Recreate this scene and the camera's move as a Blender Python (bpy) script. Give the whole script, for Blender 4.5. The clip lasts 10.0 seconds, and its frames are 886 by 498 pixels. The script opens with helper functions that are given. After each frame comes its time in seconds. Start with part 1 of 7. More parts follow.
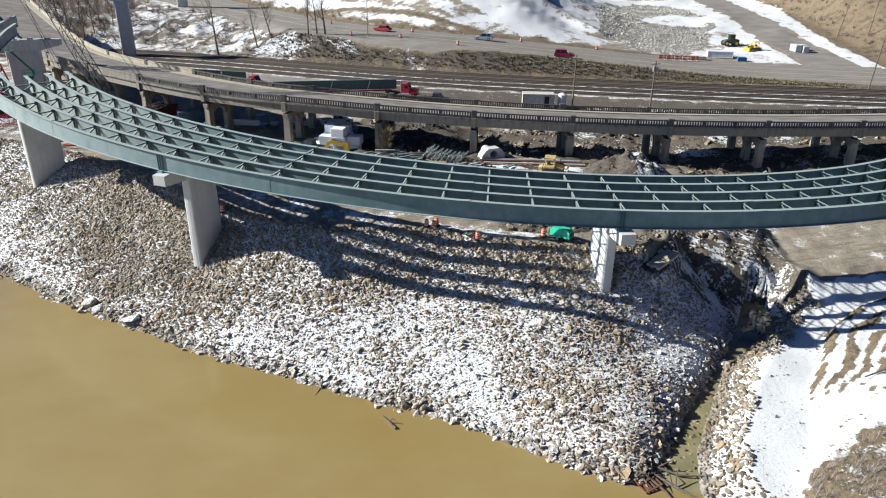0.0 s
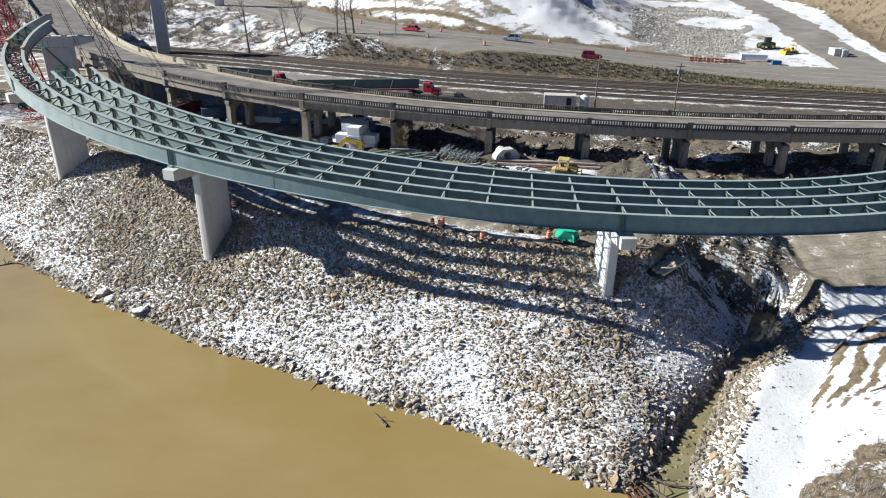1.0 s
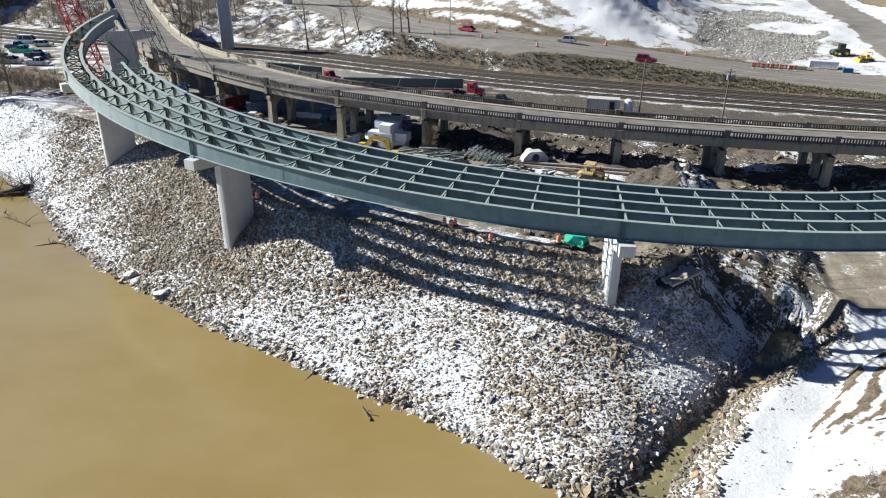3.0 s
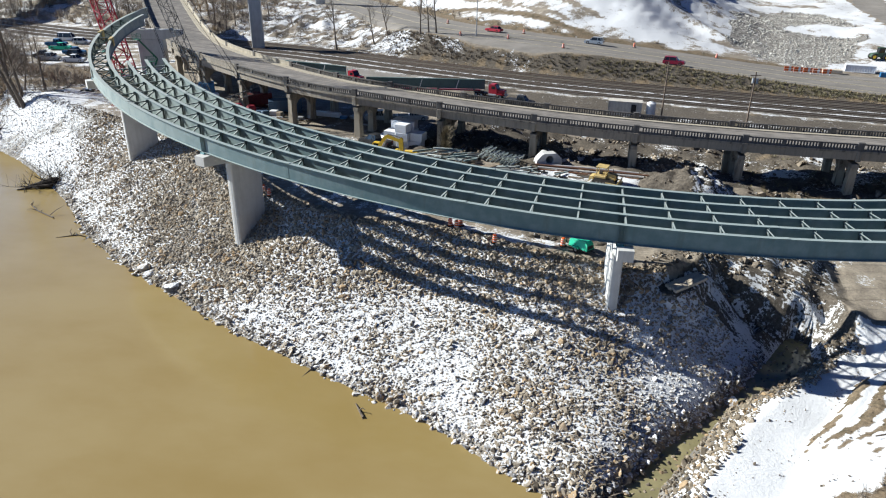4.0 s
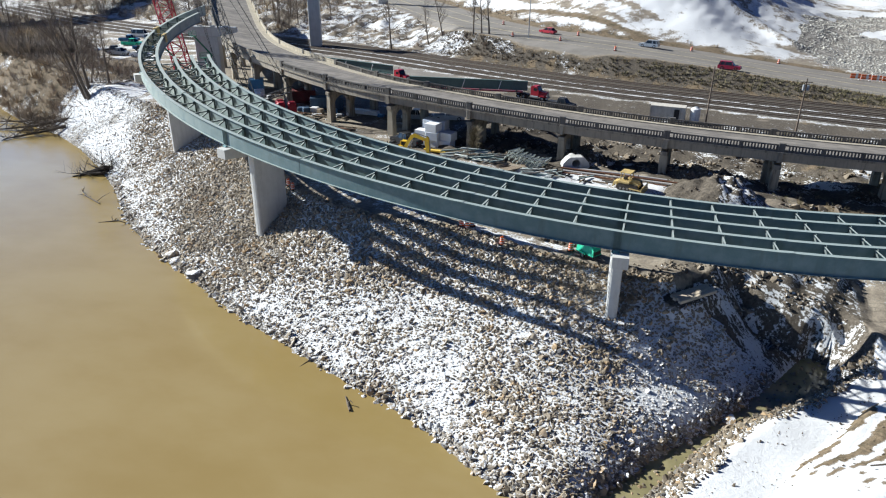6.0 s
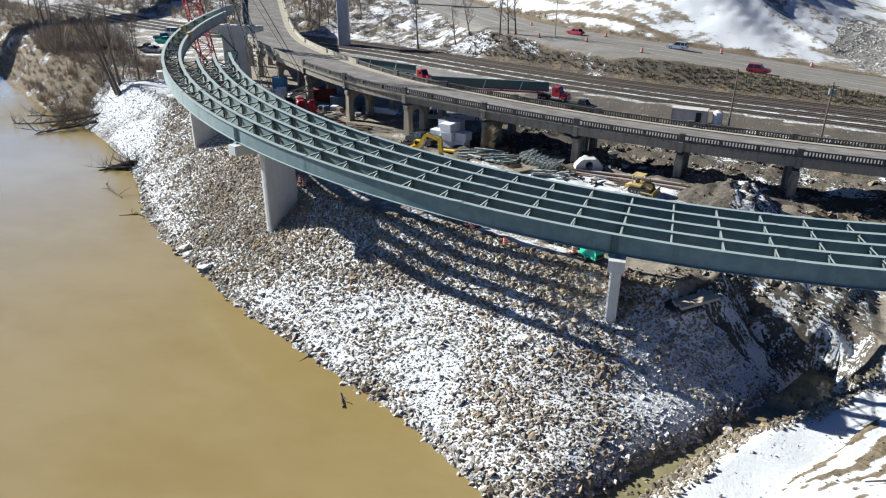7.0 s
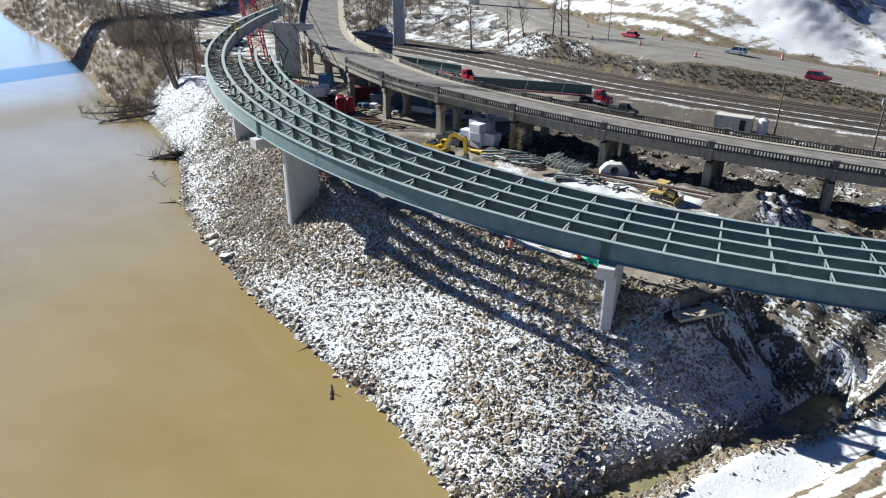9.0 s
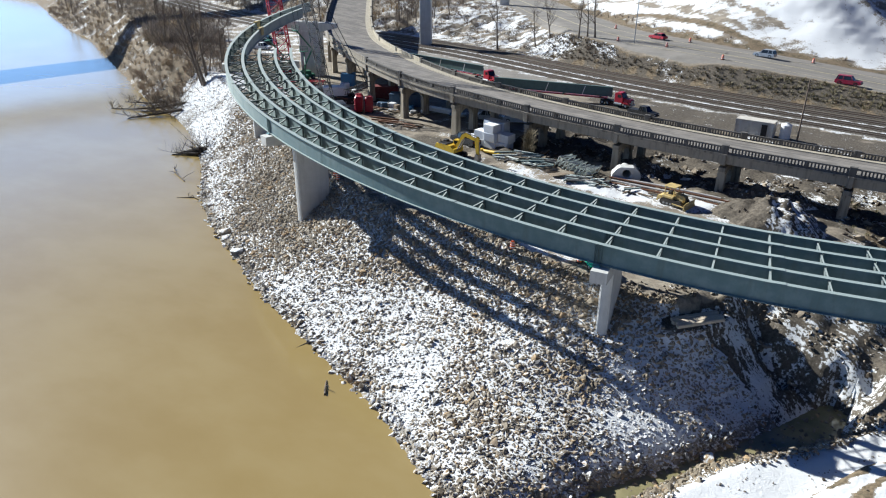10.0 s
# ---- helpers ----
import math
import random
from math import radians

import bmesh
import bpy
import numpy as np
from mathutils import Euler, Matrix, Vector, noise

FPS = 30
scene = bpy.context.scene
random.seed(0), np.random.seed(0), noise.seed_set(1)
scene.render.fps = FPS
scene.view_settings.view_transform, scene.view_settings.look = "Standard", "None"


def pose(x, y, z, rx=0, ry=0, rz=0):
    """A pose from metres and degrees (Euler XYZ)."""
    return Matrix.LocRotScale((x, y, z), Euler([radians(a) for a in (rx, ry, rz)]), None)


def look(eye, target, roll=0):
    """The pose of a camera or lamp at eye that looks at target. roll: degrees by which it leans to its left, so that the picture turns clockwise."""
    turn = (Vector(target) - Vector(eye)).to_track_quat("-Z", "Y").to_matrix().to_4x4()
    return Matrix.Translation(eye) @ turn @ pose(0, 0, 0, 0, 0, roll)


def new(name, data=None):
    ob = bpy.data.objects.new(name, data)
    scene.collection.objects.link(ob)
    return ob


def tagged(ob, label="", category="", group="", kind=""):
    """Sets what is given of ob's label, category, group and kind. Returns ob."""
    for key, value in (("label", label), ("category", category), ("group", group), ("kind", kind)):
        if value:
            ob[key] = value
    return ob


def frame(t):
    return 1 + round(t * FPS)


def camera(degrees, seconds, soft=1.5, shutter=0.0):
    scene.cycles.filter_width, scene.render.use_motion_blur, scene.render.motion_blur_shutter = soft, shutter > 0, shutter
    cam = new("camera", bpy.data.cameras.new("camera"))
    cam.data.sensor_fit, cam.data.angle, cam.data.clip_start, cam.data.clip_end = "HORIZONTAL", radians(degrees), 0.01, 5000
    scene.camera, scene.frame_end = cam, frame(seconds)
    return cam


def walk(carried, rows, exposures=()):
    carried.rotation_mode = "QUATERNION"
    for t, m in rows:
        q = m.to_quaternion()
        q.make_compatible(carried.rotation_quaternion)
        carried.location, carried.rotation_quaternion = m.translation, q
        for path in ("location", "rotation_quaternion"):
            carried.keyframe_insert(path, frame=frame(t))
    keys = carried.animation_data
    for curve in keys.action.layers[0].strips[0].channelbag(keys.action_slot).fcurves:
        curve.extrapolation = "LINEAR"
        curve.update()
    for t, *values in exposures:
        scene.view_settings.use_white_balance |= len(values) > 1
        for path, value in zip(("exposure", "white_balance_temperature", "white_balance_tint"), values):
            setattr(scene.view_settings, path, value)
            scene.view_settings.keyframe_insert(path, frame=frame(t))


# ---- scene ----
cam = camera(64.37, 10.0, soft=1.15)
# seconds, x, y, z of the eye, yaw, pitch and roll
ROWS = [
    (0, -0.730, 0.366, 42.466, -0.911, -25.012, 0.821),
    (0.5, 1.311, 0.397, 42.469, 0.846, -25.024, 0.792),
    (1, 3.216, 0.434, 42.464, 2.485, -25.033, 0.802),
    (1.5, 5.121, 0.502, 42.440, 4.124, -25.046, 0.793),
    (2, 7.008, 0.627, 42.431, 5.751, -25.050, 0.786),
    (2.5, 8.888, 0.795, 42.447, 7.406, -25.050, 0.770),
    (3, 10.778, 1.044, 42.467, 9.072, -25.055, 0.742),
    (3.5, 12.663, 1.364, 42.484, 10.725, -25.056, 0.703),
    (4, 14.523, 1.726, 42.499, 12.358, -25.049, 0.657),
    (4.5, 16.350, 2.108, 42.507, 13.961, -25.039, 0.603),
    (5, 18.165, 2.522, 42.493, 15.572, -25.039, 0.538),
    (5.5, 19.970, 2.992, 42.483, 17.181, -25.023, 0.493),
    (6, 21.760, 3.542, 42.454, 18.789, -25.017, 0.447),
    (6.5, 23.533, 4.164, 42.419, 20.392, -25.015, 0.416),
    (7, 25.287, 4.848, 42.401, 21.994, -25.003, 0.387),
    (7.5, 27.024, 5.577, 42.408, 23.593, -24.989, 0.363),
    (8, 28.742, 6.326, 42.385, 25.180, -24.984, 0.343),
    (8.5, 30.435, 7.093, 42.373, 26.750, -24.983, 0.356),
    (9, 32.117, 7.912, 42.332, 28.325, -24.979, 0.357),
    (9.5, 33.766, 8.793, 42.304, 29.890, -24.973, 0.358),
    (10, 35.382, 9.738, 42.281, 31.434, -24.951, 0.354),
]
walk(cam, [(t, pose(x, y, z, 90 + pitch, 0, yaw) @ pose(0, 0, 0, 0, 0, roll)) for t, x, y, z, yaw, pitch, roll in ROWS],
     [(0.0, 0.70, 6150, 8), (5.0, 0.74, 6060, 7.5), (10.0, 0.79, 5960, 7)])

# ---- world, sun, exposure ----
SUN_AZ, SUN_EL = radians(175.0), radians(30.0)   # direction towards the sun, from +x turning to +y
world = bpy.data.worlds.new("sky")
scene.world = world
world.use_nodes = True
wn = world.node_tree.nodes
sky = wn.new("ShaderNodeTexSky")
sky.sky_type, sky.sun_disc = "NISHITA", False
sky.sun_elevation, sky.sun_rotation = SUN_EL, radians(90.0) - SUN_AZ
sky.air_density, sky.dust_density, sky.ozone_density = 1.0, 2.5, 8.0
wn["Background"].inputs["Strength"].default_value = 0.042
tint = wn.new("ShaderNodeMix")
tint.data_type, tint.blend_type = "RGBA", "MULTIPLY"
tint.inputs[0].default_value, tint.inputs[7].default_value = 1.0, (0.095, 0.24, 0.53, 1)   # a clear, deep blue winter sky
world.node_tree.links.new(sky.outputs[0], tint.inputs[6])
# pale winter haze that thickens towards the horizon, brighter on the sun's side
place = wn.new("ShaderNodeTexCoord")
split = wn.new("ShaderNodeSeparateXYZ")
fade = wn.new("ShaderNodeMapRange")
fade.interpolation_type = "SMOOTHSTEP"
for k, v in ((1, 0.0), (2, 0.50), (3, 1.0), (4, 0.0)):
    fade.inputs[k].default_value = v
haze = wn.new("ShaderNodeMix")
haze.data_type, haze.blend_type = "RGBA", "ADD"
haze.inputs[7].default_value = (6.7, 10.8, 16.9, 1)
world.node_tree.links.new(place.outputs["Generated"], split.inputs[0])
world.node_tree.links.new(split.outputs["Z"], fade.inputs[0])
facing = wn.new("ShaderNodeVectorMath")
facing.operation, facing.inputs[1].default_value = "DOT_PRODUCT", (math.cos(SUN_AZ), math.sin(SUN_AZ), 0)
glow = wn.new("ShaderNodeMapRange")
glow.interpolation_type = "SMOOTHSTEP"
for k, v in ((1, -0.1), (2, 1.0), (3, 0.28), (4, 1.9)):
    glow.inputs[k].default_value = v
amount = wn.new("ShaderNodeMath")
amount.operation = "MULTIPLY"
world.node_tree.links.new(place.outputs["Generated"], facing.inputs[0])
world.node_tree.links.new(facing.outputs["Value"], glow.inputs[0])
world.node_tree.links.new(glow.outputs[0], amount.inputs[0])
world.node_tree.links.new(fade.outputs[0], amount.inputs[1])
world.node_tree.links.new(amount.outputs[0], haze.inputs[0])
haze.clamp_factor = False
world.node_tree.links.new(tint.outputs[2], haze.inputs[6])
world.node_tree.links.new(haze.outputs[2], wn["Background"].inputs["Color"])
sun_lamp = bpy.data.lights.new("sun", "SUN")
sun_lamp.energy, sun_lamp.angle, sun_lamp.color = 5.4, radians(0.53), (1.0, 0.952, 0.855)
sun_ob = new("sun", sun_lamp)
SUN_DIR = Vector((math.cos(SUN_AZ) * math.cos(SUN_EL), math.sin(SUN_AZ) * math.cos(SUN_EL), math.sin(SUN_EL)))
sun_ob.matrix_world = look(SUN_DIR * 300 + Vector((0, 80, 0)), (0, 80, 0))

# ---- node helpers and materials ----
class Nodes:
    """A small builder for one node material."""

    def __init__(self, name, rough=0.7, metal=0.0, spec=0.4):
        self.mat = bpy.data.materials.new(name)
        self.mat.use_nodes = True
        self.t = self.mat.node_tree
        self.b = self.t.nodes["Principled BSDF"]
        self.b.inputs["Roughness"].default_value = rough
        self.b.inputs["Metallic"].default_value = metal
        self.b.inputs["Specular IOR Level"].default_value = spec
        self.pos = self.t.nodes.new("ShaderNodeTexCoord").outputs["Object"]

    def put(self, sock, v):
        if hasattr(v, "is_output"):
            self.t.links.new(v, sock)
        elif isinstance(v, (tuple, list)) and len(v) == 3 and sock.type == "RGBA":
            sock.default_value = (*v, 1)
        else:
            sock.default_value = v

    def world_pos(self):
        self.pos = self.t.nodes.new("ShaderNodeNewGeometry").outputs["Position"]
        return self

    def streaks(self, angle, along, across, detail=4.0):
        """Noise drawn out along one direction of the plan."""
        m = self.t.nodes.new("ShaderNodeMapping")
        m.vector_type = "TEXTURE"
        m.inputs["Rotation"].default_value, m.inputs["Scale"].default_value = (0, 0, radians(angle)), (along, across, 1)
        n = self.t.nodes.new("ShaderNodeTexNoise")
        n.inputs["Scale"].default_value, n.inputs["Detail"].default_value, n.inputs["Roughness"].default_value = 1.0, detail, 0.6
        self.t.links.new(self.pos, m.inputs["Vector"])
        self.t.links.new(m.outputs[0], n.inputs["Vector"])
        return n.outputs["Fac"]

    def noise(self, scale, detail=4.0, rough=0.55, stretch=None, out="Fac"):
        n = self.t.nodes.new("ShaderNodeTexNoise")
        n.inputs["Scale"].default_value, n.inputs["Detail"].default_value, n.inputs["Roughness"].default_value = scale, detail, rough
        v = self.pos
        if stretch:
            m = self.t.nodes.new("ShaderNodeMapping")
            m.inputs["Scale"].default_value = stretch
            self.t.links.new(v, m.inputs["Vector"])
            v = m.outputs[0]
        self.t.links.new(v, n.inputs["Vector"])
        return n.outputs[out]

    def voronoi(self, scale, feature="F1", out="Distance"):
        n = self.t.nodes.new("ShaderNodeTexVoronoi")
        n.feature = feature
        n.inputs["Scale"].default_value = scale
        self.t.links.new(self.pos, n.inputs["Vector"])
        return n.outputs[out]

    def ramp(self, v, lo, hi, a=0.0, b=1.0):
        n = self.t.nodes.new("ShaderNodeMapRange")
        n.clamp = True
        n.interpolation_type = "SMOOTHSTEP"
        for i, x in enumerate((v, lo, hi, a, b)):
            self.put(n.inputs[i], x)
        return n.outputs[0]

    def math(self, op, a, b=0.0):
        n = self.t.nodes.new("ShaderNodeMath")
        n.operation = op
        self.put(n.inputs[0], a)
        self.put(n.inputs[1], b)
        return n.outputs[0]

    def mix(self, f, a, b):
        n = self.t.nodes.new("ShaderNodeMix")
        n.data_type = "RGBA"
        self.put(n.inputs["Factor"], f)
        self.put([s for s in n.inputs if s.name == "A" and s.type == "RGBA"][0], a)
        self.put([s for s in n.inputs if s.name == "B" and s.type == "RGBA"][0], b)
        return [s for s in n.outputs if s.type == "RGBA"][0]

    def attr(self, name):
        n = self.t.nodes.new("ShaderNodeAttribute")
        n.attribute_name = name
        return n.outputs["Fac"]

    def normal_z(self):
        g = self.t.nodes.new("ShaderNodeNewGeometry")
        s = self.t.nodes.new("ShaderNodeSeparateXYZ")
        self.t.links.new(g.outputs["Normal"], s.inputs[0])
        return s.outputs["Z"]

    def world_x(self):
        g = self.t.nodes.new("ShaderNodeNewGeometry")
        s = self.t.nodes.new("ShaderNodeSeparateXYZ")
        self.t.links.new(g.outputs["Position"], s.inputs[0])
        return s.outputs["X"]

    def island(self):
        return self.t.nodes.new("ShaderNodeNewGeometry").outputs["Random Per Island"]

    def rnd(self):
        return self.t.nodes.new("ShaderNodeObjectInfo").outputs["Random"]

    def color(self, c):
        self.put(self.b.inputs["Base Color"], c)
        return self

    def rough(self, r):
        self.put(self.b.inputs["Roughness"], r)
        return self

    def bump(self, h, strength=0.5, dist=0.05):
        n = self.t.nodes.new("ShaderNodeBump")
        n.inputs["Strength"].default_value, n.inputs["Distance"].default_value = strength, dist
        self.put(n.inputs["Height"], h)
        self.t.links.new(n.outputs[0], self.b.inputs["Normal"])
        return self


def paint(name, c, rough=0.45, dirt=(0.12, 0.10, 0.08), amount=0.35, scale=1.5, metal=0.0):
    n = Nodes(name, rough, metal)
    d = n.ramp(n.noise(scale, 6, 0.65), 0.45, 0.75, 0.0, amount)
    f = n.noise(scale * 9, 3)
    base = n.mix(n.ramp(f, 0.3, 0.7, 0.0, 0.25), c, tuple(x * 0.72 for x in c))
    n.color(n.mix(d, base, dirt)).rough(n.ramp(f, 0.3, 0.7, rough * 0.8, min(1, rough * 1.3))).bump(f, 0.15, 0.01)
    return n.mat


def concrete(name, c, dark, streak=0.5, scale=0.6):
    n = Nodes(name, 0.85, 0, 0.3).world_pos()
    big = n.noise(scale, 5, 0.6)
    run = n.noise(1.0, 4, 0.6, (2.2, 2.2, 0.22))
    fine = n.noise(14, 4, 0.6)
    base = n.mix(n.ramp(big, 0.35, 0.68, 0, 0.55), c, tuple(x * 0.75 for x in c))
    base = n.mix(n.ramp(run, 0.45, 0.72, 0, streak), base, dark)
    base = n.mix(n.ramp(fine, 0.35, 0.7, 0, 0.25), base, tuple(min(1, x * 1.2) for x in c))
    n.color(base).bump(fine, 0.35, 0.02)
    return n.mat


SNOW = (0.675, 0.685, 0.695)

n = Nodes("girder_paint", 0.7, 0.0, 0.2).world_pos()
grime = n.noise(0.7, 5, 0.6)
run = n.noise(1.6, 4, 0.6, (1, 1, 0.15))
c = n.mix(n.ramp(grime, 0.35, 0.7, 0, 0.7), (0.115, 0.186, 0.203), (0.195, 0.265, 0.278))
c = n.mix(n.ramp(run, 0.5, 0.75, 0, 0.45), c, (0.11, 0.145, 0.14))
# flange tops paled by the upward normal: sunlight put into the colour
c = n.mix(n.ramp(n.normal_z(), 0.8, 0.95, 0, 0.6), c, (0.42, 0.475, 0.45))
paler_west = n.math("MULTIPLY", n.ramp(n.world_x(), -5.0, -75.0), n.ramp(n.noise(0.5, 5, 0.65), 0.25, 0.6, 0.45, 1.0))
c = n.mix(n.math("MULTIPLY", paler_west, 0.75), c, (0.42, 0.45, 0.42))   # paler in patches towards negative x
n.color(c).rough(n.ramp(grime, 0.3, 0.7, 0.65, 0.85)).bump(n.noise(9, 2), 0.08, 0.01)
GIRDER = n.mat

# the girders' paint again, with the shade of the bays darkened in
n = Nodes("frame_shaded", 0.7, 0.0, 0.25).world_pos()
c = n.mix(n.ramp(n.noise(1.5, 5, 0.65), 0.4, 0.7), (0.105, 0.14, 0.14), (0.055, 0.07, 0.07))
# upward faces of the frames coloured lighter, as if sunlit
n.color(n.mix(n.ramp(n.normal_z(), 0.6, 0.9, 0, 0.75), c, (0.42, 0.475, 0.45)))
FRAME_SHADED = n.mat
NEW_CONCRETE = concrete("new_concrete", (0.56, 0.56, 0.54), (0.36, 0.35, 0.33), 0.45)
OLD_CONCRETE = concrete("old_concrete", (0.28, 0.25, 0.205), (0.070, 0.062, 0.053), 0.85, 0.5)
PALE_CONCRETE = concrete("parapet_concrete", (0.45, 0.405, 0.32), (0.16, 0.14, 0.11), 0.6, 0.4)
COLUMN_CONCRETE = concrete("column_concrete", (0.36, 0.315, 0.245), (0.085, 0.072, 0.057), 0.85, 0.5)
FASCIA_CONCRETE = concrete("fascia_concrete", (0.31, 0.275, 0.225), (0.12, 0.105, 0.09), 0.6, 0.5)
RAIL_CONCRETE = concrete("railing_concrete", (0.13, 0.122, 0.113), (0.045, 0.043, 0.041), 0.8, 0.35)

n = Nodes("deck_asphalt", 0.9, 0, 0.25).world_pos()
c = n.mix(n.ramp(n.noise(0.35, 5, 0.6), 0.3, 0.7), (0.185, 0.168, 0.15), (0.29, 0.262, 0.232))
c = n.mix(n.ramp(n.noise(1.3, 6, 0.7), 0.58, 0.72, 0, 0.5), c, (0.10, 0.095, 0.09))
c = n.mix(n.ramp(n.streaks(-3, 14.0, 0.55, 5), 0.46, 0.62, 0, 0.65), c, (0.10, 0.094, 0.088))
n.color(c).bump(n.noise(20, 3), 0.3, 0.01)
DECK = n.mat

n = Nodes("muddy_water", 0.16, 0.0, 0.5).world_pos()
n.b.inputs["IOR"].default_value = 1.9
swirl = n.noise(0.035, 5, 0.6, (1, 1.6, 1))
c = n.mix(n.ramp(swirl, 0.35, 0.68), (0.291, 0.208, 0.073), (0.338, 0.256, 0.109))
n.color(c).bump(n.math("ADD", n.noise(0.9, 3, 0.5), n.math("MULTIPLY", n.noise(4.0, 2), 0.25)), 0.016, 0.08)
WATER = n.mat

n = Nodes("creek_water", 0.10, 0.0, 0.6).world_pos()
c = n.mix(n.ramp(n.noise(0.3, 4, 0.6), 0.35, 0.68), (0.20, 0.18, 0.095), (0.30, 0.265, 0.145))
n.color(c).bump(n.noise(3.0, 3), 0.05, 0.05)
CREEK_WATER = n.mat

# the ground: earth, gravel, dry grass, asphalt and snow, by what lies where
n = Nodes("ground_cover", 0.95, 0, 0.2).world_pos()
big, mid, fine = n.noise(0.06, 4, 0.6), n.noise(0.45, 6, 0.65), n.noise(3.2, 5, 0.7)
tiny = n.noise(14.0, 3, 0.7)
earth = n.mix(n.ramp(mid, 0.3, 0.7), (0.225, 0.19, 0.15), (0.375, 0.325, 0.255))
earth = n.mix(n.ramp(fine, 0.4, 0.7, 0, 0.6), earth, (0.145, 0.128, 0.106))
ruts = n.streaks(12, 4.0, 0.5)
earth = n.mix(n.ramp(ruts, 0.52, 0.66, 0, 0.55), earth, (0.12, 0.104, 0.085))
earth = n.mix(n.ramp(big, 0.55, 0.7, 0, 0.5), earth, (0.30, 0.245, 0.175))
grass = n.mix(n.ramp(fine, 0.3, 0.7), (0.115, 0.088, 0.06), (0.26, 0.20, 0.13))
grass = n.mix(n.ramp(mid, 0.45, 0.68, 0, 0.8), grass, (0.075, 0.066, 0.042))
grav = n.mix(n.ramp(n.voronoi(1.6, out="Color"), 0.2, 0.8), (0.19, 0.178, 0.158), (0.42, 0.395, 0.355))
grav = n.mix(n.ramp(tiny, 0.35, 0.65, 0, 0.5), grav, (0.11, 0.10, 0.09))
soil = n.mix(n.ramp(fine, 0.3, 0.7), (0.062, 0.053, 0.043), (0.158, 0.135, 0.107))
tar = n.mix(n.ramp(n.noise(0.5, 5, 0.65, (0.25, 1, 1)), 0.3, 0.7), (0.20, 0.185, 0.165), (0.27, 0.25, 0.225))
blur = n.math("MULTIPLY", n.math("SUBTRACT", mid, 0.5), 0.7)
c = n.mix(n.ramp(n.math("ADD", n.attr("grass"), blur), 0.42, 0.58), earth, grass)
c = n.mix(n.ramp(n.math("ADD", n.attr("gravel"), blur), 0.42, 0.58), c, grav)
c = n.mix(n.ramp(n.math("ADD", n.attr("soil"), blur), 0.42, 0.58), c, soil)
c = n.mix(n.ramp(n.attr("tar"), 0.45, 0.55), c, tar)
lay = n.math("ADD", n.math("MULTIPLY", fine, 0.5), n.math("MULTIPLY", mid, 0.5))
steep = n.math("ADD", n.math("MULTIPLY", n.streaks(-32, 1.5, 0.40, 5), 0.5), n.math("MULTIPLY", fine, 0.5))
wash = n.ramp(n.attr("soil"), 0.6, 0.75)
lay = n.math("ADD", n.math("MULTIPLY", lay, n.math("SUBTRACT", 1.0, wash)), n.math("MULTIPLY", steep, wash))
thr = n.math("SUBTRACT", 0.78, n.math("MULTIPLY", n.attr("snow"), 0.62))
snowy = n.ramp(n.math("SUBTRACT", lay, thr), 0.0, 0.05)
c = n.mix(snowy, c, SNOW)
relief = n.math("ADD", n.math("ADD", n.math("ADD", fine, ruts), n.math("MULTIPLY", tiny, 0.4)), n.math("MULTIPLY", mid, 1.6))
n.color(c).bump(relief, 0.5, 0.14)
GROUND = n.mat

# broken rock with snow lying on it
n = Nodes("rock_and_snow", 0.9, 0, 0.25).world_pos()
r = n.math("FRACT", n.math("ADD", n.island(), n.rnd()))
c = n.mix(n.ramp(r, 0.0, 0.75), (0.145, 0.12, 0.088), (0.45, 0.385, 0.30))
c = n.mix(n.ramp(n.world_x(), 5.0, -25.0, 0.0, 0.4), c, (0.50, 0.45, 0.37))
c = n.mix(n.ramp(n.world_x(), 6.0, 22.0, 0.0, 0.55), c, n.mix(r, (0.07, 0.058, 0.044), (0.24, 0.19, 0.13)))   # darker rock at the nose
c = n.mix(n.ramp(n.noise(0.22, 3, 0.5), 0.45, 0.62, 0, 0.4), c, (0.36, 0.30, 0.215))
c = n.mix(n.ramp(r, 0.80, 0.86), c, (0.40, 0.285, 0.165))
c = n.mix(n.ramp(r, 0.94, 0.96), c, (0.15, 0.15, 0.155))
c = n.mix(n.ramp(n.noise(7, 5, 0.65), 0.35, 0.7, 0, 0.5), c, (0.14, 0.115, 0.085))
lay = n.math("ADD", n.math("MULTIPLY", n.normal_z(), 0.30), n.math("MULTIPLY", n.noise(3.4, 5, 0.74), 1.2))
lay = n.math("ADD", lay, n.math("MULTIPLY", n.attr("snow"), 0.62))
c = n.mix(n.ramp(lay, 1.11, 1.14), c, SNOW)
n.color(c).bump(n.noise(11, 4, 0.6), 0.5, 0.04)
ROCK = n.mat

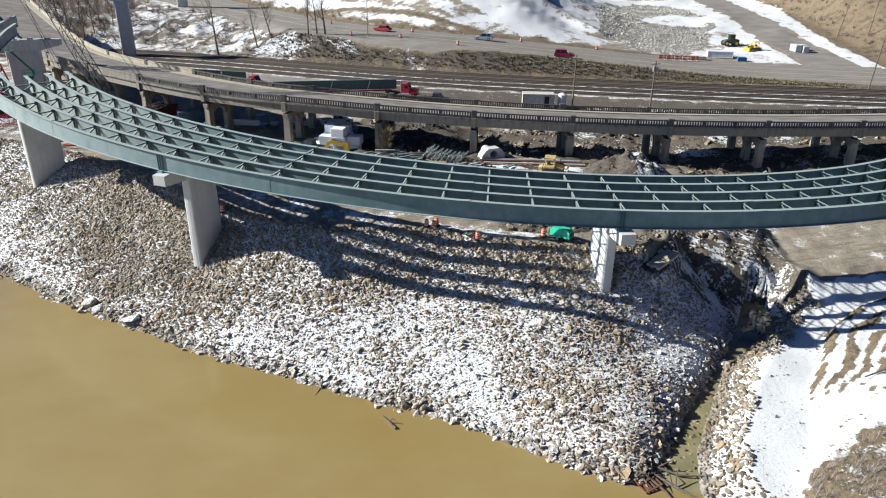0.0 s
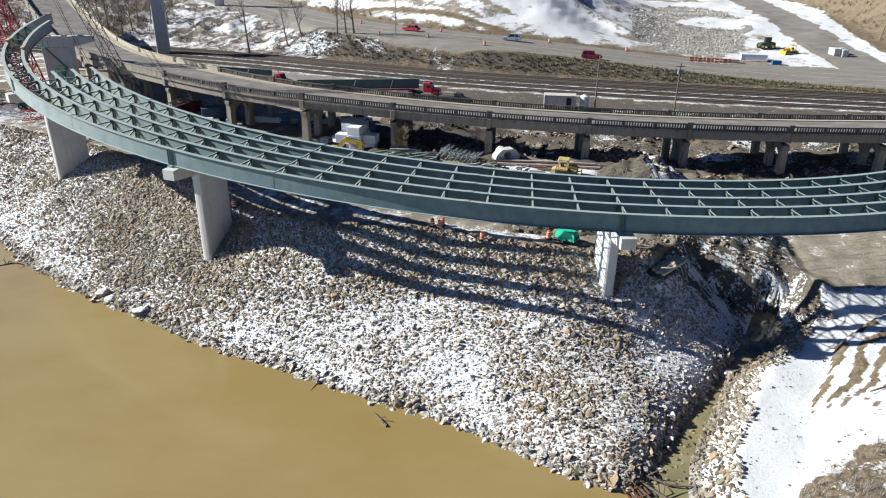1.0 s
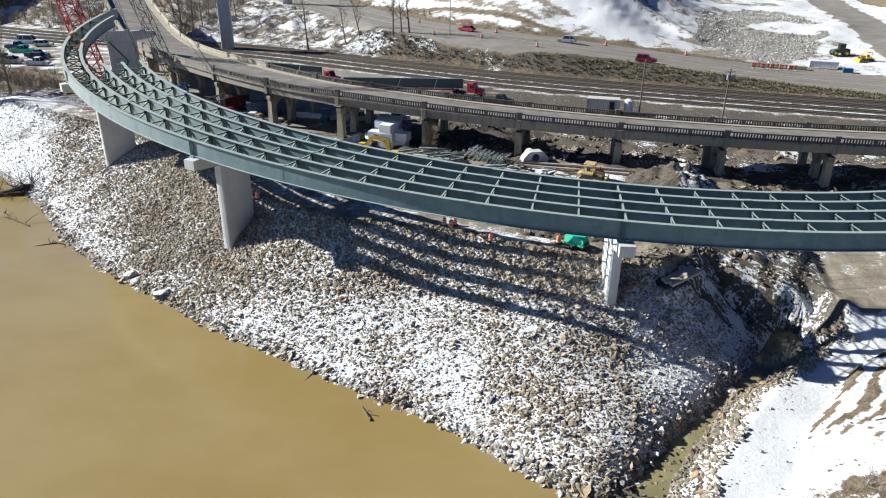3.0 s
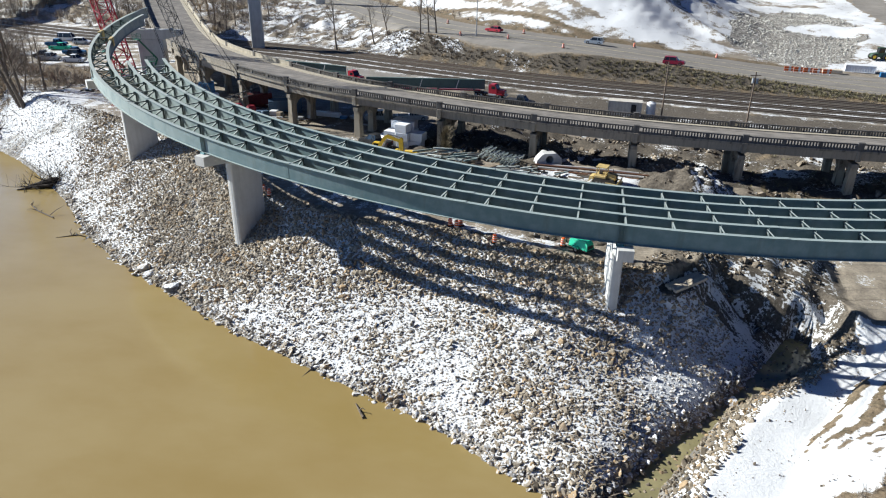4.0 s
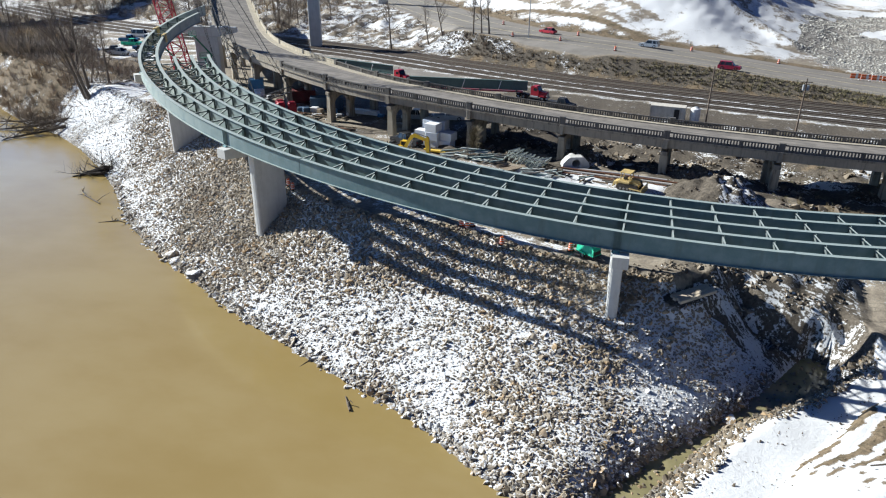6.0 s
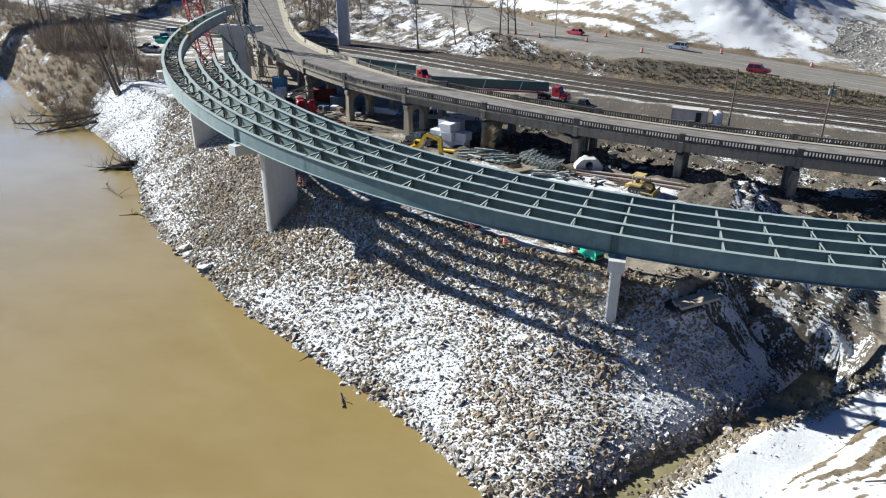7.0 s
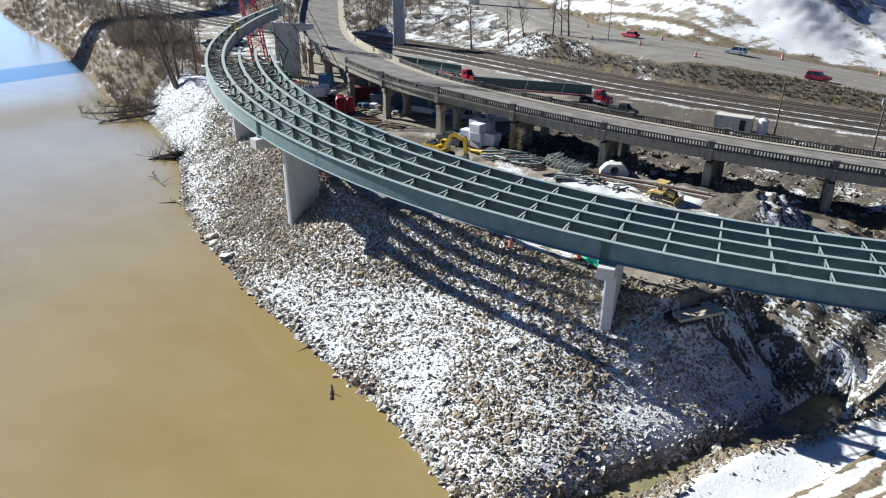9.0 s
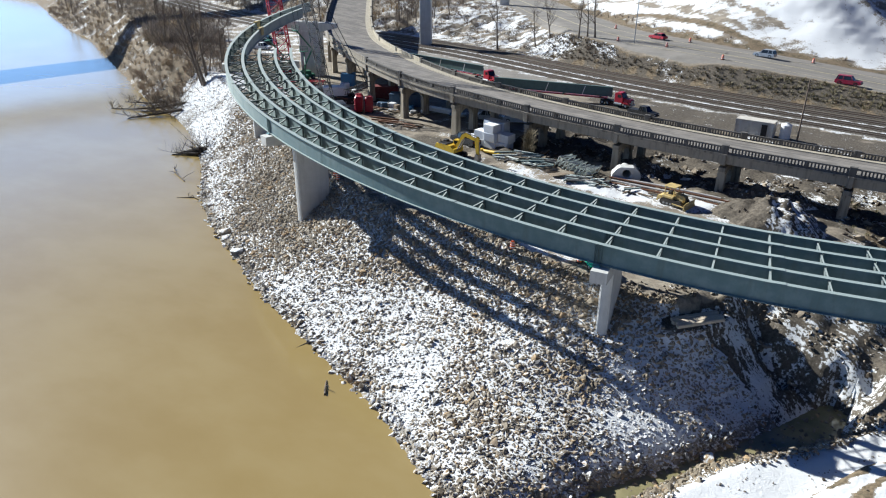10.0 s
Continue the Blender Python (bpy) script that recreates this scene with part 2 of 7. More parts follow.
# ---- mesh helpers ----
class Geo:
    """Collects vertices and faces of one mesh."""

    def __init__(self):
        self.v, self.f = [], []

    def add(self, verts, faces):
        k = len(self.v)
        self.v += [tuple(p) for p in verts]
        self.f += [tuple(i + k for i in f) for f in faces]
        return self

    def box(self, size, m=None, chamfer=0.0):
        x, y, z = (s / 2 for s in size)
        m = m or Matrix()
        if chamfer <= 0:
            vs = [(sx * x, sy * y, sz * z) for sz in (-1, 1) for sx, sy in ((-1, -1), (1, -1), (1, 1), (-1, 1))]
            fs = [(3, 2, 1, 0), (4, 5, 6, 7), (0, 1, 5, 4), (1, 2, 6, 5), (2, 3, 7, 6), (3, 0, 4, 7)]
        else:
            c = min(chamfer, x * 0.9, y * 0.9, z * 0.9)
            ring = [(-x + c, -y), (x - c, -y), (x, -y + c), (x, y - c), (x - c, y), (-x + c, y), (-x, y - c), (-x, -y + c)]
            vs = []
            for zz, k in ((-z, 1), (-z + c, 0), (z - c, 0), (z, 1)):
                for px, py in ring:
                    vs.append((px - math.copysign(c * k * 0.8, px), py - math.copysign(c * k * 0.8, py), zz))
            fs = [tuple(range(7, -1, -1)), tuple(range(24, 32))]
            for l in range(3):
                for i in range(8):
                    j = (i + 1) % 8
                    fs.append((l * 8 + i, l * 8 + j, l * 8 + 8 + j, l * 8 + 8 + i))
        return self.add([m @ Vector(p) for p in vs], fs)

    def at(self, x, y, z, size, rz=0.0, chamfer=0.0, rx=0.0, ry=0.0):
        return self.box(size, pose(x, y, z, rx, ry, rz), chamfer)

    def tube(self, path, radii, sides=6, caps=True):
        pts = [Vector(p) for p in path]
        if not hasattr(radii, "__len__"):
            radii = [radii] * len(pts)
        vs, fs = [], []
        for i, p in enumerate(pts):
            d = (pts[min(i + 1, len(pts) - 1)] - pts[max(i - 1, 0)]).normalized()
            a = d.orthogonal().normalized() if abs(d.z) > 0.95 else d.cross(Vector((0, 0, 1))).normalized()
            b = d.cross(a)
            for k in range(sides):
                w = 2 * math.pi * (k + 0.5) / sides
                vs.append(p + (a * math.cos(w) + b * math.sin(w)) * radii[i])
        for i in range(len(pts) - 1):
            for k in range(sides):
                j = (k + 1) % sides
                fs.append((i * sides + k, i * sides + j, (i + 1) * sides + j, (i + 1) * sides + k))
        if caps:
            fs.append(tuple(range(sides - 1, -1, -1)))
            fs.append(tuple(range((len(pts) - 1) * sides, len(pts) * sides)))
        return self.add(vs, fs)

    def prism(self, outline, depth, m=None):
        """An outline in x and z, carried along y."""
        m = m or Matrix()
        k = len(outline)
        vs = [m @ Vector((x, -depth / 2, z)) for x, z in outline] + [m @ Vector((x, depth / 2, z)) for x, z in outline]
        fs = [tuple(range(k)), tuple(range(2 * k - 1, k - 1, -1))]
        fs += [(i, i + k, (i + 1) % k + k, (i + 1) % k) for i in range(k)]
        return self.add(vs, fs)

    def sweep(self, profile, rings):
        """A closed profile of (across, up) carried along rings of (place, across)."""
        k, vs, fs = len(profile), [], []
        for p, a in rings:
            vs += [p + a * u + Vector((0, 0, w)) for u, w in profile]
        for i in range(len(rings) - 1):
            for j in range(k):
                h = (j + 1) % k
                fs.append((i * k + j, i * k + h, (i + 1) * k + h, (i + 1) * k + j))
        fs += [tuple(range(k - 1, -1, -1)), tuple(range((len(rings) - 1) * k, len(rings) * k))]
        return self.add(vs, fs)

    def mesh(self, name, material, smooth=False):
        me = bpy.data.meshes.new(name)
        me.from_pydata([tuple(p) for p in self.v], [], self.f)
        bm = bmesh.new()
        bm.from_mesh(me)
        bmesh.ops.recalc_face_normals(bm, faces=bm.faces)
        bm.to_mesh(me)
        bm.free()
        me.materials.append(material)
        if smooth:
            me.polygons.foreach_set("use_smooth", [True] * len(me.polygons))
        return me


def part(name, geo, material, parent=None, label="", smooth=False, m=None):
    """One mesh object, under a thing or a part when a parent is given."""
    me = geo if isinstance(geo, bpy.types.Mesh) else geo.mesh(name, material, smooth)
    ob = new(name, me)
    if parent:
        ob.parent = parent
    if m:
        ob.matrix_basis = m
    return tagged(ob, label) if label else ob


def thing(name, label, category, m=None, group="", kind=""):
    ob = new(name)
    ob.empty_display_size = 0.3
    if m:
        ob.matrix_basis = m
    return tagged(ob, label, category, group, kind)


def smooth01(a, b, x):
    t = np.clip((np.asarray(x, float) - a) / (b - a), 0, 1)
    return t * t * (3 - 2 * t)


def line_dist(poly, X, Y, closed=False):
    P = np.array(poly, float)
    Q = np.roll(P, -1, 0) if closed else P[1:]
    P = P if closed else P[:-1]
    best = np.full(X.shape, 1e9)
    for (ax, ay), (bx, by) in zip(P, Q):
        dx, dy = bx - ax, by - ay
        t = np.clip(((X - ax) * dx + (Y - ay) * dy) / (dx * dx + dy * dy), 0, 1)
        best = np.minimum(best, np.hypot(X - ax - t * dx, Y - ay - t * dy))
    return best


def inside(poly, X, Y):
    res = np.zeros(X.shape, bool)
    for (ax, ay), (bx, by) in zip(poly, poly[1:] + poly[:1]):
        hit = ((ay > Y) != (by > Y)) & (X < (bx - ax) * (Y - ay) / (by - ay + 1e-12) + ax)
        res ^= hit
    return res


def waves(X, Y, size, seed=0):
    """Smooth lumps of that size in metres, between about -1 and 1."""
    r = np.random.RandomState(seed)
    out = np.zeros(X.shape)
    for k in range(7):
        a, p, s = r.uniform(0, 6.283), r.uniform(0, 6.283), size * r.uniform(0.7, 1.5)
        out += np.sin((X * math.cos(a) + Y * math.sin(a)) * 6.283 / s + p)
    return out / 3.5

# ---- ground and water ----
SHORE = [(-1200, 640), (-390, 251.5), (-296, 206.5), (-251, 186), (-231.5, 180), (-205, 166), (-187, 157), (-171.6, 149), (-160, 143.5), (-143.5, 134.6), (-120.3, 121.8), (-110, 118.2), (-104.5, 116.6), (-92, 110), (-80, 102), (-69.7, 94.2), (-57.2, 83), (-47, 76), (-37.7, 71),
         (-29.7, 66.7), (-22.5, 62.9), (-16, 60.3), (-9.9, 57.6), (-4.2, 55.3), (0.4, 53.6), (5.2, 51), (8.6, 48.7), (12.6, 46.6), (15.2, 45.3), (17, 45)]
CREEK_WEST = [(18.7, 46.7), (21.1, 50.7), (23.7, 54.7), (27.2, 59.3), (31.6, 65.6), (35.3, 71.7), (37.4, 75.7), (38.6, 77)]
CREEK_EAST = [(40.2, 76), (39.9, 72.4), (36.4, 68), (32.8, 64.5), (29.7, 61.3), (26.5, 55.6), (22.9, 49.2), (21.5, 44.4), (23, 38), (40, 20), (90, -15), (400, -120)]
FRAME = [(3000, -120), (3000, 3000), (-3000, 3000), (-3000, 1500)]
LAND = SHORE + CREEK_WEST + CREEK_EAST + FRAME
CREST_WEST = [(-1200, 655), (-390, 268), (-296, 224), (-251, 203), (-205, 180), (-160, 153), (-143, 144), (-120, 133.5), (-106, 129), (-93, 122), (-75, 113), (-60, 106.5), (-45, 97), (-36, 90), (-27, 83.5), (-19, 79.5), (-12, 77.5),
              (1, 77), (7, 74.3), (12, 72.8), (17, 72.2), (21, 71.5), (24.3, 73), (27.8, 77.5), (31, 80.5), (34.5, 82.8)]
CREST_EAST = [(38, 84), (40.3, 82.5), (41.2, 79), (42.5, 76.5), (43.4, 73), (41.5, 69.5), (37.8, 64.8), (33.9, 60.6), (30.2, 55.4), (25.9, 47.5), (24.3, 42.5), (26, 37), (42.5, 22), (92, -10), (400, -113)]
TERRACE = [(22, 30), (28.8, 43), (32.2, 48), (34, 52.5), (34.9, 54.6), (37.4, 57.8), (38.6, 59.7), (41, 63.9), (43, 65.7), (46.7, 69), (60, 75), (120, 94)]
UPLAND = CREST_WEST + CREST_EAST + FRAME
RAIL_LINE = [(-400, 300), (-190, 211), (-141, 196), (-105, 194), (-72, 187.5), (-50, 181), (-30, 173.5), (3, 163), (45, 155.3), (95, 149.3), (200, 138), (500, 110)]
ROAD_LINE = [(-600, 800), (-300, 500), (-180, 375), (-110, 292), (-76, 251), (-60, 231), (-39, 207), (-27, 196.5), (-14, 189.5), (0, 184.5), (35, 180), (75, 174), (105, 168), (200, 152), (500, 120)]


def side_of(line, X, Y):
    """The distance from a line that runs to the right, positive on its far side."""
    lx, ly = zip(*line)
    return line_dist(line, X, Y) * np.where(Y > np.interp(X, lx, ly), 1, -1)


def road_height(X):
    return 10.0 + 5.5 * smooth01(85, -15, X)


def east_side(X, Y):
    """The bank east of the creek."""
    return (X > 18) & (Y < 77) & (line_dist(CREEK_EAST, X, Y) < line_dist(CREEK_WEST, X, Y))


def upland_height(X, Y, ds):
    east = np.where(east_side(X, Y), np.maximum(smooth01(29, 45, X), smooth01(76, 70, Y)), smooth01(29, 45, X))
    yard = 3.0 + 2.0 * np.where(X < 46, smooth01(71.6 - np.clip((X - 43.5) * 3, 0, 6), 73.0 + np.clip((X - 43.5) * 2, 0, 4), Y - 0.22 * (X - 40) + 0.5 * waves(X, Y, 4, 34)), smooth01(65.6, 77.0, Y - 0.22 * (X - 40) + 0.5 * waves(X, Y, 4, 34))) + 2.8 * smooth01(77, 104, Y) + 0.8 * smooth01(50, 80, X)
    base = (8.8 + 0.6 * smooth01(80, 96, Y)) * (1 - east) + yard * east
    far_left = smooth01(-92, -120, X)
    base = base * (1 - far_left) + (3.2 + np.clip((ds - 8) * 0.12, 0, 6.3)) * far_left
    h = base + (9.7 - base) * smooth01(120, 135, Y)
    h = h - 2.2 * smooth01(107, 113, Y) * smooth01(134, 125, Y) * smooth01(-4, 10, X) * smooth01(48, 36, X)
    dr = side_of(RAIL_LINE, X, Y)
    wide = smooth01(-30, -60, X)
    up = smooth01(6.5, 13.5 + 26 * wide, dr)
    h = h + (road_height(X) - h) * up * (Y > 120)
    dq = side_of(ROAD_LINE, X, Y)
    rise = np.clip(dq - 12.5, 0, 60)
    ridge = smooth01(-140, -30, X) * smooth01(60, 2, X - 0.12 * (Y - 200))
    hill = (0.30 * ridge + 0.07 + 0.22 * smooth01(118, 134, X - 0.11 * (Y - 215))) * rise
    bowl = np.exp(-((X - 62) / 24) ** 2 - ((Y - 206) / 22) ** 2)
    lump = (waves(X, Y, 30, 6) * 1.1 * (0.25 + ridge) + waves(X, Y, 13, 5) * 0.32 + waves(X, Y, 5.5, 67) * 0.13 + waves(X, Y, 2.8, 68) * 0.06) * (1 - bowl) - 1.0 * bowl
    spur = line_dist([(27, 230), (33, 224.5), (39, 221), (47, 211)], X, Y)
    lump = lump + 1.1 * np.exp(-(spur / 2.6) ** 2)
    h = h + hill * (1 + 0.14 * waves(X, Y, 52, 3) * ridge) + lump * smooth01(3, 20, rise)
    h = h + (0.5 * waves(X, Y, 7, 9) + 0.32 * waves(X, Y, 3.2, 29)) * smooth01(9, 14, dr) * smooth01(-11, -15, dq) * smooth01(-30, -50, X)
    rough = 1 - smooth01(8.5, 6.0, np.abs(dr)) - smooth01(13, 11, np.abs(dq))
    return h + waves(X, Y, 9, 8) * 0.10 * np.clip(rough, 0, 1)


MAT_LINE = [(23.9, 70.9), (27.3, 74.8)]   # the crane mat's bed


def in_scree(X, Y):
    """The slope of dumped rock below the hill, with a snowy bench in it."""
    out = np.hypot((X - 66 - 0.22 * (Y - 222)) / 18, (Y - 236) / 46) < 1 + 0.12 * waves(X, Y, 14, 73)
    bench = np.hypot((X - 80) / 11, (Y - 240) / 10) < 1 + 0.2 * waves(X, Y, 7, 98)
    return out & ~bench


def slope_rock(X, Y):
    """False on the bare earth of the gully."""
    return ~((X > 23.5) & (Y > 72.6 - 0.18 * (X - 24))) & (line_dist(MAT_LINE, X, Y) > 1.2)


def slope_snow(x, y):
    """How much snow lies on the rocks: most on the lower slope, little under the bridge and on the upper slope."""
    s = 0.47 - 0.29 * smooth01(-84, -72, x) * smooth01(-18, -30, x) * smooth01(-6, 4, line_dist(SHORE, x, y) - 6)
    s = s - 0.24 * smooth01(64.5, 71, y) * smooth01(-56, -40, x) * smooth01(30, 22, x)
    s = s + 0.30 * smooth01(-70, -86, x) - 0.13 * smooth01(2, 14, x) + 0.17 * smooth01(17, 24, x)
    return s + 0.10 * waves(x, y, 8, 21) + 0.06 * waves(x, y, 3, 22)


def terrace_depth(X, Y):
    """How far a place lies behind the cut edge of the east bank."""
    lx, ly = zip(*TERRACE)
    d = line_dist(TERRACE, X, Y)
    return np.where((Y < np.interp(X, lx, ly)) & (X > 22), d, 0.0)


def terrace_step(X, Y, dt):
    """Counts the cut edges; they fan out towards the north."""
    apart = 0.95 + 0.085 * np.clip(Y - 50, 0, 30)
    return dt / apart + (0.24 * waves(X, Y, 9, 4) + 0.10 * waves(X, Y, 2.5, 14)) * smooth01(0.3, 2.5, dt)


def height(X, Y):
    X, Y = np.asarray(X, float), np.asarray(Y, float)
    land = inside(LAND, X, Y)
    ds = line_dist(LAND, X, Y, True)
    # the nose between river and creek is rounded
    turn = np.abs(line_dist(SHORE, X, Y) - line_dist(CREEK_WEST, X, Y))
    ds = ds - np.where((X > -20) & (X < 38) & (Y < 80), np.log1p(np.exp(-0.30 * turn)) / 0.30 * smooth01(0.5, 7, ds), 0)
    dc = np.where(inside(UPLAND, X, Y), 0.0, line_dist(UPLAND, X, Y, True))
    up = upland_height(X, Y, ds)
    u = ds / (ds + dc + 1e-6)
    h = up * u ** 1.12
    # terraces eaten into the east bank
    dt = terrace_depth(X, Y)
    q = terrace_step(X, Y, dt)
    h = h + np.where(dt > 0, 0.30 * np.minimum(np.floor(q) + smooth01(0, 0.3, q - np.floor(q)), 6) + (0.35 + 0.5 * smooth01(57, 62, Y)) * smooth01(0, 0.7, dt), 0)
    # heaved and rutted work ground
    rut = smooth01(-75, -60, X) * smooth01(34, 24, X) * smooth01(72, 78, Y) * smooth01(118, 108, Y) * (dc == 0)
    h = h + rut * (0.10 * waves(X, Y, 3.0, 61) + 0.05 * waves(X, Y, 1.6, 62))
    gul = smooth01(22, 26, X) * smooth01(47, 41, X) * smooth01(66, 71, Y) * smooth01(92, 84, Y) * (u > 0.05)
    h = h + gul * (0.35 * waves(X * 1.0, Y * 0.5, 4.0, 63) + 0.16 * waves(X, Y, 1.7, 64))
    # the bank behind the gully, and the ravine that runs down to the head of the creek
    back = 5.4 + 0.42 * (Y - 77) - 0.13 * (X - 34) + 0.30 * waves(X, Y, 3.5, 24)
    m = smooth01(28.5, 31.5, X + 0.4 * (Y - 78)) * smooth01(42.5, 39.5, X) * smooth01(75.7, 77.0, Y + 0.2 * (X - 34)) * smooth01(90, 84, Y)
    h = h + (np.minimum(back, 9.0) - h) * m
    ravine = line_dist([(26.5, 80.5), (30, 78.2), (33.5, 75.9), (36.5, 74.9)], X, Y)
    h = h - 1.5 * np.exp(-(ravine / 1.3) ** 2) * (h > 1.8)
    h = h - 0.65 * np.exp(-((X + 29.3) ** 2 + (Y - 77.5) ** 2) / 20) + 0.6 * np.exp(-((X + 59.6) ** 2 + (Y - 99.2) ** 2) / 20)
    h = h + (7.36 - h) * smooth01(1.7, 1.0, line_dist(MAT_LINE, X, Y))
    under = smooth01(-30, -12, X) * smooth01(97, 103, Y) * smooth01(137, 130, Y)
    h = h + under * (0.40 * waves(X, Y, 4.5, 65) + 0.22 * waves(X, Y, 2.2, 66))
    return np.where(land, h + 0.02, -np.minimum(2.5, 0.35 * ds) - 0.02)


def grid_lines(spans):
    out = []
    for a, b, step in spans:
        out += list(np.arange(a, b, step))
    return np.array(out + [spans[-1][1]])


def build_ground():
    gx = grid_lines([(-3000, -400, 200), (-400, -120, 6), (-120, -70, 1.2), (-70, 22, 0.75), (22, 50, 0.42), (50, 62, 0.75), (62, 130, 1.5), (130, 400, 8), (400, 3000, 200)])
    gy = grid_lines([(-600, 20, 60), (20, 38, 2), (38, 84, 0.45), (84, 110, 0.75), (110, 215, 1.25), (215, 270, 1.6), (270, 330, 3), (330, 600, 15), (600, 3000, 200)])
    X, Y = np.meshgrid(gx, gy)
    Z = height(X, Y)
    nx, ny = len(gx), len(gy)
    me = bpy.data.meshes.new("ground")
    idx = np.arange(nx * ny).reshape(ny, nx)
    quads = np.stack([idx[:-1, :-1], idx[:-1, 1:], idx[1:, 1:], idx[1:, :-1]], -1).reshape(-1, 4)
    me.vertices.add(nx * ny)
    me.vertices.foreach_set("co", np.stack([X, Y, Z], -1).ravel())
    me.loops.add(quads.size)
    me.loops.foreach_set("vertex_index", quads.ravel())
    me.polygons.add(len(quads))
    me.polygons.foreach_set("loop_start", np.arange(0, quads.size, 4))
    me.update(calc_edges=True)
    me.polygons.foreach_set("use_smooth", [True] * len(quads))
    ds, dr, dq = line_dist(LAND, X, Y, True), side_of(RAIL_LINE, X, Y), side_of(ROAD_LINE, X, Y)
    upl = inside(UPLAND, X, Y)
    slope = ~upl
    west = slope & (X < 31) & (Y > 0)
    east = X > 30
    dt = terrace_depth(X, Y)
    snow = np.full(X.shape, 0.30)
    snow = np.where(slope & (X < 40), (slope_snow(X, Y) + 0.44) * smooth01(0.2, 1.6, ds), snow)
    snow = np.where(slope & ~slope_rock(X, Y), 0.45 + 0.16 * waves(X, Y, 5, 74), snow)
    snow[(X > 23) & (Y < 74) & upl] = 0.95
    q = terrace_step(X, Y, dt)
    scarp = (dt > 0) & (q - np.floor(q) < 0.44 + 0.18 * waves(X, Y, 4, 15) - 0.6 * smooth01(55, 50, Y + 2 * waves(X, Y, 5, 26))) & upl
    snow = np.where((dt > 0) & upl, np.where(scarp, 0.16, 0.68 - 0.10 * smooth01(50, 45, Y)), snow)
    scrub = (dt > 0) & upl & (Y < 42.2 + 0.62 * (X - 28.6) + 0.8 * waves(X, Y, 4, 25))
    snow = np.where(scrub, 0.36 + 0.10 * waves(X, Y, 4, 16), snow)
    snow = np.where((X > 36) & (Y > 72) & (Y < 104) & upl & (dt == 0), 0.30 + 0.10 * waves(X, Y, 5, 17), snow)
    snow = np.where((X > 43.2) & (X < 75) & (Y > 64) & (Y < 73.5 + 0.2 * (X - 44) + 0.6 * waves(X, Y, 4, 106)) & upl & (dt == 0), 0.72 + 0.1 * waves(X, Y, 5, 107), snow)
    work = upl & (X < 36) & (X > -93) & (Y < 120) & (Y > 71) & ~east_side(X, Y)
    snow[work] = (0.30 + 0.14 * waves(X, Y, 9, 71))[work]
    snow = np.where(work & (X > -14) & (X < 24) & (Y > 95) & (Y < 104), 0.42 + 0.12 * waves(X, Y, 4, 27), snow)
    snow = np.where(work, snow + 0.22 * smooth01(5.5, 2.0, line_dist([(5, 99.5), (22, 99.8)], X, Y)), snow)
    snow = np.where(work, snow + (0.12 + 0.10 * waves(X, Y, 4, 30)) * smooth01(4.5, 0.5, line_dist([(-34, 91), (-24, 85), (-12, 80.5), (3, 77.5), (12, 75)], X, Y)), snow)
    snow = np.where(work, snow + 0.25 * smooth01(4, 1.5, line_dist([(-14, 106), (2, 105)], X, Y)), snow)
    snow = np.where((X > 26) & (X < 43) & (Y > 76) & (Y < 96) & ~slope_rock(X, Y), 0.42 + 0.14 * waves(X, Y, 3.5, 75), snow)
    below = (X > -30) & (X < 37) & (Y > 101) & (Y < 128)
    snow = np.where(below, 0.27 + 0.14 * waves(X, Y, 6, 81), snow)
    snow = np.where((np.hypot(X - 32, (Y - 79) * 1.4) < 6) & (X < 36), 0.44 + 0.10 * waves(X, Y, 2.5, 85), snow)
    snow = np.where((X > 17.5) & (X < 27.5) & (Y > 72.5) & (Y < 78.5) & upl, 0.06, snow)
    stores = (X > -72) & (X < -20) & (Y > 108) & (Y < 130) & upl
    snow = np.where(stores, 0.30 + 0.16 * waves(X, Y, 5, 93), snow)
    snow[(np.abs(dr + 3) < 9.5) & (Y > 120)] = 0.34
    strip_near = (dr < -11.9) & (dr > -19) & (Y > 118) & (X > -90)
    snow = np.where(strip_near, 0.30 + 0.08 * waves(X, Y, 4, 108), snow)
    between = (np.abs(dr + 2.25) < 1.0) | (np.abs(dr + 6.75) < 0.9) | (np.abs(dr + 11.2) < 0.7)
    snow[between & (Y > 120)] = 0.49
    snow[(np.abs(dr - 2.25) < 1.6) & (Y > 120) & (X > -95)] = 0.20
    emb = (dr > 6.5) & (dq < -8.8) & (Y > 120)
    snow[emb] = (0.20 + 0.12 * waves(X, Y, 16, 72))[emb]
    snow = np.where(emb, snow + (0.27 + 0.10 * waves(X, Y, 5, 28) + 0.08 * waves(X, Y, 2.4, 31)) * smooth01(-22, -40, X), snow)
    snow = np.where(emb & (X > -38) & (X < 0), snow + 0.12 + 0.20 * waves(X, Y, 9, 32), snow)
    snow[(dq > -8.8) & (dq < 13)] = 0.10
    snow = np.where((dq > 13) & (Y > 120), 0.62 + 0.16 * waves(X, Y, 12, 79) + 0.14 * waves(X, Y, 40, 80), snow)
    edge = smooth01(11.0, 12.6, dq) * smooth01(17.5, 14.0, dq - 1.2 * waves(X, Y, 9, 95)) * smooth01(64, 56, X) * (Y > 120)
    snow = snow + (0.30 + 0.14 * waves(X, Y, 5, 96) - snow) * edge
    rut = line_dist([(-60, 236), (-24.5, 222), (-5, 208.5), (11.4, 196.5), (25.6, 193.2), (38, 192), (52, 190)], X, Y) + 0.4 * waves(X, Y, 11, 97)
    worn = smooth01(1.7, 0.3, np.abs(rut - 0.3)) * (Y > 185)
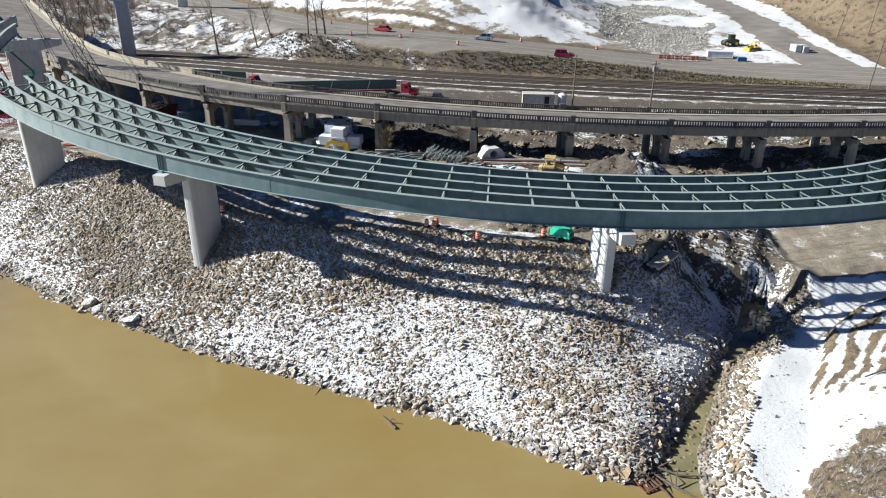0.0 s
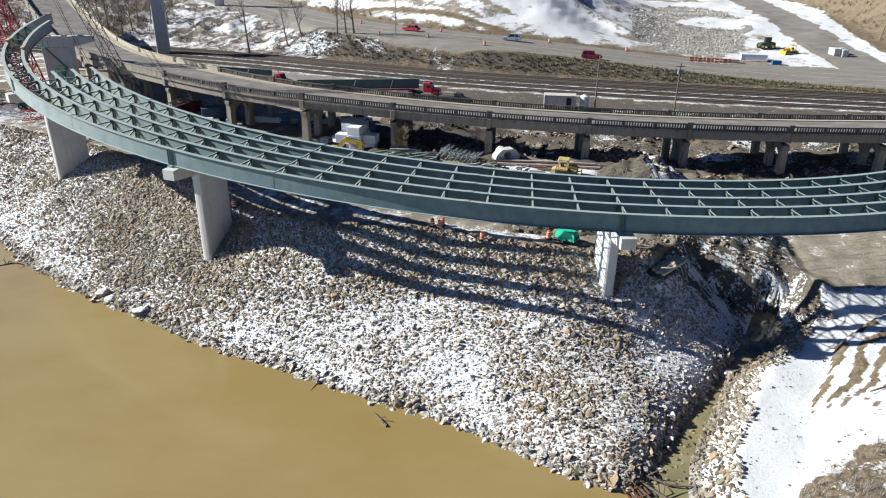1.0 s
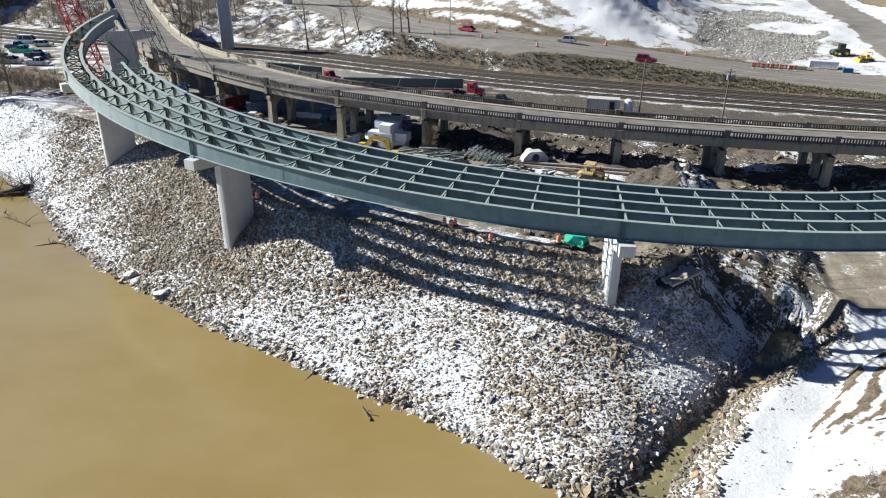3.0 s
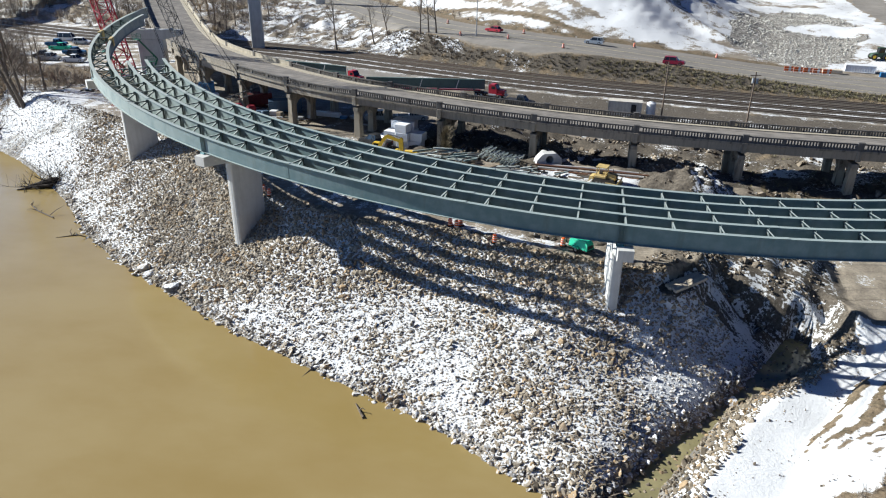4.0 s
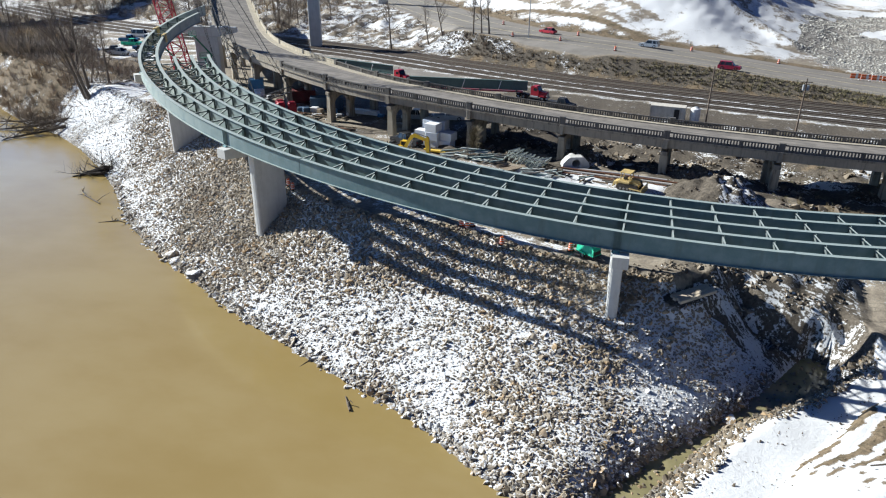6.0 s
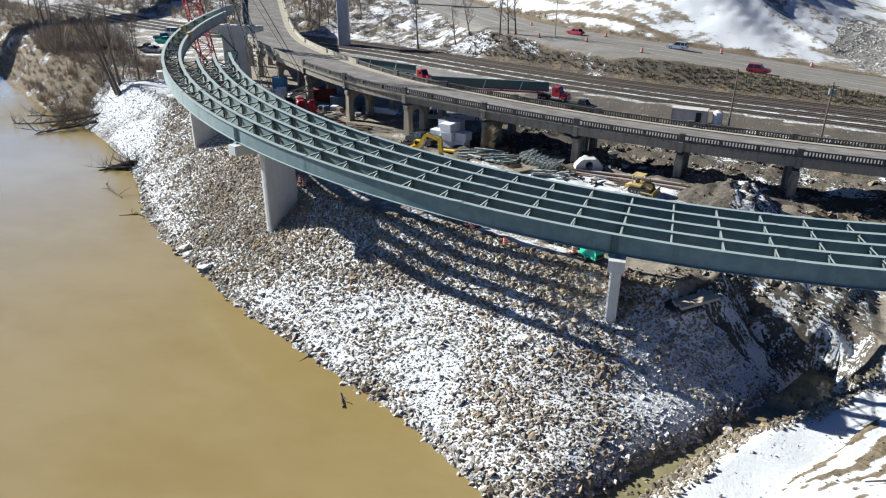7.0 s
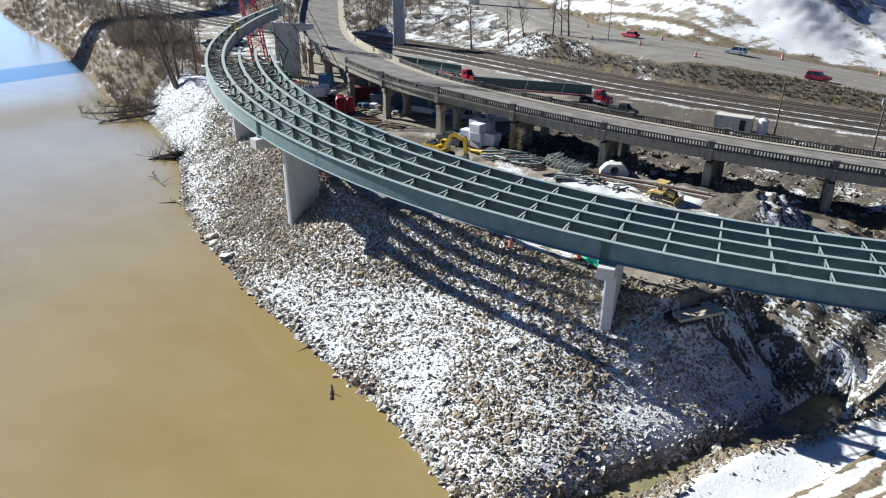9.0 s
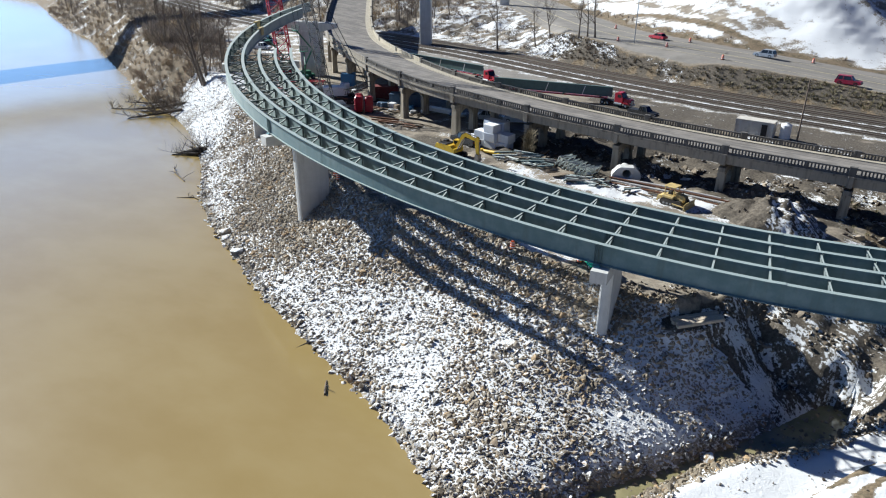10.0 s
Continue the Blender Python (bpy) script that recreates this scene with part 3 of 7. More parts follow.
    snow = snow + (0.12 - snow) * worn
    for way in ([(-33, 236), (-20, 226), (-9, 216), (4, 206)], [(-30, 243), (-14, 230), (0, 219), (14, 208)], [(-52, 252), (-38, 243), (-22, 238)]):
        snow = snow - 0.34 * smooth01(1.5, 0.3, line_dist(way, X, Y) + 0.3 * waves(X, Y, 6, 109)) * (dq > 15)
    spur = line_dist([(24, 234), (33, 224.5), (39, 221), (47, 211)], X, Y) + 0.5 * waves(X, Y, 5, 101)
    snow = np.where((spur < 1.9) & (dq > 13), 0.50 + 0.12 * waves(X, Y, 3, 102), snow)
    east_hill = (dq > 13) & (X > 117 + 0.11 * (Y - 215) + 3 * np.sin(Y * 0.05))
    snow[east_hill] = 0.22
    bank = (X < -93) & (dr < -9)
    snow = np.where(bank, 0.36 + 0.15 * waves(X, Y, 12, 76), snow)
    lot = (X < -88) & (X > -185) & (dr < -9) & (dr > -44) & (Y > 146)
    snow = np.where(lot, 0.44 + 0.14 * waves(X, Y, 7, 77), snow)
    strip = line_dist([(-106, 124), (-98, 122.5), (-92, 121), (-84, 120), (-76, 117)], X, Y)
    snow = np.where((strip < 4.5) & (X < -84), 0.66, np.where(strip < 8, 0.49, snow))
    snow = np.where((X < -95) & (dr > 9) & (dq < -11), 0.46 + 0.15 * waves(X, Y, 14, 78), snow)
    snow = np.where((X < -95) & (np.abs(dr) < 9.5), 0.47, snow)
    grass = np.zeros(X.shape)
    verge = smooth01(-7.4, -10.2, dq) * (dr > 6.5) * (Y > 120)
    grass = np.maximum(grass, np.where(X < -34, 0.3, 0.85) * verge)
    grass[(X > 38) & (Y > 97) & (Y < 135)] = 0.75
    behind = (X > -4) & (Y > 106) & (Y < 136)
    grass = np.where(behind & (X < 38), 0.45 + 0.3 * waves(X, Y, 7, 87), grass)
    snow = np.where(behind, np.where(X < 22, 0.28, 0.36) + 0.18 * waves(X, Y, 8, 88), snow)
    grass = np.where((dr < -12) & (dr > -26) & (X > 2), 0.5 + 0.25 * waves(X, Y, 8, 19), grass)
    grass[scarp | scrub] = 0.85
    grass[bank & ~lot] = 0.9
    grass[east_hill] = 0.9
    grass = np.maximum(grass, 0.8 * edge)
    grass = np.maximum(grass, 0.75 * worn)
    gravel, soil = np.zeros(X.shape), np.zeros(X.shape)
    gravel[slope & (X > -104)] = 0.9
    gravel[(np.abs(dr + 2.5) < 9.0) & (Y > 120)] = 0.9
    soil[(dr > -3.5) & (dr < 6.5) & (Y > 120) & (X > -95)] = 0.8
    ramp_way = line_dist([(101, 180), (101.5, 215), (105, 250), (113, 310), (122, 360)], X, Y)
    snow = np.where((ramp_way < 13) & (dq > 16), 0.66 + 0.12 * waves(X, Y, 6, 99), snow)
    soil[(ramp_way < 6.5) & (dq > 9)] = 0.0
    snow[(ramp_way < 6.5) & (dq > 9)] = 0.02
    scree = in_scree(X, Y) & (dq > 13.5)
    gravel[scree] = 0.95
    snow[scree] = 0.30
    soil = np.where((verge > 0) & (X > -48) & (dr > 9), (0.75 + 0.2 * waves(X, Y, 9, 33)) * verge, np.where((verge > 0) & (X > -90), (0.55 + 0.3 * waves(X, Y, 5, 33)) * verge, soil))
    soil = np.where(stores, 0.2 + 0.3 * waves(X, Y, 6, 94), soil)
    soil = np.where(below & (Y < 112), 0.55 + 0.3 * waves(X, Y, 9, 82), soil)
    soil[slope & ~slope_rock(X, Y)] = 0.8
    soil[upl & (X > 22) & (X < 44) & (Y > 74) & (Y < 100)] = 0.45
    soil[(X > 27.5) & (X < 42.5) & (Y > 75.5) & (Y < 92)] = 0.9
    tar = np.clip(0.5 + (dq + 8.6) * 0.6, 0, 1) * np.clip(0.5 + (11.5 - dq) * 0.6, 0, 1) * (Y > 120)
    tar[(ramp_way < 6.0) & (dq > 9)] = 1.0
    tar[(dr < -11.5) & (dr > -19) & (X > -75) & (X < -14 + 2 * waves(X, Y, 6, 18))] = 0.8
    soil = np.where((dr < -11.8) & (dr > -30) & (X > -14), 0.80 + 0.30 * waves(X, Y, 7, 86), soil)
    soil = np.where((X > -14) & (Y > 104) & (Y < 127), 0.75 + 0.2 * waves(X, Y, 6, 82), soil)
    for name, data in (("snow", snow), ("grass", grass), ("gravel", gravel), ("soil", soil), ("tar", tar)):
        me.attributes.new(name, "FLOAT", "POINT").data.foreach_set("value", data.ravel())
    me.materials.append(GROUND)
    return tagged(new("ground", me), "bare earth and gravel river bank with patchy thin snow", "ground", kind="structure")


ground = build_ground()


def ground_z(x, y):
    return float(height(np.array([x]), np.array([y]))[0])


g = Geo()
g.add([(-3000, -600, 0), (3000, -600, 0), (3000, 1500, 0), (-3000, 1500, 0)], [(0, 1, 2, 3)])
tagged(part("water", g, WATER), "muddy brown river water, nearly still", "river", kind="structure")


g = Geo()
creek_edge = [(16.5, 44.6)] + CREEK_WEST + [(42, 80), (44, 78)] + [(x + 1.5, y - 0.8) for x, y in CREEK_EAST[:8]]
g.add([(x - 0.6 if i < 9 else x, y + 0.6 if i < 9 else y, 0.008) for i, (x, y) in enumerate(creek_edge)], [tuple(range(len(creek_edge) - 1, -1, -1))])
tagged(part("creek_water", g, CREEK_WATER), "shallow olive creek water running to the river", "creek", kind="structure")

# ---- curved alignments ----
def alignment(start, heading, bend, grade, s0, s1, step=0.75):
    """Places and inward normals along a curve whose bend changes with the distance s."""
    s = np.arange(s0, s1 + step, step)
    q = s / 100
    th = heading + bend[0] * q + bend[1] * q ** 2 / 2 + bend[2] * q ** 3 / 3
    i0 = int(np.argmin(abs(s)))
    x, y = np.cumsum(np.cos(th)) * step, np.cumsum(np.sin(th)) * step
    x, y = x + start[0] - x[i0], y + start[1] - y[i0]
    z = grade[0] + grade[1] * q + grade[2] * q ** 2
    return s, np.stack([x, y, z], -1), np.stack([np.sin(th), -np.cos(th), 0 * th], -1)


class Line:
    def __init__(self, *args, tilt=0.0):
        self.s, self.p, self.n = alignment(*args)
        self.tilt = tilt

    def at(self, s, off=0.0, dz=0.0):
        p = Vector([np.interp(s, self.s, self.p[:, k]) for k in range(3)])
        a = Vector([np.interp(s, self.s, self.n[:, k]) for k in range(3)]).normalized()
        return p + a * off + Vector((0, 0, dz + self.tilt * off)), a + Vector((0, 0, self.tilt))

    def follow(self, way, s0):
        """Continue from the distance s0 along a given way, smoothed."""
        head = self.p[self.s <= s0]
        p = np.array(way)
        d = np.concatenate([[0], np.cumsum(np.hypot(np.diff(p[:, 0]), np.diff(p[:, 1])))])
        u = np.arange(0.75, d[-1], 0.75)
        q = np.concatenate([head, np.stack([np.interp(u, d, p[:, k]) for k in range(3)], -1)])
        for _ in range(60):
            q[1:-1] = (q[:-2] + 2 * q[1:-1] + q[2:]) / 4
        t = np.gradient(q, axis=0)
        t = t / np.hypot(t[:, 0], t[:, 1])[:, None]
        self.p, self.n = q, np.stack([t[:, 1], -t[:, 0], 0 * t[:, 0]], -1)
        self.s = self.s[0] + np.concatenate([[0], np.cumsum(np.linalg.norm(np.diff(q[:, :2], axis=0), axis=1))])

    def rings(self, s0, s1, off=0.0, dz=0.0, step=1.5):
        k = max(2, int(math.ceil((s1 - s0) / step)) + 1)
        return [self.at(s, off, dz) for s in np.linspace(s0, s1, k)]

    def basis(self, s, off=0.0, dz=0.0):
        """A pose with x along the inward normal, y along the way and z up."""
        p, a = self.at(s, off, dz)
        a = Vector((a.x, a.y, 0)).normalized()
        y = Vector((0, 0, 1)).cross(a)
        return Matrix.Translation(p) @ Matrix((a, y, (0, 0, 1))).transposed().to_4x4()


# the steel girder bridge
NEW = Line((18.65, 64.47), 3.1753, (-0.9247, 0.4199, -0.9363), (16.93, 3.36, 2.39), -78, 136)
SPACING, DEPTH, PIER_S = 2.665, 1.93, (0.75, 50.5, 89.5)
bridge = thing("steel_bridge", "curved grey-green steel girder bridge still without a deck", "bridge")
ENDS = (133.5, 127.0, 90.5, 90.5, 90.5)
for k in range(5):
    w, tf, tw = 0.24, 0.045, 0.014
    prof = [(-w, 0), (w, 0), (w, -tf), (tw, -tf), (tw, -DEPTH + tf), (w, -DEPTH + tf), (w, -DEPTH), (-w, -DEPTH), (-w, -DEPTH + tf), (-tw, -DEPTH + tf), (-tw, -tf), (-w, -tf)]
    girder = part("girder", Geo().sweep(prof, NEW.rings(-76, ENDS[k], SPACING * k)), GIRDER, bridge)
    for s in (-49, -13.5, 16.5, 37.2, 69.0):
        g = Geo()
        m = NEW.basis(s, SPACING * k)
        for sx in (-1, 1):
            g.box((0.016, 0.9, DEPTH - 0.2), m @ pose(sx * 0.024, 0, -DEPTH / 2))
        g.box((0.44, 1.5, 0.016), m @ pose(0, 0, 0.010))
        part("splice_plate", g, GIRDER, girder)
    for s in PIER_S:
        g = Geo()
        for o in (-0.28, 0.0, 0.28):
            g.box((0.40, 0.022, DEPTH - 0.1), NEW.basis(s + o, SPACING * k, -DEPTH / 2))
        part("bearing_stiffener", g, GIRDER, girder)

g = Geo()
half, top, bot = SPACING / 2 - 0.02, -0.26, -DEPTH + 0.25
for a, b in (((-half, top), (half, bot)), ((-half, bot), (half, top)), ((-half, bot), (half, bot)), ((-half, top), (half, top))):
    dx, dz = b[0] - a[0], b[1] - a[1]
    L, an = math.hypot(dx, dz), -math.degrees(math.atan2(dz, dx))
    m = pose((a[0] + b[0]) / 2, 0.014 if a[1] > b[1] else -0.014, (a[1] + b[1]) / 2, 0, an, 0)
    g.box((L - 0.12, 0.014, 0.15), m)
    g.box((L - 0.12, 0.15, 0.014), m @ pose(0, 0.075, 0.068))
for sx in (-1, 1):
    g.box((0.24, 0.018, DEPTH - 0.12), pose(sx * (SPACING / 2 - 0.145), -0.035, -DEPTH / 2))
    for z in (top, bot):
        g.box((0.34, 0.012, 0.42), pose(sx * (SPACING / 2 - 0.30), -0.052, z))
FRAME_MESH = g.mesh("cross_frame", FRAME_SHADED)
for i in range(-17, 30):
    s = 0.3 + 4.5 * i + 0.45 * min(max(i / 6, 0), 1)
    for k in range(4):
        if s < min(ENDS[k], ENDS[k + 1]) - 0.5:
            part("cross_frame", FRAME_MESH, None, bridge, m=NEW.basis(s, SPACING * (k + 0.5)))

TEAL = paint("bearing_paint", (0.07, 0.22, 0.25), 0.5)


def build_pier(s, ground_low, label, shaft_len=4.9, shaft_thick=1.12, mid=5.33):
    top = NEW.at(s)[0].z - DEPTH - 0.22
    m = NEW.basis(s)
    m.translation.z = 0
    pier = thing("bridge_pier", label, "bridge pier", m, "piers of the steel bridge")
    # wall shaft with rounded ends
    g, r = Geo(), shaft_thick / 2
    out = []
    for cx, a0 in ((mid + shaft_len / 2 - r * 0.5, -90), (mid - shaft_len / 2 + r * 0.5, 90)):
        for a in range(0, 181, 30):
            w = radians(a0 + a)
            out.append((cx + r * 0.5 * math.cos(w), r * math.copysign(min(1, abs(math.sin(w)) * 1.35), math.sin(w))))
    k = len(out)
    zs = (ground_low - 3, top - 1.45)
    g.add([(x, y, z) for z in zs for x, y in out], [tuple(range(k - 1, -1, -1)), tuple(range(k, 2 * k))] + [(i, (i + 1) % k, k + (i + 1) % k, k + i) for i in range(k)])
    askew = pose(mid, 0, 0, 0, 0, 5) @ pose(-mid, 0, 0)
    part("shaft", g, NEW_CONCRETE, pier, m=askew)
    g = Geo()
    a, b = -1.25, 4 * SPACING + 1.25
    lo, hi = mid - shaft_len / 2 - 0.1, mid + shaft_len / 2 + 0.1
    g.prism([(a, top), (a, top - 1.15), (lo, top - 1.62), (hi, top - 1.62), (b, top - 1.15), (b, top)], 1.5)
    part("cap_beam", g, NEW_CONCRETE, pier, m=askew)
    for j in range(5):
        g = Geo()
        g.at(SPACING * j, 0, top + 0.06, (0.75, 0.75, 0.13), 0, 0.02)
        g.at(SPACING * j, 0, top + 0.165, (0.55, 0.5, 0.09), 0, 0.02)
        part("bearing", g, TEAL, pier, "teal painted steel bearing")
    return pier


build_pier(PIER_S[0], 5.0, "pale concrete wall pier with a cap beam, standing in riprap")
build_pier(PIER_S[1], 3.5, "pale concrete wall pier with a cap beam, standing in riprap")
build_pier(PIER_S[2], 5.0, "pale concrete wall pier with a cap beam, standing in riprap")

# the old concrete viaduct
OLD = Line((14.83, 105.18), 3.0957, (-0.2824, -0.4865, -0.4578), (15.98, 2.81, 3.245), -100, 136, tilt=-0.0858)
OLD.follow([(-25.2, 109.6, 17.45), (-34.0, 112.7, 17.6), (-43.4, 117.2, 17.85), (-51.8, 122.2, 18), (-59.7, 127.6, 18.1), (-67.3, 133, 18.2), (-74.4, 138.6, 18.4), (-80.6, 144.4, 18.7), (-86, 150.6, 19.1), (-92, 158, 19.6), (-98, 166, 20.2), (-112, 185, 21.5), (-127, 206, 23.2)], 40)
SPAN, OLD_W = 14.95, 12.18
viaduct = thing("concrete_viaduct", "old weathered concrete road viaduct with balustrades", "viaduct")
g = Geo().sweep([(-0.15, -1.0), (OLD_W + 0.15, -1.0), (OLD_W + 0.15, -1.28), (-0.15, -1.28)], OLD.rings(-98, 180, 0, 0, 2.5))
part("deck", g, OLD_CONCRETE, viaduct)
g = Geo().sweep([(0.9, -0.94), (OLD_W - 1.7, -0.94), (OLD_W - 1.7, -0.996), (0.9, -0.996)], OLD.rings(-98, 180, 0, 0, 2.5))
part("road_surface", g, DECK, viaduct)
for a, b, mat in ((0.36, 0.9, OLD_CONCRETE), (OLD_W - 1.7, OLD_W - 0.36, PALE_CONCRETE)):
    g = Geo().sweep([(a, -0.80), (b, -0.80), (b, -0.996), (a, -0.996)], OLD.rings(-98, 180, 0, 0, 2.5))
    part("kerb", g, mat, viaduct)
for off in (0.35, 3.2, 6.1, 9.0, OLD_W - 0.35):
    g = Geo().sweep([(off - 0.22, -1.283), (off + 0.22, -1.283), (off + 0.22, -2.35), (off - 0.22, -2.35)], OLD.rings(-98, 180, 0, 0, 2.5))
    part("beam", g, FASCIA_CONCRETE if off < 1 else OLD_CONCRETE, viaduct)
POSTS = [9.2 + SPAN * i for i in range(-7, 12)]


def build_railing(off, s0, s1, solid):
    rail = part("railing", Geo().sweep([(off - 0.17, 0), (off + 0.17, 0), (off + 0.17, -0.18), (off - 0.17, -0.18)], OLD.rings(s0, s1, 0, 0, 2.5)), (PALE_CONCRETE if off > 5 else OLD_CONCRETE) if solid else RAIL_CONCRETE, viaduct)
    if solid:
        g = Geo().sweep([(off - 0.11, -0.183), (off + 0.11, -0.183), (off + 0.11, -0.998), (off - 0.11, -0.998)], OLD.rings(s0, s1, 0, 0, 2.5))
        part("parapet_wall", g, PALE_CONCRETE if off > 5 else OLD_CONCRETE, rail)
        return
    part("bottom_rail", Geo().sweep([(off - 0.15, -0.72), (off + 0.15, -0.72), (off + 0.15, -0.998), (off - 0.15, -0.998)], OLD.rings(s0, s1, 0, 0, 2.5)), RAIL_CONCRETE, rail)
    panels = int(round((s1 - s0) / (SPAN / 3)))
    for i in range(panels):
        a, b = s0 + (s1 - s0) * i / panels, s0 + (s1 - s0) * (i + 1) / panels
        g = Geo()
        g.box((0.34, 0.55, 0.53), OLD.basis(a, off, -0.45))
        for j in range(10):
            s = a + (b - a) * (j + 1.35) / 11.7
            g.box((0.15, 0.20, 0.53), OLD.basis(s, off, -0.45))
        part("baluster_panel", g, RAIL_CONCRETE, rail)["kind"] = "stuff"


for off in (0.17, OLD_W - 0.17):
    for a, b in zip(POSTS[:-1], POSTS[1:]):
        build_railing(off, a + 0.42, b - 0.42, b > 72)
    for s in POSTS:
        g = Geo()
        g.box((0.46, 0.84, 1.08), OLD.basis(s, off, -0.46), 0.04)
        g.box((0.54, 0.92, 0.10), OLD.basis(s, off, 0.13), 0.03)
        part("railing_post", g, RAIL_CONCRETE, viaduct)
        g = Geo().box((0.30, 0.7, 1.5), OLD.basis(s, off - 0.2 if off < 5 else off + 0.2, -1.75), 0.05)
        part("pilaster", g, OLD_CONCRETE, viaduct)


def build_bent(s):
    """A cross beam on three square columns with arches between them."""
    m = OLD.basis(s)
    zt = m.translation.z - 2.352 + OLD.tilt * OLD_W * 0.6
    m.translation.z = 0
    bent = part("bent", Geo().at(OLD_W / 2, 0, zt - 0.30, (OLD_W - 0.5, 0.95, 0.6), 0, 0.04), OLD_CONCRETE, viaduct, m=m)
    xs = (1.0, 5.4, OLD_W - 1.1)
    for x in xs:
        w = m @ Vector((x, 0, 0))
        zb = ground_z(w.x, w.y) - 1.0
        g, top = Geo(), zt - 0.598
        g.add([(x + sx * k, sy * (k - 0.06), z) for z, k in ((zb, 0.64), (top, 0.52)) for sx, sy in ((-1, -1), (1, -1), (1, 1), (-1, 1))],
              [(3, 2, 1, 0), (4, 5, 6, 7), (0, 1, 5, 4), (1, 2, 6, 5), (2, 3, 7, 6), (3, 0, 4, 7)])
        for o in (-0.26, 0.26):
            g.box((0.20, 1.14, top - zb - 0.6), pose(x + o, 0, (top + zb) / 2), 0.03)
        part("column", g, COLUMN_CONCRETE, bent)
    for x0, x1 in zip(xs[:-1], xs[1:]):
        r, c = (x1 - x0 - 1.06) / 2, (x0 + x1) / 2
        zs = zt - 0.6 - r - 0.3
        arch = [(c + r * math.cos(radians(a)), zs + r * math.sin(radians(a))) for a in range(180, -1, -15)]
        outline = arch + [(c + r, zt - 0.598), (c - r, zt - 0.598)]
        part("arch", Geo().prism(outline, 0.8), OLD_CONCRETE, bent)


for s in POSTS:
    if s < 150:
        build_bent(s)

# ---- rock armour ----
def stone_shapes(count, seed, points):
    """Angular stones: hulls of a few points, as arrays of vertices and triangles."""
    r = np.random.RandomState(seed)
    out = []
    for _ in range(count):
        bm = bmesh.new()
        for _ in range(points):
            d = r.normal(size=3)
            d = d / np.linalg.norm(d) * r.uniform(0.88, 1.08) * (1.15, 0.92, 0.68)
            bm.verts.new(d)
        res = bmesh.ops.convex_hull(bm, input=bm.verts)
        bmesh.ops.delete(bm, geom=[v for v in bm.verts if not v.link_faces], context="VERTS")
        bmesh.ops.triangulate(bm, faces=bm.faces)
        bmesh.ops.recalc_face_normals(bm, faces=bm.faces)
        bm.verts.index_update()
        out.append((np.array([v.co[:] for v in bm.verts]), np.array([[v.index for v in f.verts] for f in bm.faces])))
        bm.free()
    return out


SHAPES = stone_shapes(20, 11, 14)


def stone_mesh(name, xs, ys, zs, rad, snow, seed, shapes=SHAPES, mat=ROCK):
    r = np.random.RandomState(seed)
    n = len(xs)
    pick = r.randint(0, len(shapes), n)
    rot, tip, lean = r.uniform(0, 6.283, n), r.normal(0, 0.4, n), r.normal(0, 0.4, n)
    cos, tris, lay, k = [], [], [], 0
    for j, (v, f) in enumerate(shapes):
        ids = np.where(pick == j)[0]
        if not len(ids):
            continue
        c, s = np.cos(rot[ids])[:, None], np.sin(rot[ids])[:, None]
        x = (v[:, 0] * c - v[:, 1] * s) * rad[ids, None]
        y = (v[:, 0] * s + v[:, 1] * c) * rad[ids, None]
        z = v[:, 2] * rad[ids, None] + x * tip[ids, None] + y * lean[ids, None]
        cos.append(np.stack([x + xs[ids, None], y + ys[ids, None], z + zs[ids, None]], -1).reshape(-1, 3))
        tris.append((f[None] + (k + np.arange(len(ids)) * len(v))[:, None, None]).reshape(-1, 3))
        lay.append(np.repeat(snow[ids], len(v)))
        k += len(ids) * len(v)
    co, tris, lay = np.concatenate(cos), np.concatenate(tris), np.concatenate(lay)
    me = bpy.data.meshes.new(name)
    me.vertices.add(len(co))
    me.vertices.foreach_set("co", co.ravel())
    me.loops.add(tris.size)
    me.loops.foreach_set("vertex_index", tris.ravel())
    me.polygons.add(len(tris))
    me.polygons.foreach_set("loop_start", np.arange(0, tris.size, 3))
    me.update(calc_edges=True)
    me.polygons.foreach_set("use_smooth", [False] * len(tris))
    me.attributes.new("snow", "FLOAT", "POINT").data.foreach_set("value", lay)
    me.materials.append(mat)
    return me


def scatter(x0, x1, y0, y1, step, seed):
    r = np.random.RandomState(seed)
    X, Y = np.meshgrid(np.arange(x0, x1, step), np.arange(y0, y1, step))
    X = X + r.uniform(-0.5, 0.5, X.shape) * step
    Y = Y + r.uniform(-0.5, 0.5, Y.shape) * step
    return X.ravel(), Y.ravel()


riprap = thing("riprap_bank", "sloping bank of grey and tan broken rock dusted with snow", "riprap", kind="structure")
X, Y = scatter(-110, 40, 42, 132, 0.265, 5)
keep = inside(LAND, X, Y) & (~inside(UPLAND, X, Y) | (line_dist(CREST_WEST, X, Y) < 1.2)) & (X < 37) & (X > -106 - 0.45 * (Y - 117))
keep &= slope_rock(X, Y)
keep &= ~((line_dist(CREEK_EAST, X, Y) < line_dist(CREEK_WEST, X, Y)) & (X > 19)) & (Y > 40)
X, Y = X[keep], Y[keep]
r = np.random.RandomState(9)
rad = np.clip(r.lognormal(math.log(0.160), 0.36, len(X)), 0.09, 0.44) * (1 + 0.15 * smooth01(-60, 0, X))
edge = line_dist(SHORE + CREEK_WEST, X, Y)
rad *= 1 + 0.35 * (edge < 1.3) * r.uniform(0.2, 1.2, len(X))
sunk = np.clip(slope_snow(X, Y) * 1.25 + 0.22 * waves(X, Y, 1.1, 23), 0, 0.85)
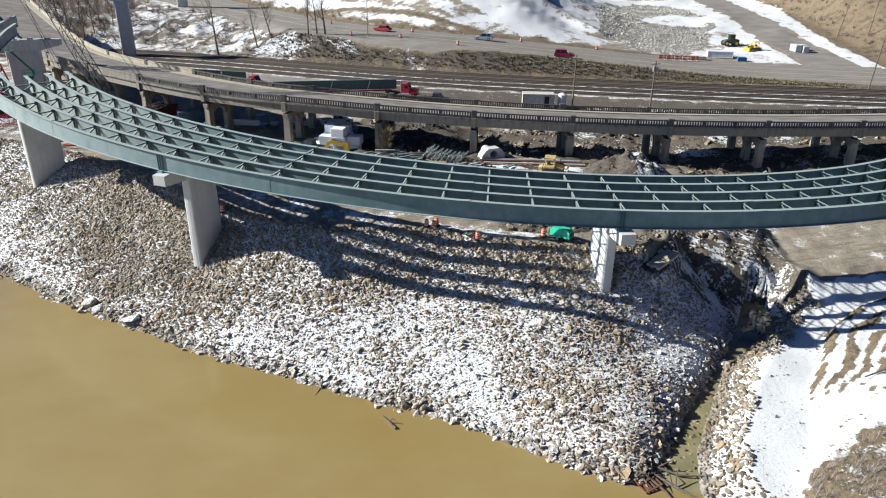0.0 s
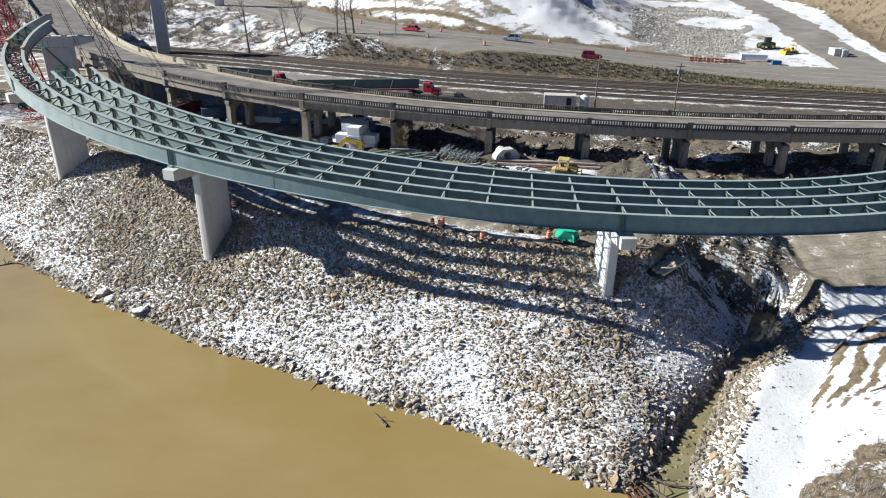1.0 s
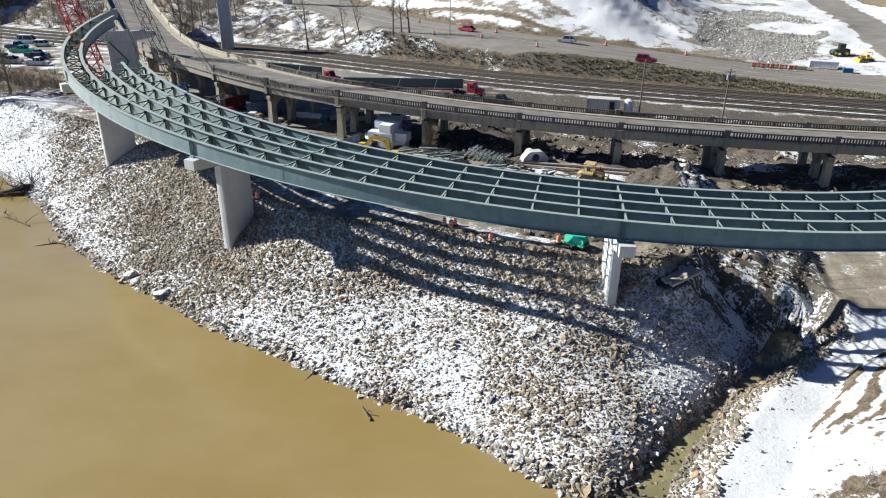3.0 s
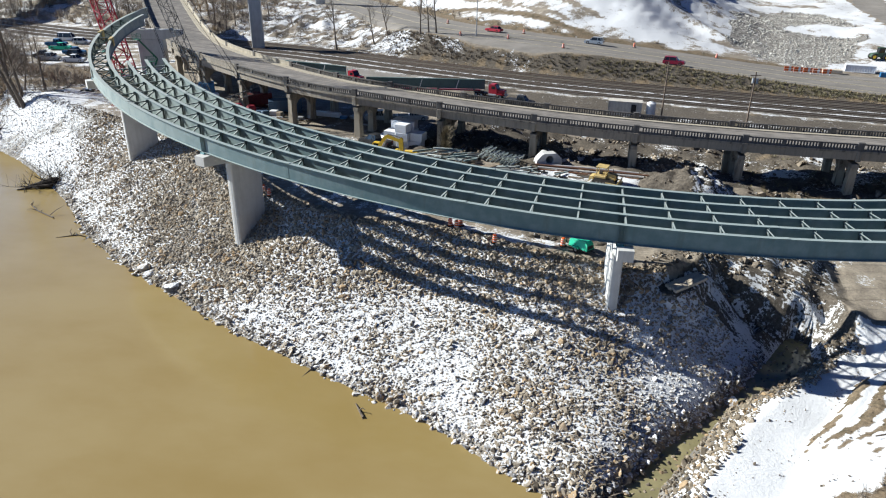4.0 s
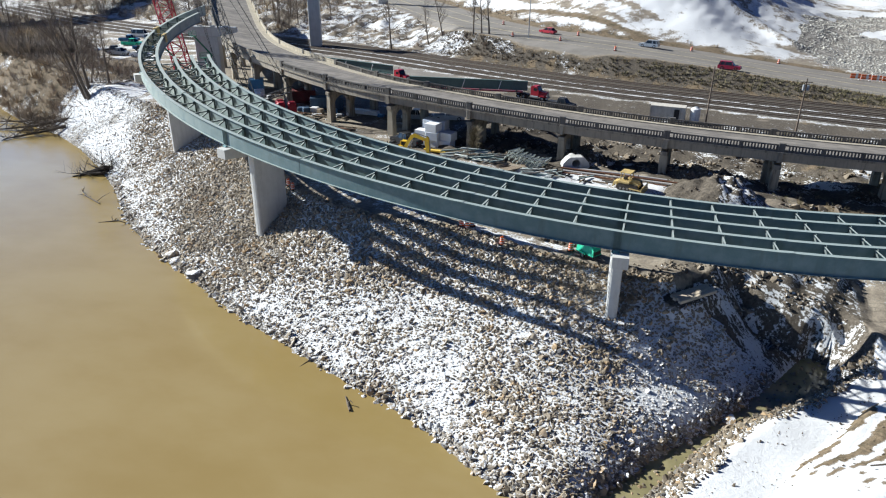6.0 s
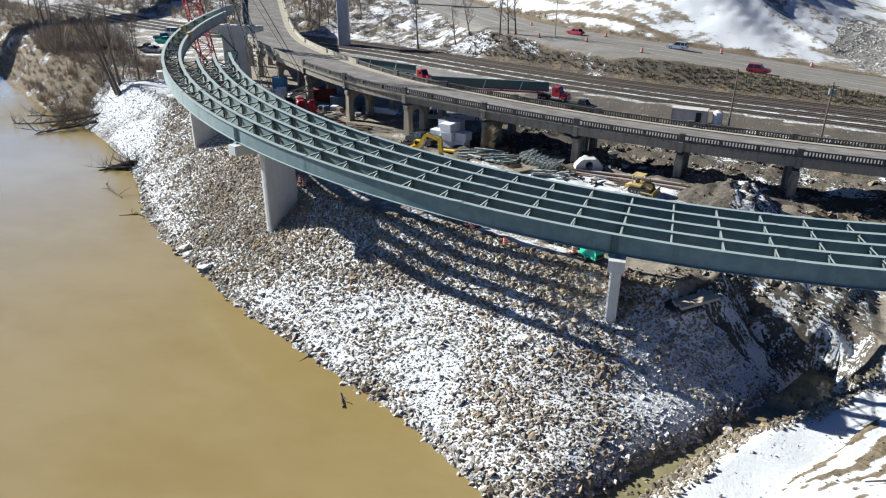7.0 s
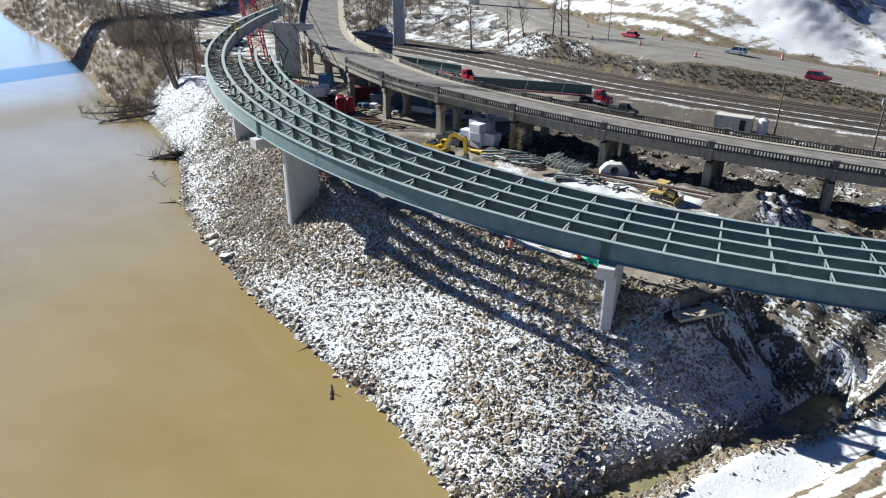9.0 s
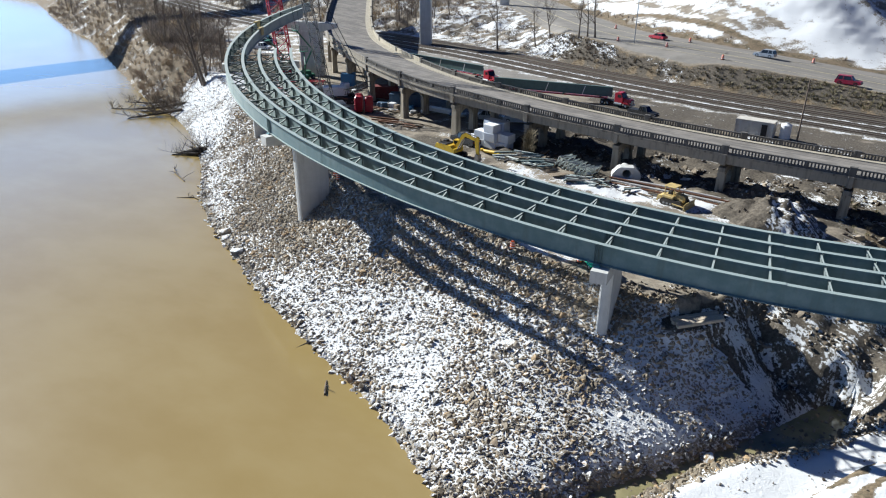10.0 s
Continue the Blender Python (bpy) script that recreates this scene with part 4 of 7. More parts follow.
Z = height(X, Y) + rad * (r.uniform(0.12, 0.42, len(X)) - sunk)
part("stone_mass", stone_mesh("stone_mass", X, Y, Z, rad, slope_snow(X, Y) - 0.06, 31), None, riprap)["kind"] = "stuff"

# gravel and cobbles along the east side of the creek
X, Y = scatter(20, 48, 36, 80, 0.32, 6)
d = line_dist(CREEK_EAST, X, Y)
keep = inside(LAND, X, Y) & (d < 3.6 + 0.8 * waves(X, Y, 6, 3)) & (Y < 73) & (d < line_dist(CREEK_WEST, X, Y))
X, Y, d = X[keep], Y[keep], d[keep]
r = np.random.RandomState(10)
rad = np.clip(r.lognormal(math.log(0.16), 0.4, len(X)), 0.08, 0.4)
cobbles = new("cobble_bar", stone_mesh("cobble_bar", X, Y, height(X, Y) + rad * 0.5, rad, 0.10 + 0.28 * smooth01(1.0, 4, d) + 0 * X, 32))
tagged(cobbles, "strip of tan cobbles and gravel beside the creek", "gravel", kind="stuff")

# stones in the creek bed
X, Y = scatter(18, 41, 45, 78, 0.6, 12)
keep = ~inside(LAND, X, Y) & (line_dist(CREEK_EAST, X, Y) < 3) & (Y > 46)
X, Y = X[keep], Y[keep]
r = np.random.RandomState(13)
rad = r.uniform(0.12, 0.28, len(X))
bed = new("creek_stones", stone_mesh("creek_stones", X, Y, r.uniform(-0.14, 0.02, len(X)), rad, np.zeros(len(X)) - 0.3, 33))
tagged(bed, "small wet stones lying in the shallow creek", "stones", kind="stuff")

# single boulders at the water's edge, parts of the bank
BOULDERS = [stone_mesh("boulder", np.zeros(1), np.zeros(1), np.zeros(1), np.ones(1), np.array([0.46]), 50 + i, stone_shapes(1, 60 + i, 22)) for i in range(8)]
r = random.Random(77)
path = [Vector((x, y, 0)) for x, y in SHORE if -70 < x] + [Vector((x, y, 0)) for x, y in CREEK_WEST[:5]]
count = 0
for a, b in zip(path[:-1], path[1:]):
    for i in range(int((b - a).length / 0.42)):
        if count >= 300:
            break
        c = a.lerp(b, r.random())
        inland = Vector((-(b - a).y, (b - a).x, 0)).normalized() * r.uniform(-0.45, 1.1)
        s = r.choice((0.2, 0.24, 0.28, 0.32, 0.36, 0.46))
        x, y = c.x + inland.x, c.y + inland.y
        z = max(ground_z(x, y), -0.15)
        ob = part("boulder", r.choice(BOULDERS), None, riprap, m=pose(x, y, z + s * 0.15, r.uniform(-20, 20), r.uniform(-20, 20), r.uniform(0, 360)) @ Matrix.Scale(s, 4))
        count += 1
for x, y, s in ((-41.7, 74.3, 1.05), (-40.2, 73.0, 0.8), (-35.2, 70.3, 1.1), (30.1, 62.3, 0.7)):
    part("boulder", r.choice(BOULDERS), None, riprap, m=pose(x, y, max(ground_z(x, y), -0.1) + s * 0.2, 5, -8, r.uniform(0, 360)) @ Matrix.Scale(s, 4))

# clods of dark earth round the heaps under the viaduct
n = Nodes("earth_clod", 0.95, 0, 0.2).world_pos()
c = n.mix(n.ramp(n.island(), 0, 1), (0.09, 0.072, 0.055), (0.28, 0.235, 0.18))
c = n.mix(n.ramp(n.math("ADD", n.math("MULTIPLY", n.normal_z(), 0.3), n.noise(2.2, 5, 0.7)), 0.84, 0.90), c, SNOW)
n.color(c).bump(n.noise(9, 4), 0.5, 0.04)
X, Y = scatter(-12, 95, 99, 132, 0.8, 16)
keep = ((Y > 104.5) | ((X > 36) & (Y > 99))) & (waves(X, Y, 7, 83) + 0.5 * waves(X, Y, 2.5, 84) > 0.15 + 0.35 * (X > 40))
X, Y = X[keep], Y[keep]
r = np.random.RandomState(17)
rad = np.clip(r.lognormal(math.log(0.28), 0.45, len(X)), 0.12, 0.8)
clods = new("earth_clods", stone_mesh("earth_clods", X, Y, height(X, Y) + rad * 0.1, rad, 0 * X, 34, SHAPES, n.mat))
tagged(clods, "broken clods of dark earth lying under the viaduct", "earth", kind="stuff")

X, Y = scatter(17, 31, 72, 82, 0.42, 24)
d = line_dist([(18, 73.6), (22.5, 74.2), (25, 77.2), (28.5, 80.5)], X, Y)
keep = (d < 1.5) & (waves(X, Y, 2.6, 103) > -0.1) & (line_dist(MAT_LINE, X, Y) > 1.3)
X, Y = X[keep], Y[keep]
r = np.random.RandomState(25)
rad = np.clip(r.lognormal(math.log(0.17), 0.4, len(X)), 0.08, 0.4)
crest = new("earth_clods", stone_mesh("earth_clods", X, Y, height(X, Y) + rad * 0.2, rad, 0 * X, 37, SHAPES, clods.data.materials[0]))
tagged(crest, "broken clods of brown earth along the gully edge", "earth", kind="stuff")

X, Y = scatter(26, 42, 75.5, 90, 0.5, 26)
keep = (X > 27 + 0.2 * (Y - 76)) & ~slope_rock(X, Y) & (height(X, Y) > 1.5) & (waves(X, Y, 3.0, 104) + 0.5 * waves(X, Y, 1.3, 105) > 0.1)
X, Y = X[keep], Y[keep]
r = np.random.RandomState(27)
rad = np.clip(r.lognormal(math.log(0.20), 0.45, len(X)), 0.09, 0.6)
rubble = new("gully_rubble", stone_mesh("gully_rubble", X, Y, height(X, Y) + rad * 0.05, rad, 0 * X, 38, SHAPES, clods.data.materials[0]))
tagged(rubble, "dark earth rubble and rock on the gully slope", "rubble", kind="stuff")

# rocks dumped on the scree below the hill
n = Nodes("scree_rock", 0.95, 0, 0.2).world_pos()
c = n.mix(n.ramp(n.island(), 0, 1), (0.38, 0.37, 0.335), (0.53, 0.515, 0.465))
c = n.mix(n.ramp(n.math("ADD", n.math("MULTIPLY", n.normal_z(), 0.3), n.noise(0.8, 5, 0.7)), 0.86, 0.92), c, SNOW)
n.color(c).bump(n.noise(9, 4), 0.4, 0.04)
SCREE = n.mat
X, Y = scatter(42, 98, 190, 290, 0.72, 18)
keep = in_scree(X, Y) & (side_of(ROAD_LINE, X, Y) > 14.5) & (waves(X, Y, 10, 89) > -0.6)
X, Y = X[keep], Y[keep]
r = np.random.RandomState(19)
rad = np.clip(r.lognormal(math.log(0.19), 0.35, len(X)), 0.10, 0.5)
scree = new("scree_rocks", stone_mesh("scree_rocks", X, Y, height(X, Y) + rad * 0.1, rad, 0 * X, 35, SHAPES, SCREE))
tagged(scree, "pale grey broken rock dumped at the foot of the hill", "rocks", kind="stuff")

# crumbs of earth fallen on the snow of the east bank
X, Y = scatter(26, 46, 38, 68, 0.55, 20)
d = terrace_depth(X, Y)
keep = inside(UPLAND, X, Y) & (X > 24) & (line_dist(TERRACE, X, Y) < 5.5) & (waves(X, Y, 4, 91) + 0.6 * waves(X, Y, 1.2, 92) > 0.45)
X, Y = X[keep], Y[keep]
r = np.random.RandomState(21)
rad = np.clip(r.lognormal(math.log(0.06), 0.4, len(X)), 0.03, 0.16)
crumbs = new("earth_crumbs", stone_mesh("earth_crumbs", X, Y, height(X, Y) + rad * 0.3, rad, 0 * X, 36, SHAPES, clods.data.materials[0]))
tagged(crumbs, "small crumbs of brown earth scattered on snow", "earth", kind="stuff")

# ---- common materials of things ----
RED = paint("red_paint", (0.40, 0.014, 0.034), 0.4)
DARK_RED = paint("dark_red_paint", (0.16, 0.03, 0.03), 0.6)
YELLOW = paint("machine_yellow", (0.76, 0.50, 0.035), 0.45, amount=0.45)
OLD_YELLOW = paint("worn_yellow", (0.56, 0.42, 0.17), 0.6, amount=0.6)
GREEN = paint("machine_green", (0.035, 0.54, 0.31), 0.45)
BLUE = paint("blue_paint", (0.03, 0.16, 0.35), 0.45)
WHITE = paint("white_paint", (0.78, 0.79, 0.80), 0.45, amount=0.15)
GREY = paint("grey_paint", (0.33, 0.34, 0.35), 0.45)
SILVER = paint("silver_paint", (0.42, 0.45, 0.48), 0.3, metal=0.5)
BLACK = paint("black_paint", (0.02, 0.02, 0.022), 0.5)
ORANGE = paint("orange_plastic", (0.80, 0.13, 0.02), 0.45, amount=0.15)
BAND = paint("reflective_band", (0.75, 0.72, 0.70), 0.4, amount=0.1)
RUBBER = paint("rubber", (0.018, 0.018, 0.018), 0.85)
STEEL = paint("bare_steel", (0.30, 0.29, 0.28), 0.45, metal=0.7)
RUST = paint("rusty_steel", (0.17, 0.075, 0.04), 0.8, amount=0.5)
RAILTOP = paint("rail_steel", (0.20, 0.15, 0.12), 0.45, metal=0.6)
FOAM = paint("white_foam", (0.84, 0.86, 0.88), 0.8, (0.6, 0.62, 0.63), 0.3, 0.5)
TARP = paint("blue_tarp", (0.05, 0.10, 0.17), 0.6)
CHAIN = paint("track_chain", (0.045, 0.04, 0.035), 0.75, amount=0.6)

n = Nodes("window_glass", 0.06, 0.0, 0.6)
n.color((0.015, 0.02, 0.025))
GLASS = n.mat
n = Nodes("lamp_lens", 0.15, 0.0, 0.6)
n.color((0.75, 0.75, 0.72))
LENS = n.mat


def timber(name, a, b, dark, rough=0.85):
    n = Nodes(name, rough, 0, 0.25)
    f = n.noise(1.5, 6, 0.65, (1.0, 9, 9))
    c = n.mix(n.ramp(f, 0.3, 0.7), a, b)
    c = n.mix(n.ramp(n.noise(4, 4), 0.55, 0.75, 0, 0.6), c, dark)
    c = n.mix(n.ramp(n.rnd(), 0, 1, 0, 0.35), c, dark)
    n.color(c).bump(f, 0.4, 0.02)
    return n.mat


WOOD = timber("weathered_timber", (0.22, 0.17, 0.12), (0.40, 0.33, 0.25), (0.10, 0.08, 0.06))
POLE_WOOD = timber("pole_timber", (0.16, 0.12, 0.09), (0.27, 0.21, 0.16), (0.08, 0.06, 0.05))
BARK = timber("bark", (0.12, 0.098, 0.078), (0.25, 0.21, 0.17), (0.065, 0.053, 0.043))
DRIFT = timber("driftwood", (0.085, 0.068, 0.053), (0.19, 0.155, 0.12), (0.04, 0.033, 0.026))
WET_WOOD = timber("wet_wood", (0.035, 0.028, 0.023), (0.085, 0.068, 0.055), (0.02, 0.017, 0.014))


def beam_of(outline, depth, inset=0.0):
    """A body with a side outline in x and z and slightly drawn-in flanks at the top."""
    g = Geo()
    k = len(outline)
    zs = [z for _, z in outline]
    lo, hi = min(zs), max(zs)
    vs = []
    for sy in (-1, 1):
        for x, z in outline:
            vs.append((x, sy * (depth / 2 - inset * (z - lo) / max(hi - lo, 1e-6)), z))
    fs = [tuple(range(k)), tuple(range(2 * k - 1, k - 1, -1))] + [(i, i + k, (i + 1) % k + k, (i + 1) % k) for i in range(k)]
    return g.add(vs, fs)


def wheel_geo(r, w):
    t, h = Geo(), Geo()
    k = 16
    ring = lambda rr, y: [(rr * math.cos(2 * math.pi * i / k), y, rr * math.sin(2 * math.pi * i / k)) for i in range(k)]
    lay = [(r * 0.6, -w / 2), (r * 0.93, -w / 2), (r, -w / 3), (r, w / 3), (r * 0.93, w / 2), (r * 0.6, w / 2)]
    t.add([p for rr, y in lay for p in ring(rr, y)], [(a * k + i, a * k + (i + 1) % k, ((a + 1) % 6) * k + (i + 1) % k, ((a + 1) % 6) * k + i) for a in range(6) for i in range(k)])
    lay = [(0.02, -w * 0.34), (r * 0.22, -w * 0.40), (r * 0.61, -w * 0.28), (r * 0.61, w * 0.28), (r * 0.22, w * 0.40), (0.02, w * 0.34)]
    h.add([p for rr, y in lay for p in ring(rr, y)], [(a * k + i, a * k + (i + 1) % k, (a + 1) * k + (i + 1) % k, (a + 1) * k + i) for a in range(5) for i in range(k)])
    return t, h


WHEELS = {}


def add_wheel(parent, x, y, r, w, rim=SILVER):
    key = (r, w, rim.name)
    if key not in WHEELS:
        t, h = wheel_geo(r, w)
        WHEELS[key] = (t.mesh("tyre", RUBBER), h.mesh("rim", rim))
    tyre = part("tyre", WHEELS[key][0], None, parent, m=pose(x, y, r))
    part("rim", WHEELS[key][1], None, tyre)


def ground_pose(x, y, heading, dz=0.0):
    return pose(x, y, ground_z(x, y) + dz, 0, 0, heading)


def build_car(x, y, heading, body, label, style="car", dz=0.0, group=""):
    """A parked or standing motor car: hatch, van or pickup by its style."""
    car = thing("pickup_truck" if style == "pickup" else "car", label, "pickup truck" if style == "pickup" else "car", ground_pose(x, y, heading, dz), group)
    L = {"car": 4.7, "suv": 4.8, "pickup": 5.7, "van": 5.6}[style]
    h, roof = {"car": (0.92, 1.48), "suv": (1.02, 1.75), "pickup": (1.08, 1.85), "van": (1.1, 2.3)}[style]
    a, b = -L / 2, L / 2
    low = [(a, 0.35), (a, h * 0.92), (a + 0.15, h), (b - 1.1, h), (b - 0.15, h * 0.86), (b, h * 0.68), (b, 0.35), (b - 0.3, 0.26), (a + 0.3, 0.26)]
    part("body", beam_of(low, 1.82, 0.06), body, car)
    if style == "car":
        top = [(a + 0.45, h), (a + 1.05, roof - 0.05), (a + 1.6, roof), (b - 2.2, roof), (b - 1.25, h)]
    elif style == "pickup":
        top = [(a + 2.3, h), (a + 2.4, roof - 0.04), (a + 2.6, roof), (b - 2.1, roof), (b - 1.35, h)]
    elif style == "van":
        top = [(a + 0.05, h), (a + 0.1, roof - 0.08), (a + 0.3, roof), (b - 1.9, roof), (b - 0.95, h)]
    else:
        top = [(a + 0.12, h), (a + 0.35, roof - 0.06), (a + 0.7, roof), (b - 2.1, roof), (b - 1.35, h)]
    cx = sum(p[0] for p in top) / len(top)
    part("window_band", beam_of([(px, pz) for px, pz in top], 1.66, 0.18), GLASS, car)
    cap = [(px, pz) for px, pz in top if pz > roof - 0.2]
    part("roof", Geo().at((cap[0][0] + cap[-1][0]) / 2, 0, roof + 0.012, (cap[-1][0] - cap[0][0] + 0.1, 1.40, 0.06), 0, 0.02), body, car)
    for sx in ((top[0][0] + 0.3), cx, (top[-1][0] - 0.25)):
        for sy in (-1, 1):
            tilt = 0 if sx == cx else (18 if sx < cx else -25)
            part("pillar", Geo().at(sx + (0.12 if sx < cx else -0.2 if sx > cx else 0), sy * 0.765, (h + roof) / 2, (0.09, 0.05, roof - h), 0, 0, sy * 15, tilt), body, car)
    if style == "pickup":
        g = Geo()
        g.at(a + 1.2, 0, h + 0.004, (1.9, 1.45, 0.03))
        part("bed_floor", g, BLACK, car)
    for sx in (a + 0.95, b - 0.95):
        for sy in (-0.80, 0.80):
            add_wheel(car, sx, sy, 0.34 if style == "car" else 0.39, 0.24)
    for sy in (-0.65, 0.65):
        part("headlight", Geo().at(b - 0.02, sy, h * 0.66, (0.08, 0.34, 0.15), 0, 0.02), LENS, car)
        part("tail_light", Geo().at(a + 0.01, sy, h * 0.78, (0.06, 0.22, 0.22), 0, 0.02), RED, car)
    part("bumper", Geo().at(b + 0.02, 0, 0.45, (0.12, 1.7, 0.2), 0, 0.03), BLACK, car)
    return car

# ---- work yard between the two bridges ----
def build_drum_mesh():
    k = 14
    ob, bd, ft = Geo(), Geo(), Geo()

    def ring(g, prof):
        g.add([(rr * math.cos(2 * math.pi * i / k), rr * math.sin(2 * math.pi * i / k), z) for rr, z in prof for i in range(k)],
              [(a * k + i, a * k + (i + 1) % k, (a + 1) * k + (i + 1) % k, (a + 1) * k + i) for a in range(len(prof) - 1) for i in range(k)] + [tuple((len(prof) - 1) * k + i for i in range(k))])
    ring(ob, [(0.29, 0.08), (0.28, 0.30), (0.27, 0.55), (0.25, 0.80), (0.22, 0.96), (0.10, 1.0), (0.09, 1.06)])
    for z in (0.30, 0.58, 0.82):
        r = 0.292 - (z - 0.3) * 0.08
        ring(bd, [(r, z - 0.07), (r, z + 0.07), (r - 0.03, z + 0.071)])
    ring(ft, [(0.46, 0.0), (0.44, 0.09), (0.28, 0.11)])
    return ob.mesh("barrel", ORANGE), bd.mesh("band", BAND), ft.mesh("base_ring", RUBBER)


DRUM = build_drum_mesh()


def build_drum(x, y, heading=0.0, tip=0.0):
    m = ground_pose(x, y, heading)
    d = thing("traffic_drum", "orange plastic traffic drum with pale reflective bands", "traffic drum", m, "traffic drums")
    part("barrel", DRUM[0], None, d)
    part("band", DRUM[1], None, d)
    part("base_ring", DRUM[2], None, d)


for x, y in ((-1.5, 78.8), (-0.62, 78.3), (-0.3, 79.2), (4.5, 75.3), (12.25, 76.0), (-28.6, 84.4), (-27.4, 83.5)):
    build_drum(x, y, x * 50)

# green towed compressor
comp = thing("air_compressor", "green towed air compressor on two wheels, standing on dirt", "air compressor", ground_pose(14.3, 75.5, -36))
part("hood", beam_of([(-1.25, 0.55), (-1.25, 1.25), (-1.0, 1.5), (0.9, 1.5), (1.2, 1.2), (1.3, 0.55)], 1.4, 0.22), GREEN, comp)
part("chassis", Geo().at(0, 0, 0.46, (2.7, 1.3, 0.16), 0, 0.03), BLACK, comp)
part("drawbar", Geo().tube([(1.3, 0, 0.45), (2.5, 0, 0.42)], 0.06), BLACK, comp)
part("grille", Geo().at(1.27, 0, 0.85, (0.03, 1.0, 0.45), 0, 0.01), BLACK, comp)
for sy in (-0.78, 0.78):
    add_wheel(comp, -0.15, sy, 0.34, 0.2)
    part("mudguard", beam_of([(-0.6, 0.55), (-0.5, 0.74), (0.2, 0.74), (0.3, 0.55)], 0.24), GREEN, comp, m=pose(0, sy, 0))


def add_track(parent, y, L, H, W):
    """A crawler track: shoes round two rounded ends, with rollers inside."""
    r = H / 2
    out = []
    for cx, a0 in ((L / 2 - r, -90), (-L / 2 + r, 90)):
        for a in range(0, 181, 30):
            out.append((cx + r * math.cos(radians(a0 + a)), r + r * math.sin(radians(a0 + a))))
    tr = part("crawler_track", Geo().prism(out, W), CHAIN, parent, m=pose(0, y, 0))
    g = Geo()
    per = [Vector((x, 0, z)) for x, z in out] + [Vector((out[0][0], 0, out[0][1]))]
    for p, q in zip(per[:-1], per[1:]):
        n = max(1, int((q - p).length / 0.22))
        for i in range(n):
            c = p.lerp(q, (i + 0.5) / n)
            an = -math.degrees(math.atan2((q - p).z, (q - p).x))
            g.box((0.15, W + 0.04, 0.05), pose(c.x, 0, c.z, 0, an, 0))
    part("track_shoes", g, CHAIN, tr)
    g = Geo()
    for i in range(5):
        x = (i - 2) * (L - H) / 4.6
        g.tube([(x, -W / 2 - 0.03, r * 0.7), (x, W / 2 + 0.03, r * 0.7)], r * 0.35, 10)
    part("rollers", g, STEEL, tr)


def build_excavator(x, y, heading):
    ex = thing("excavator", "yellow crawler excavator with its boom bent over the dirt yard", "excavator", ground_pose(x, y, heading) @ Matrix.Scale(0.86, 4))
    for sy in (-1.25, 1.25):
        add_track(ex, sy, 4.4, 0.95, 0.6)
    part("undercarriage", Geo().at(0, 0, 0.75, (2.4, 2.0, 0.5), 0, 0.05), CHAIN, ex)
    house = part("house", beam_of([(-2.6, 1.15), (-2.75, 1.6), (-2.6, 2.25), (-1.6, 2.4), (0.3, 2.3), (0.9, 1.9), (1.3, 1.85), (1.35, 1.15)], 2.7, 0.1), YELLOW, ex)
    part("counterweight", beam_of([(-3.0, 1.15), (-3.1, 1.9), (-2.85, 2.3), (-2.5, 2.3), (-2.5, 1.15)], 2.75, 0.12), YELLOW, house)
    g = Geo()
    g.at(-1.5, -0.1, 2.42, (2.0, 2.3, 0.16), 0, 0.05)
    g.at(-1.9, 0.5, 2.62, (0.9, 0.8, 0.35), 0, 0.08)
    g.tube([(-2.2, -0.7, 2.4), (-2.2, -0.7, 3.0)], 0.09, 8)
    part("engine_cover", g, BLACK, house)
    cab = part("cab", beam_of([(-0.2, 1.85), (-0.25, 3.0), (-0.05, 3.1), (0.95, 3.1), (1.3, 2.5), (1.35, 1.85)], 0.95, 0.06), YELLOW, ex, m=pose(0, 0.82, 0))
    part("cab_window", beam_of([(0.0, 2.25), (-0.05, 2.95), (0.9, 2.95), (1.2, 2.45), (1.22, 2.2)], 0.985, 0.04), GLASS, cab)
    part("front_window", Geo().at(1.23, 0, 2.6, (0.04, 0.75, 0.9), 0, 0.01, 0, -30), GLASS, cab)
    boom = part("boom", beam_of([(0.7, 1.8), (0.8, 2.3), (2.3, 4.6), (3.0, 4.95), (5.3, 4.3), (5.45, 3.95), (5.2, 3.85), (3.0, 4.3), (2.6, 4.05), (1.2, 1.75)], 0.34), YELLOW, ex, m=pose(0, -0.15, 0))
    for sy in (-0.33, 0.33):
        part("boom_cylinder", Geo().tube([(1.3, sy, 1.5), (2.0, sy, 2.7), (2.55, sy, 3.8)], [0.11, 0.11, 0.06], 8), STEEL, boom)
    part("stick_cylinder", Geo().tube([(3.0, 0, 5.05), (4.4, 0, 4.85), (5.5, 0, 4.65)], [0.11, 0.11, 0.06], 8), STEEL, boom)
    stick = part("stick", beam_of([(5.0, 4.2), (5.5, 4.75), (5.85, 4.5), (5.95, 1.6), (5.65, 1.45), (5.4, 1.7)], 0.34), YELLOW, ex, m=pose(0, -0.15, 0))
    part("bucket", beam_of([(5.55, 1.75), (6.0, 1.55), (6.05, 0.9), (5.7, 0.25), (5.05, 0.35), (5.2, 0.6), (5.35, 1.3)], 1.0), STEEL, stick)
    part("bucket_cylinder", Geo().tube([(5.95, 0, 3.9), (6.1, 0, 2.6), (6.0, 0, 1.9)], [0.09, 0.09, 0.05], 8), STEEL, stick)


build_excavator(-18.0, 99.8, -8)


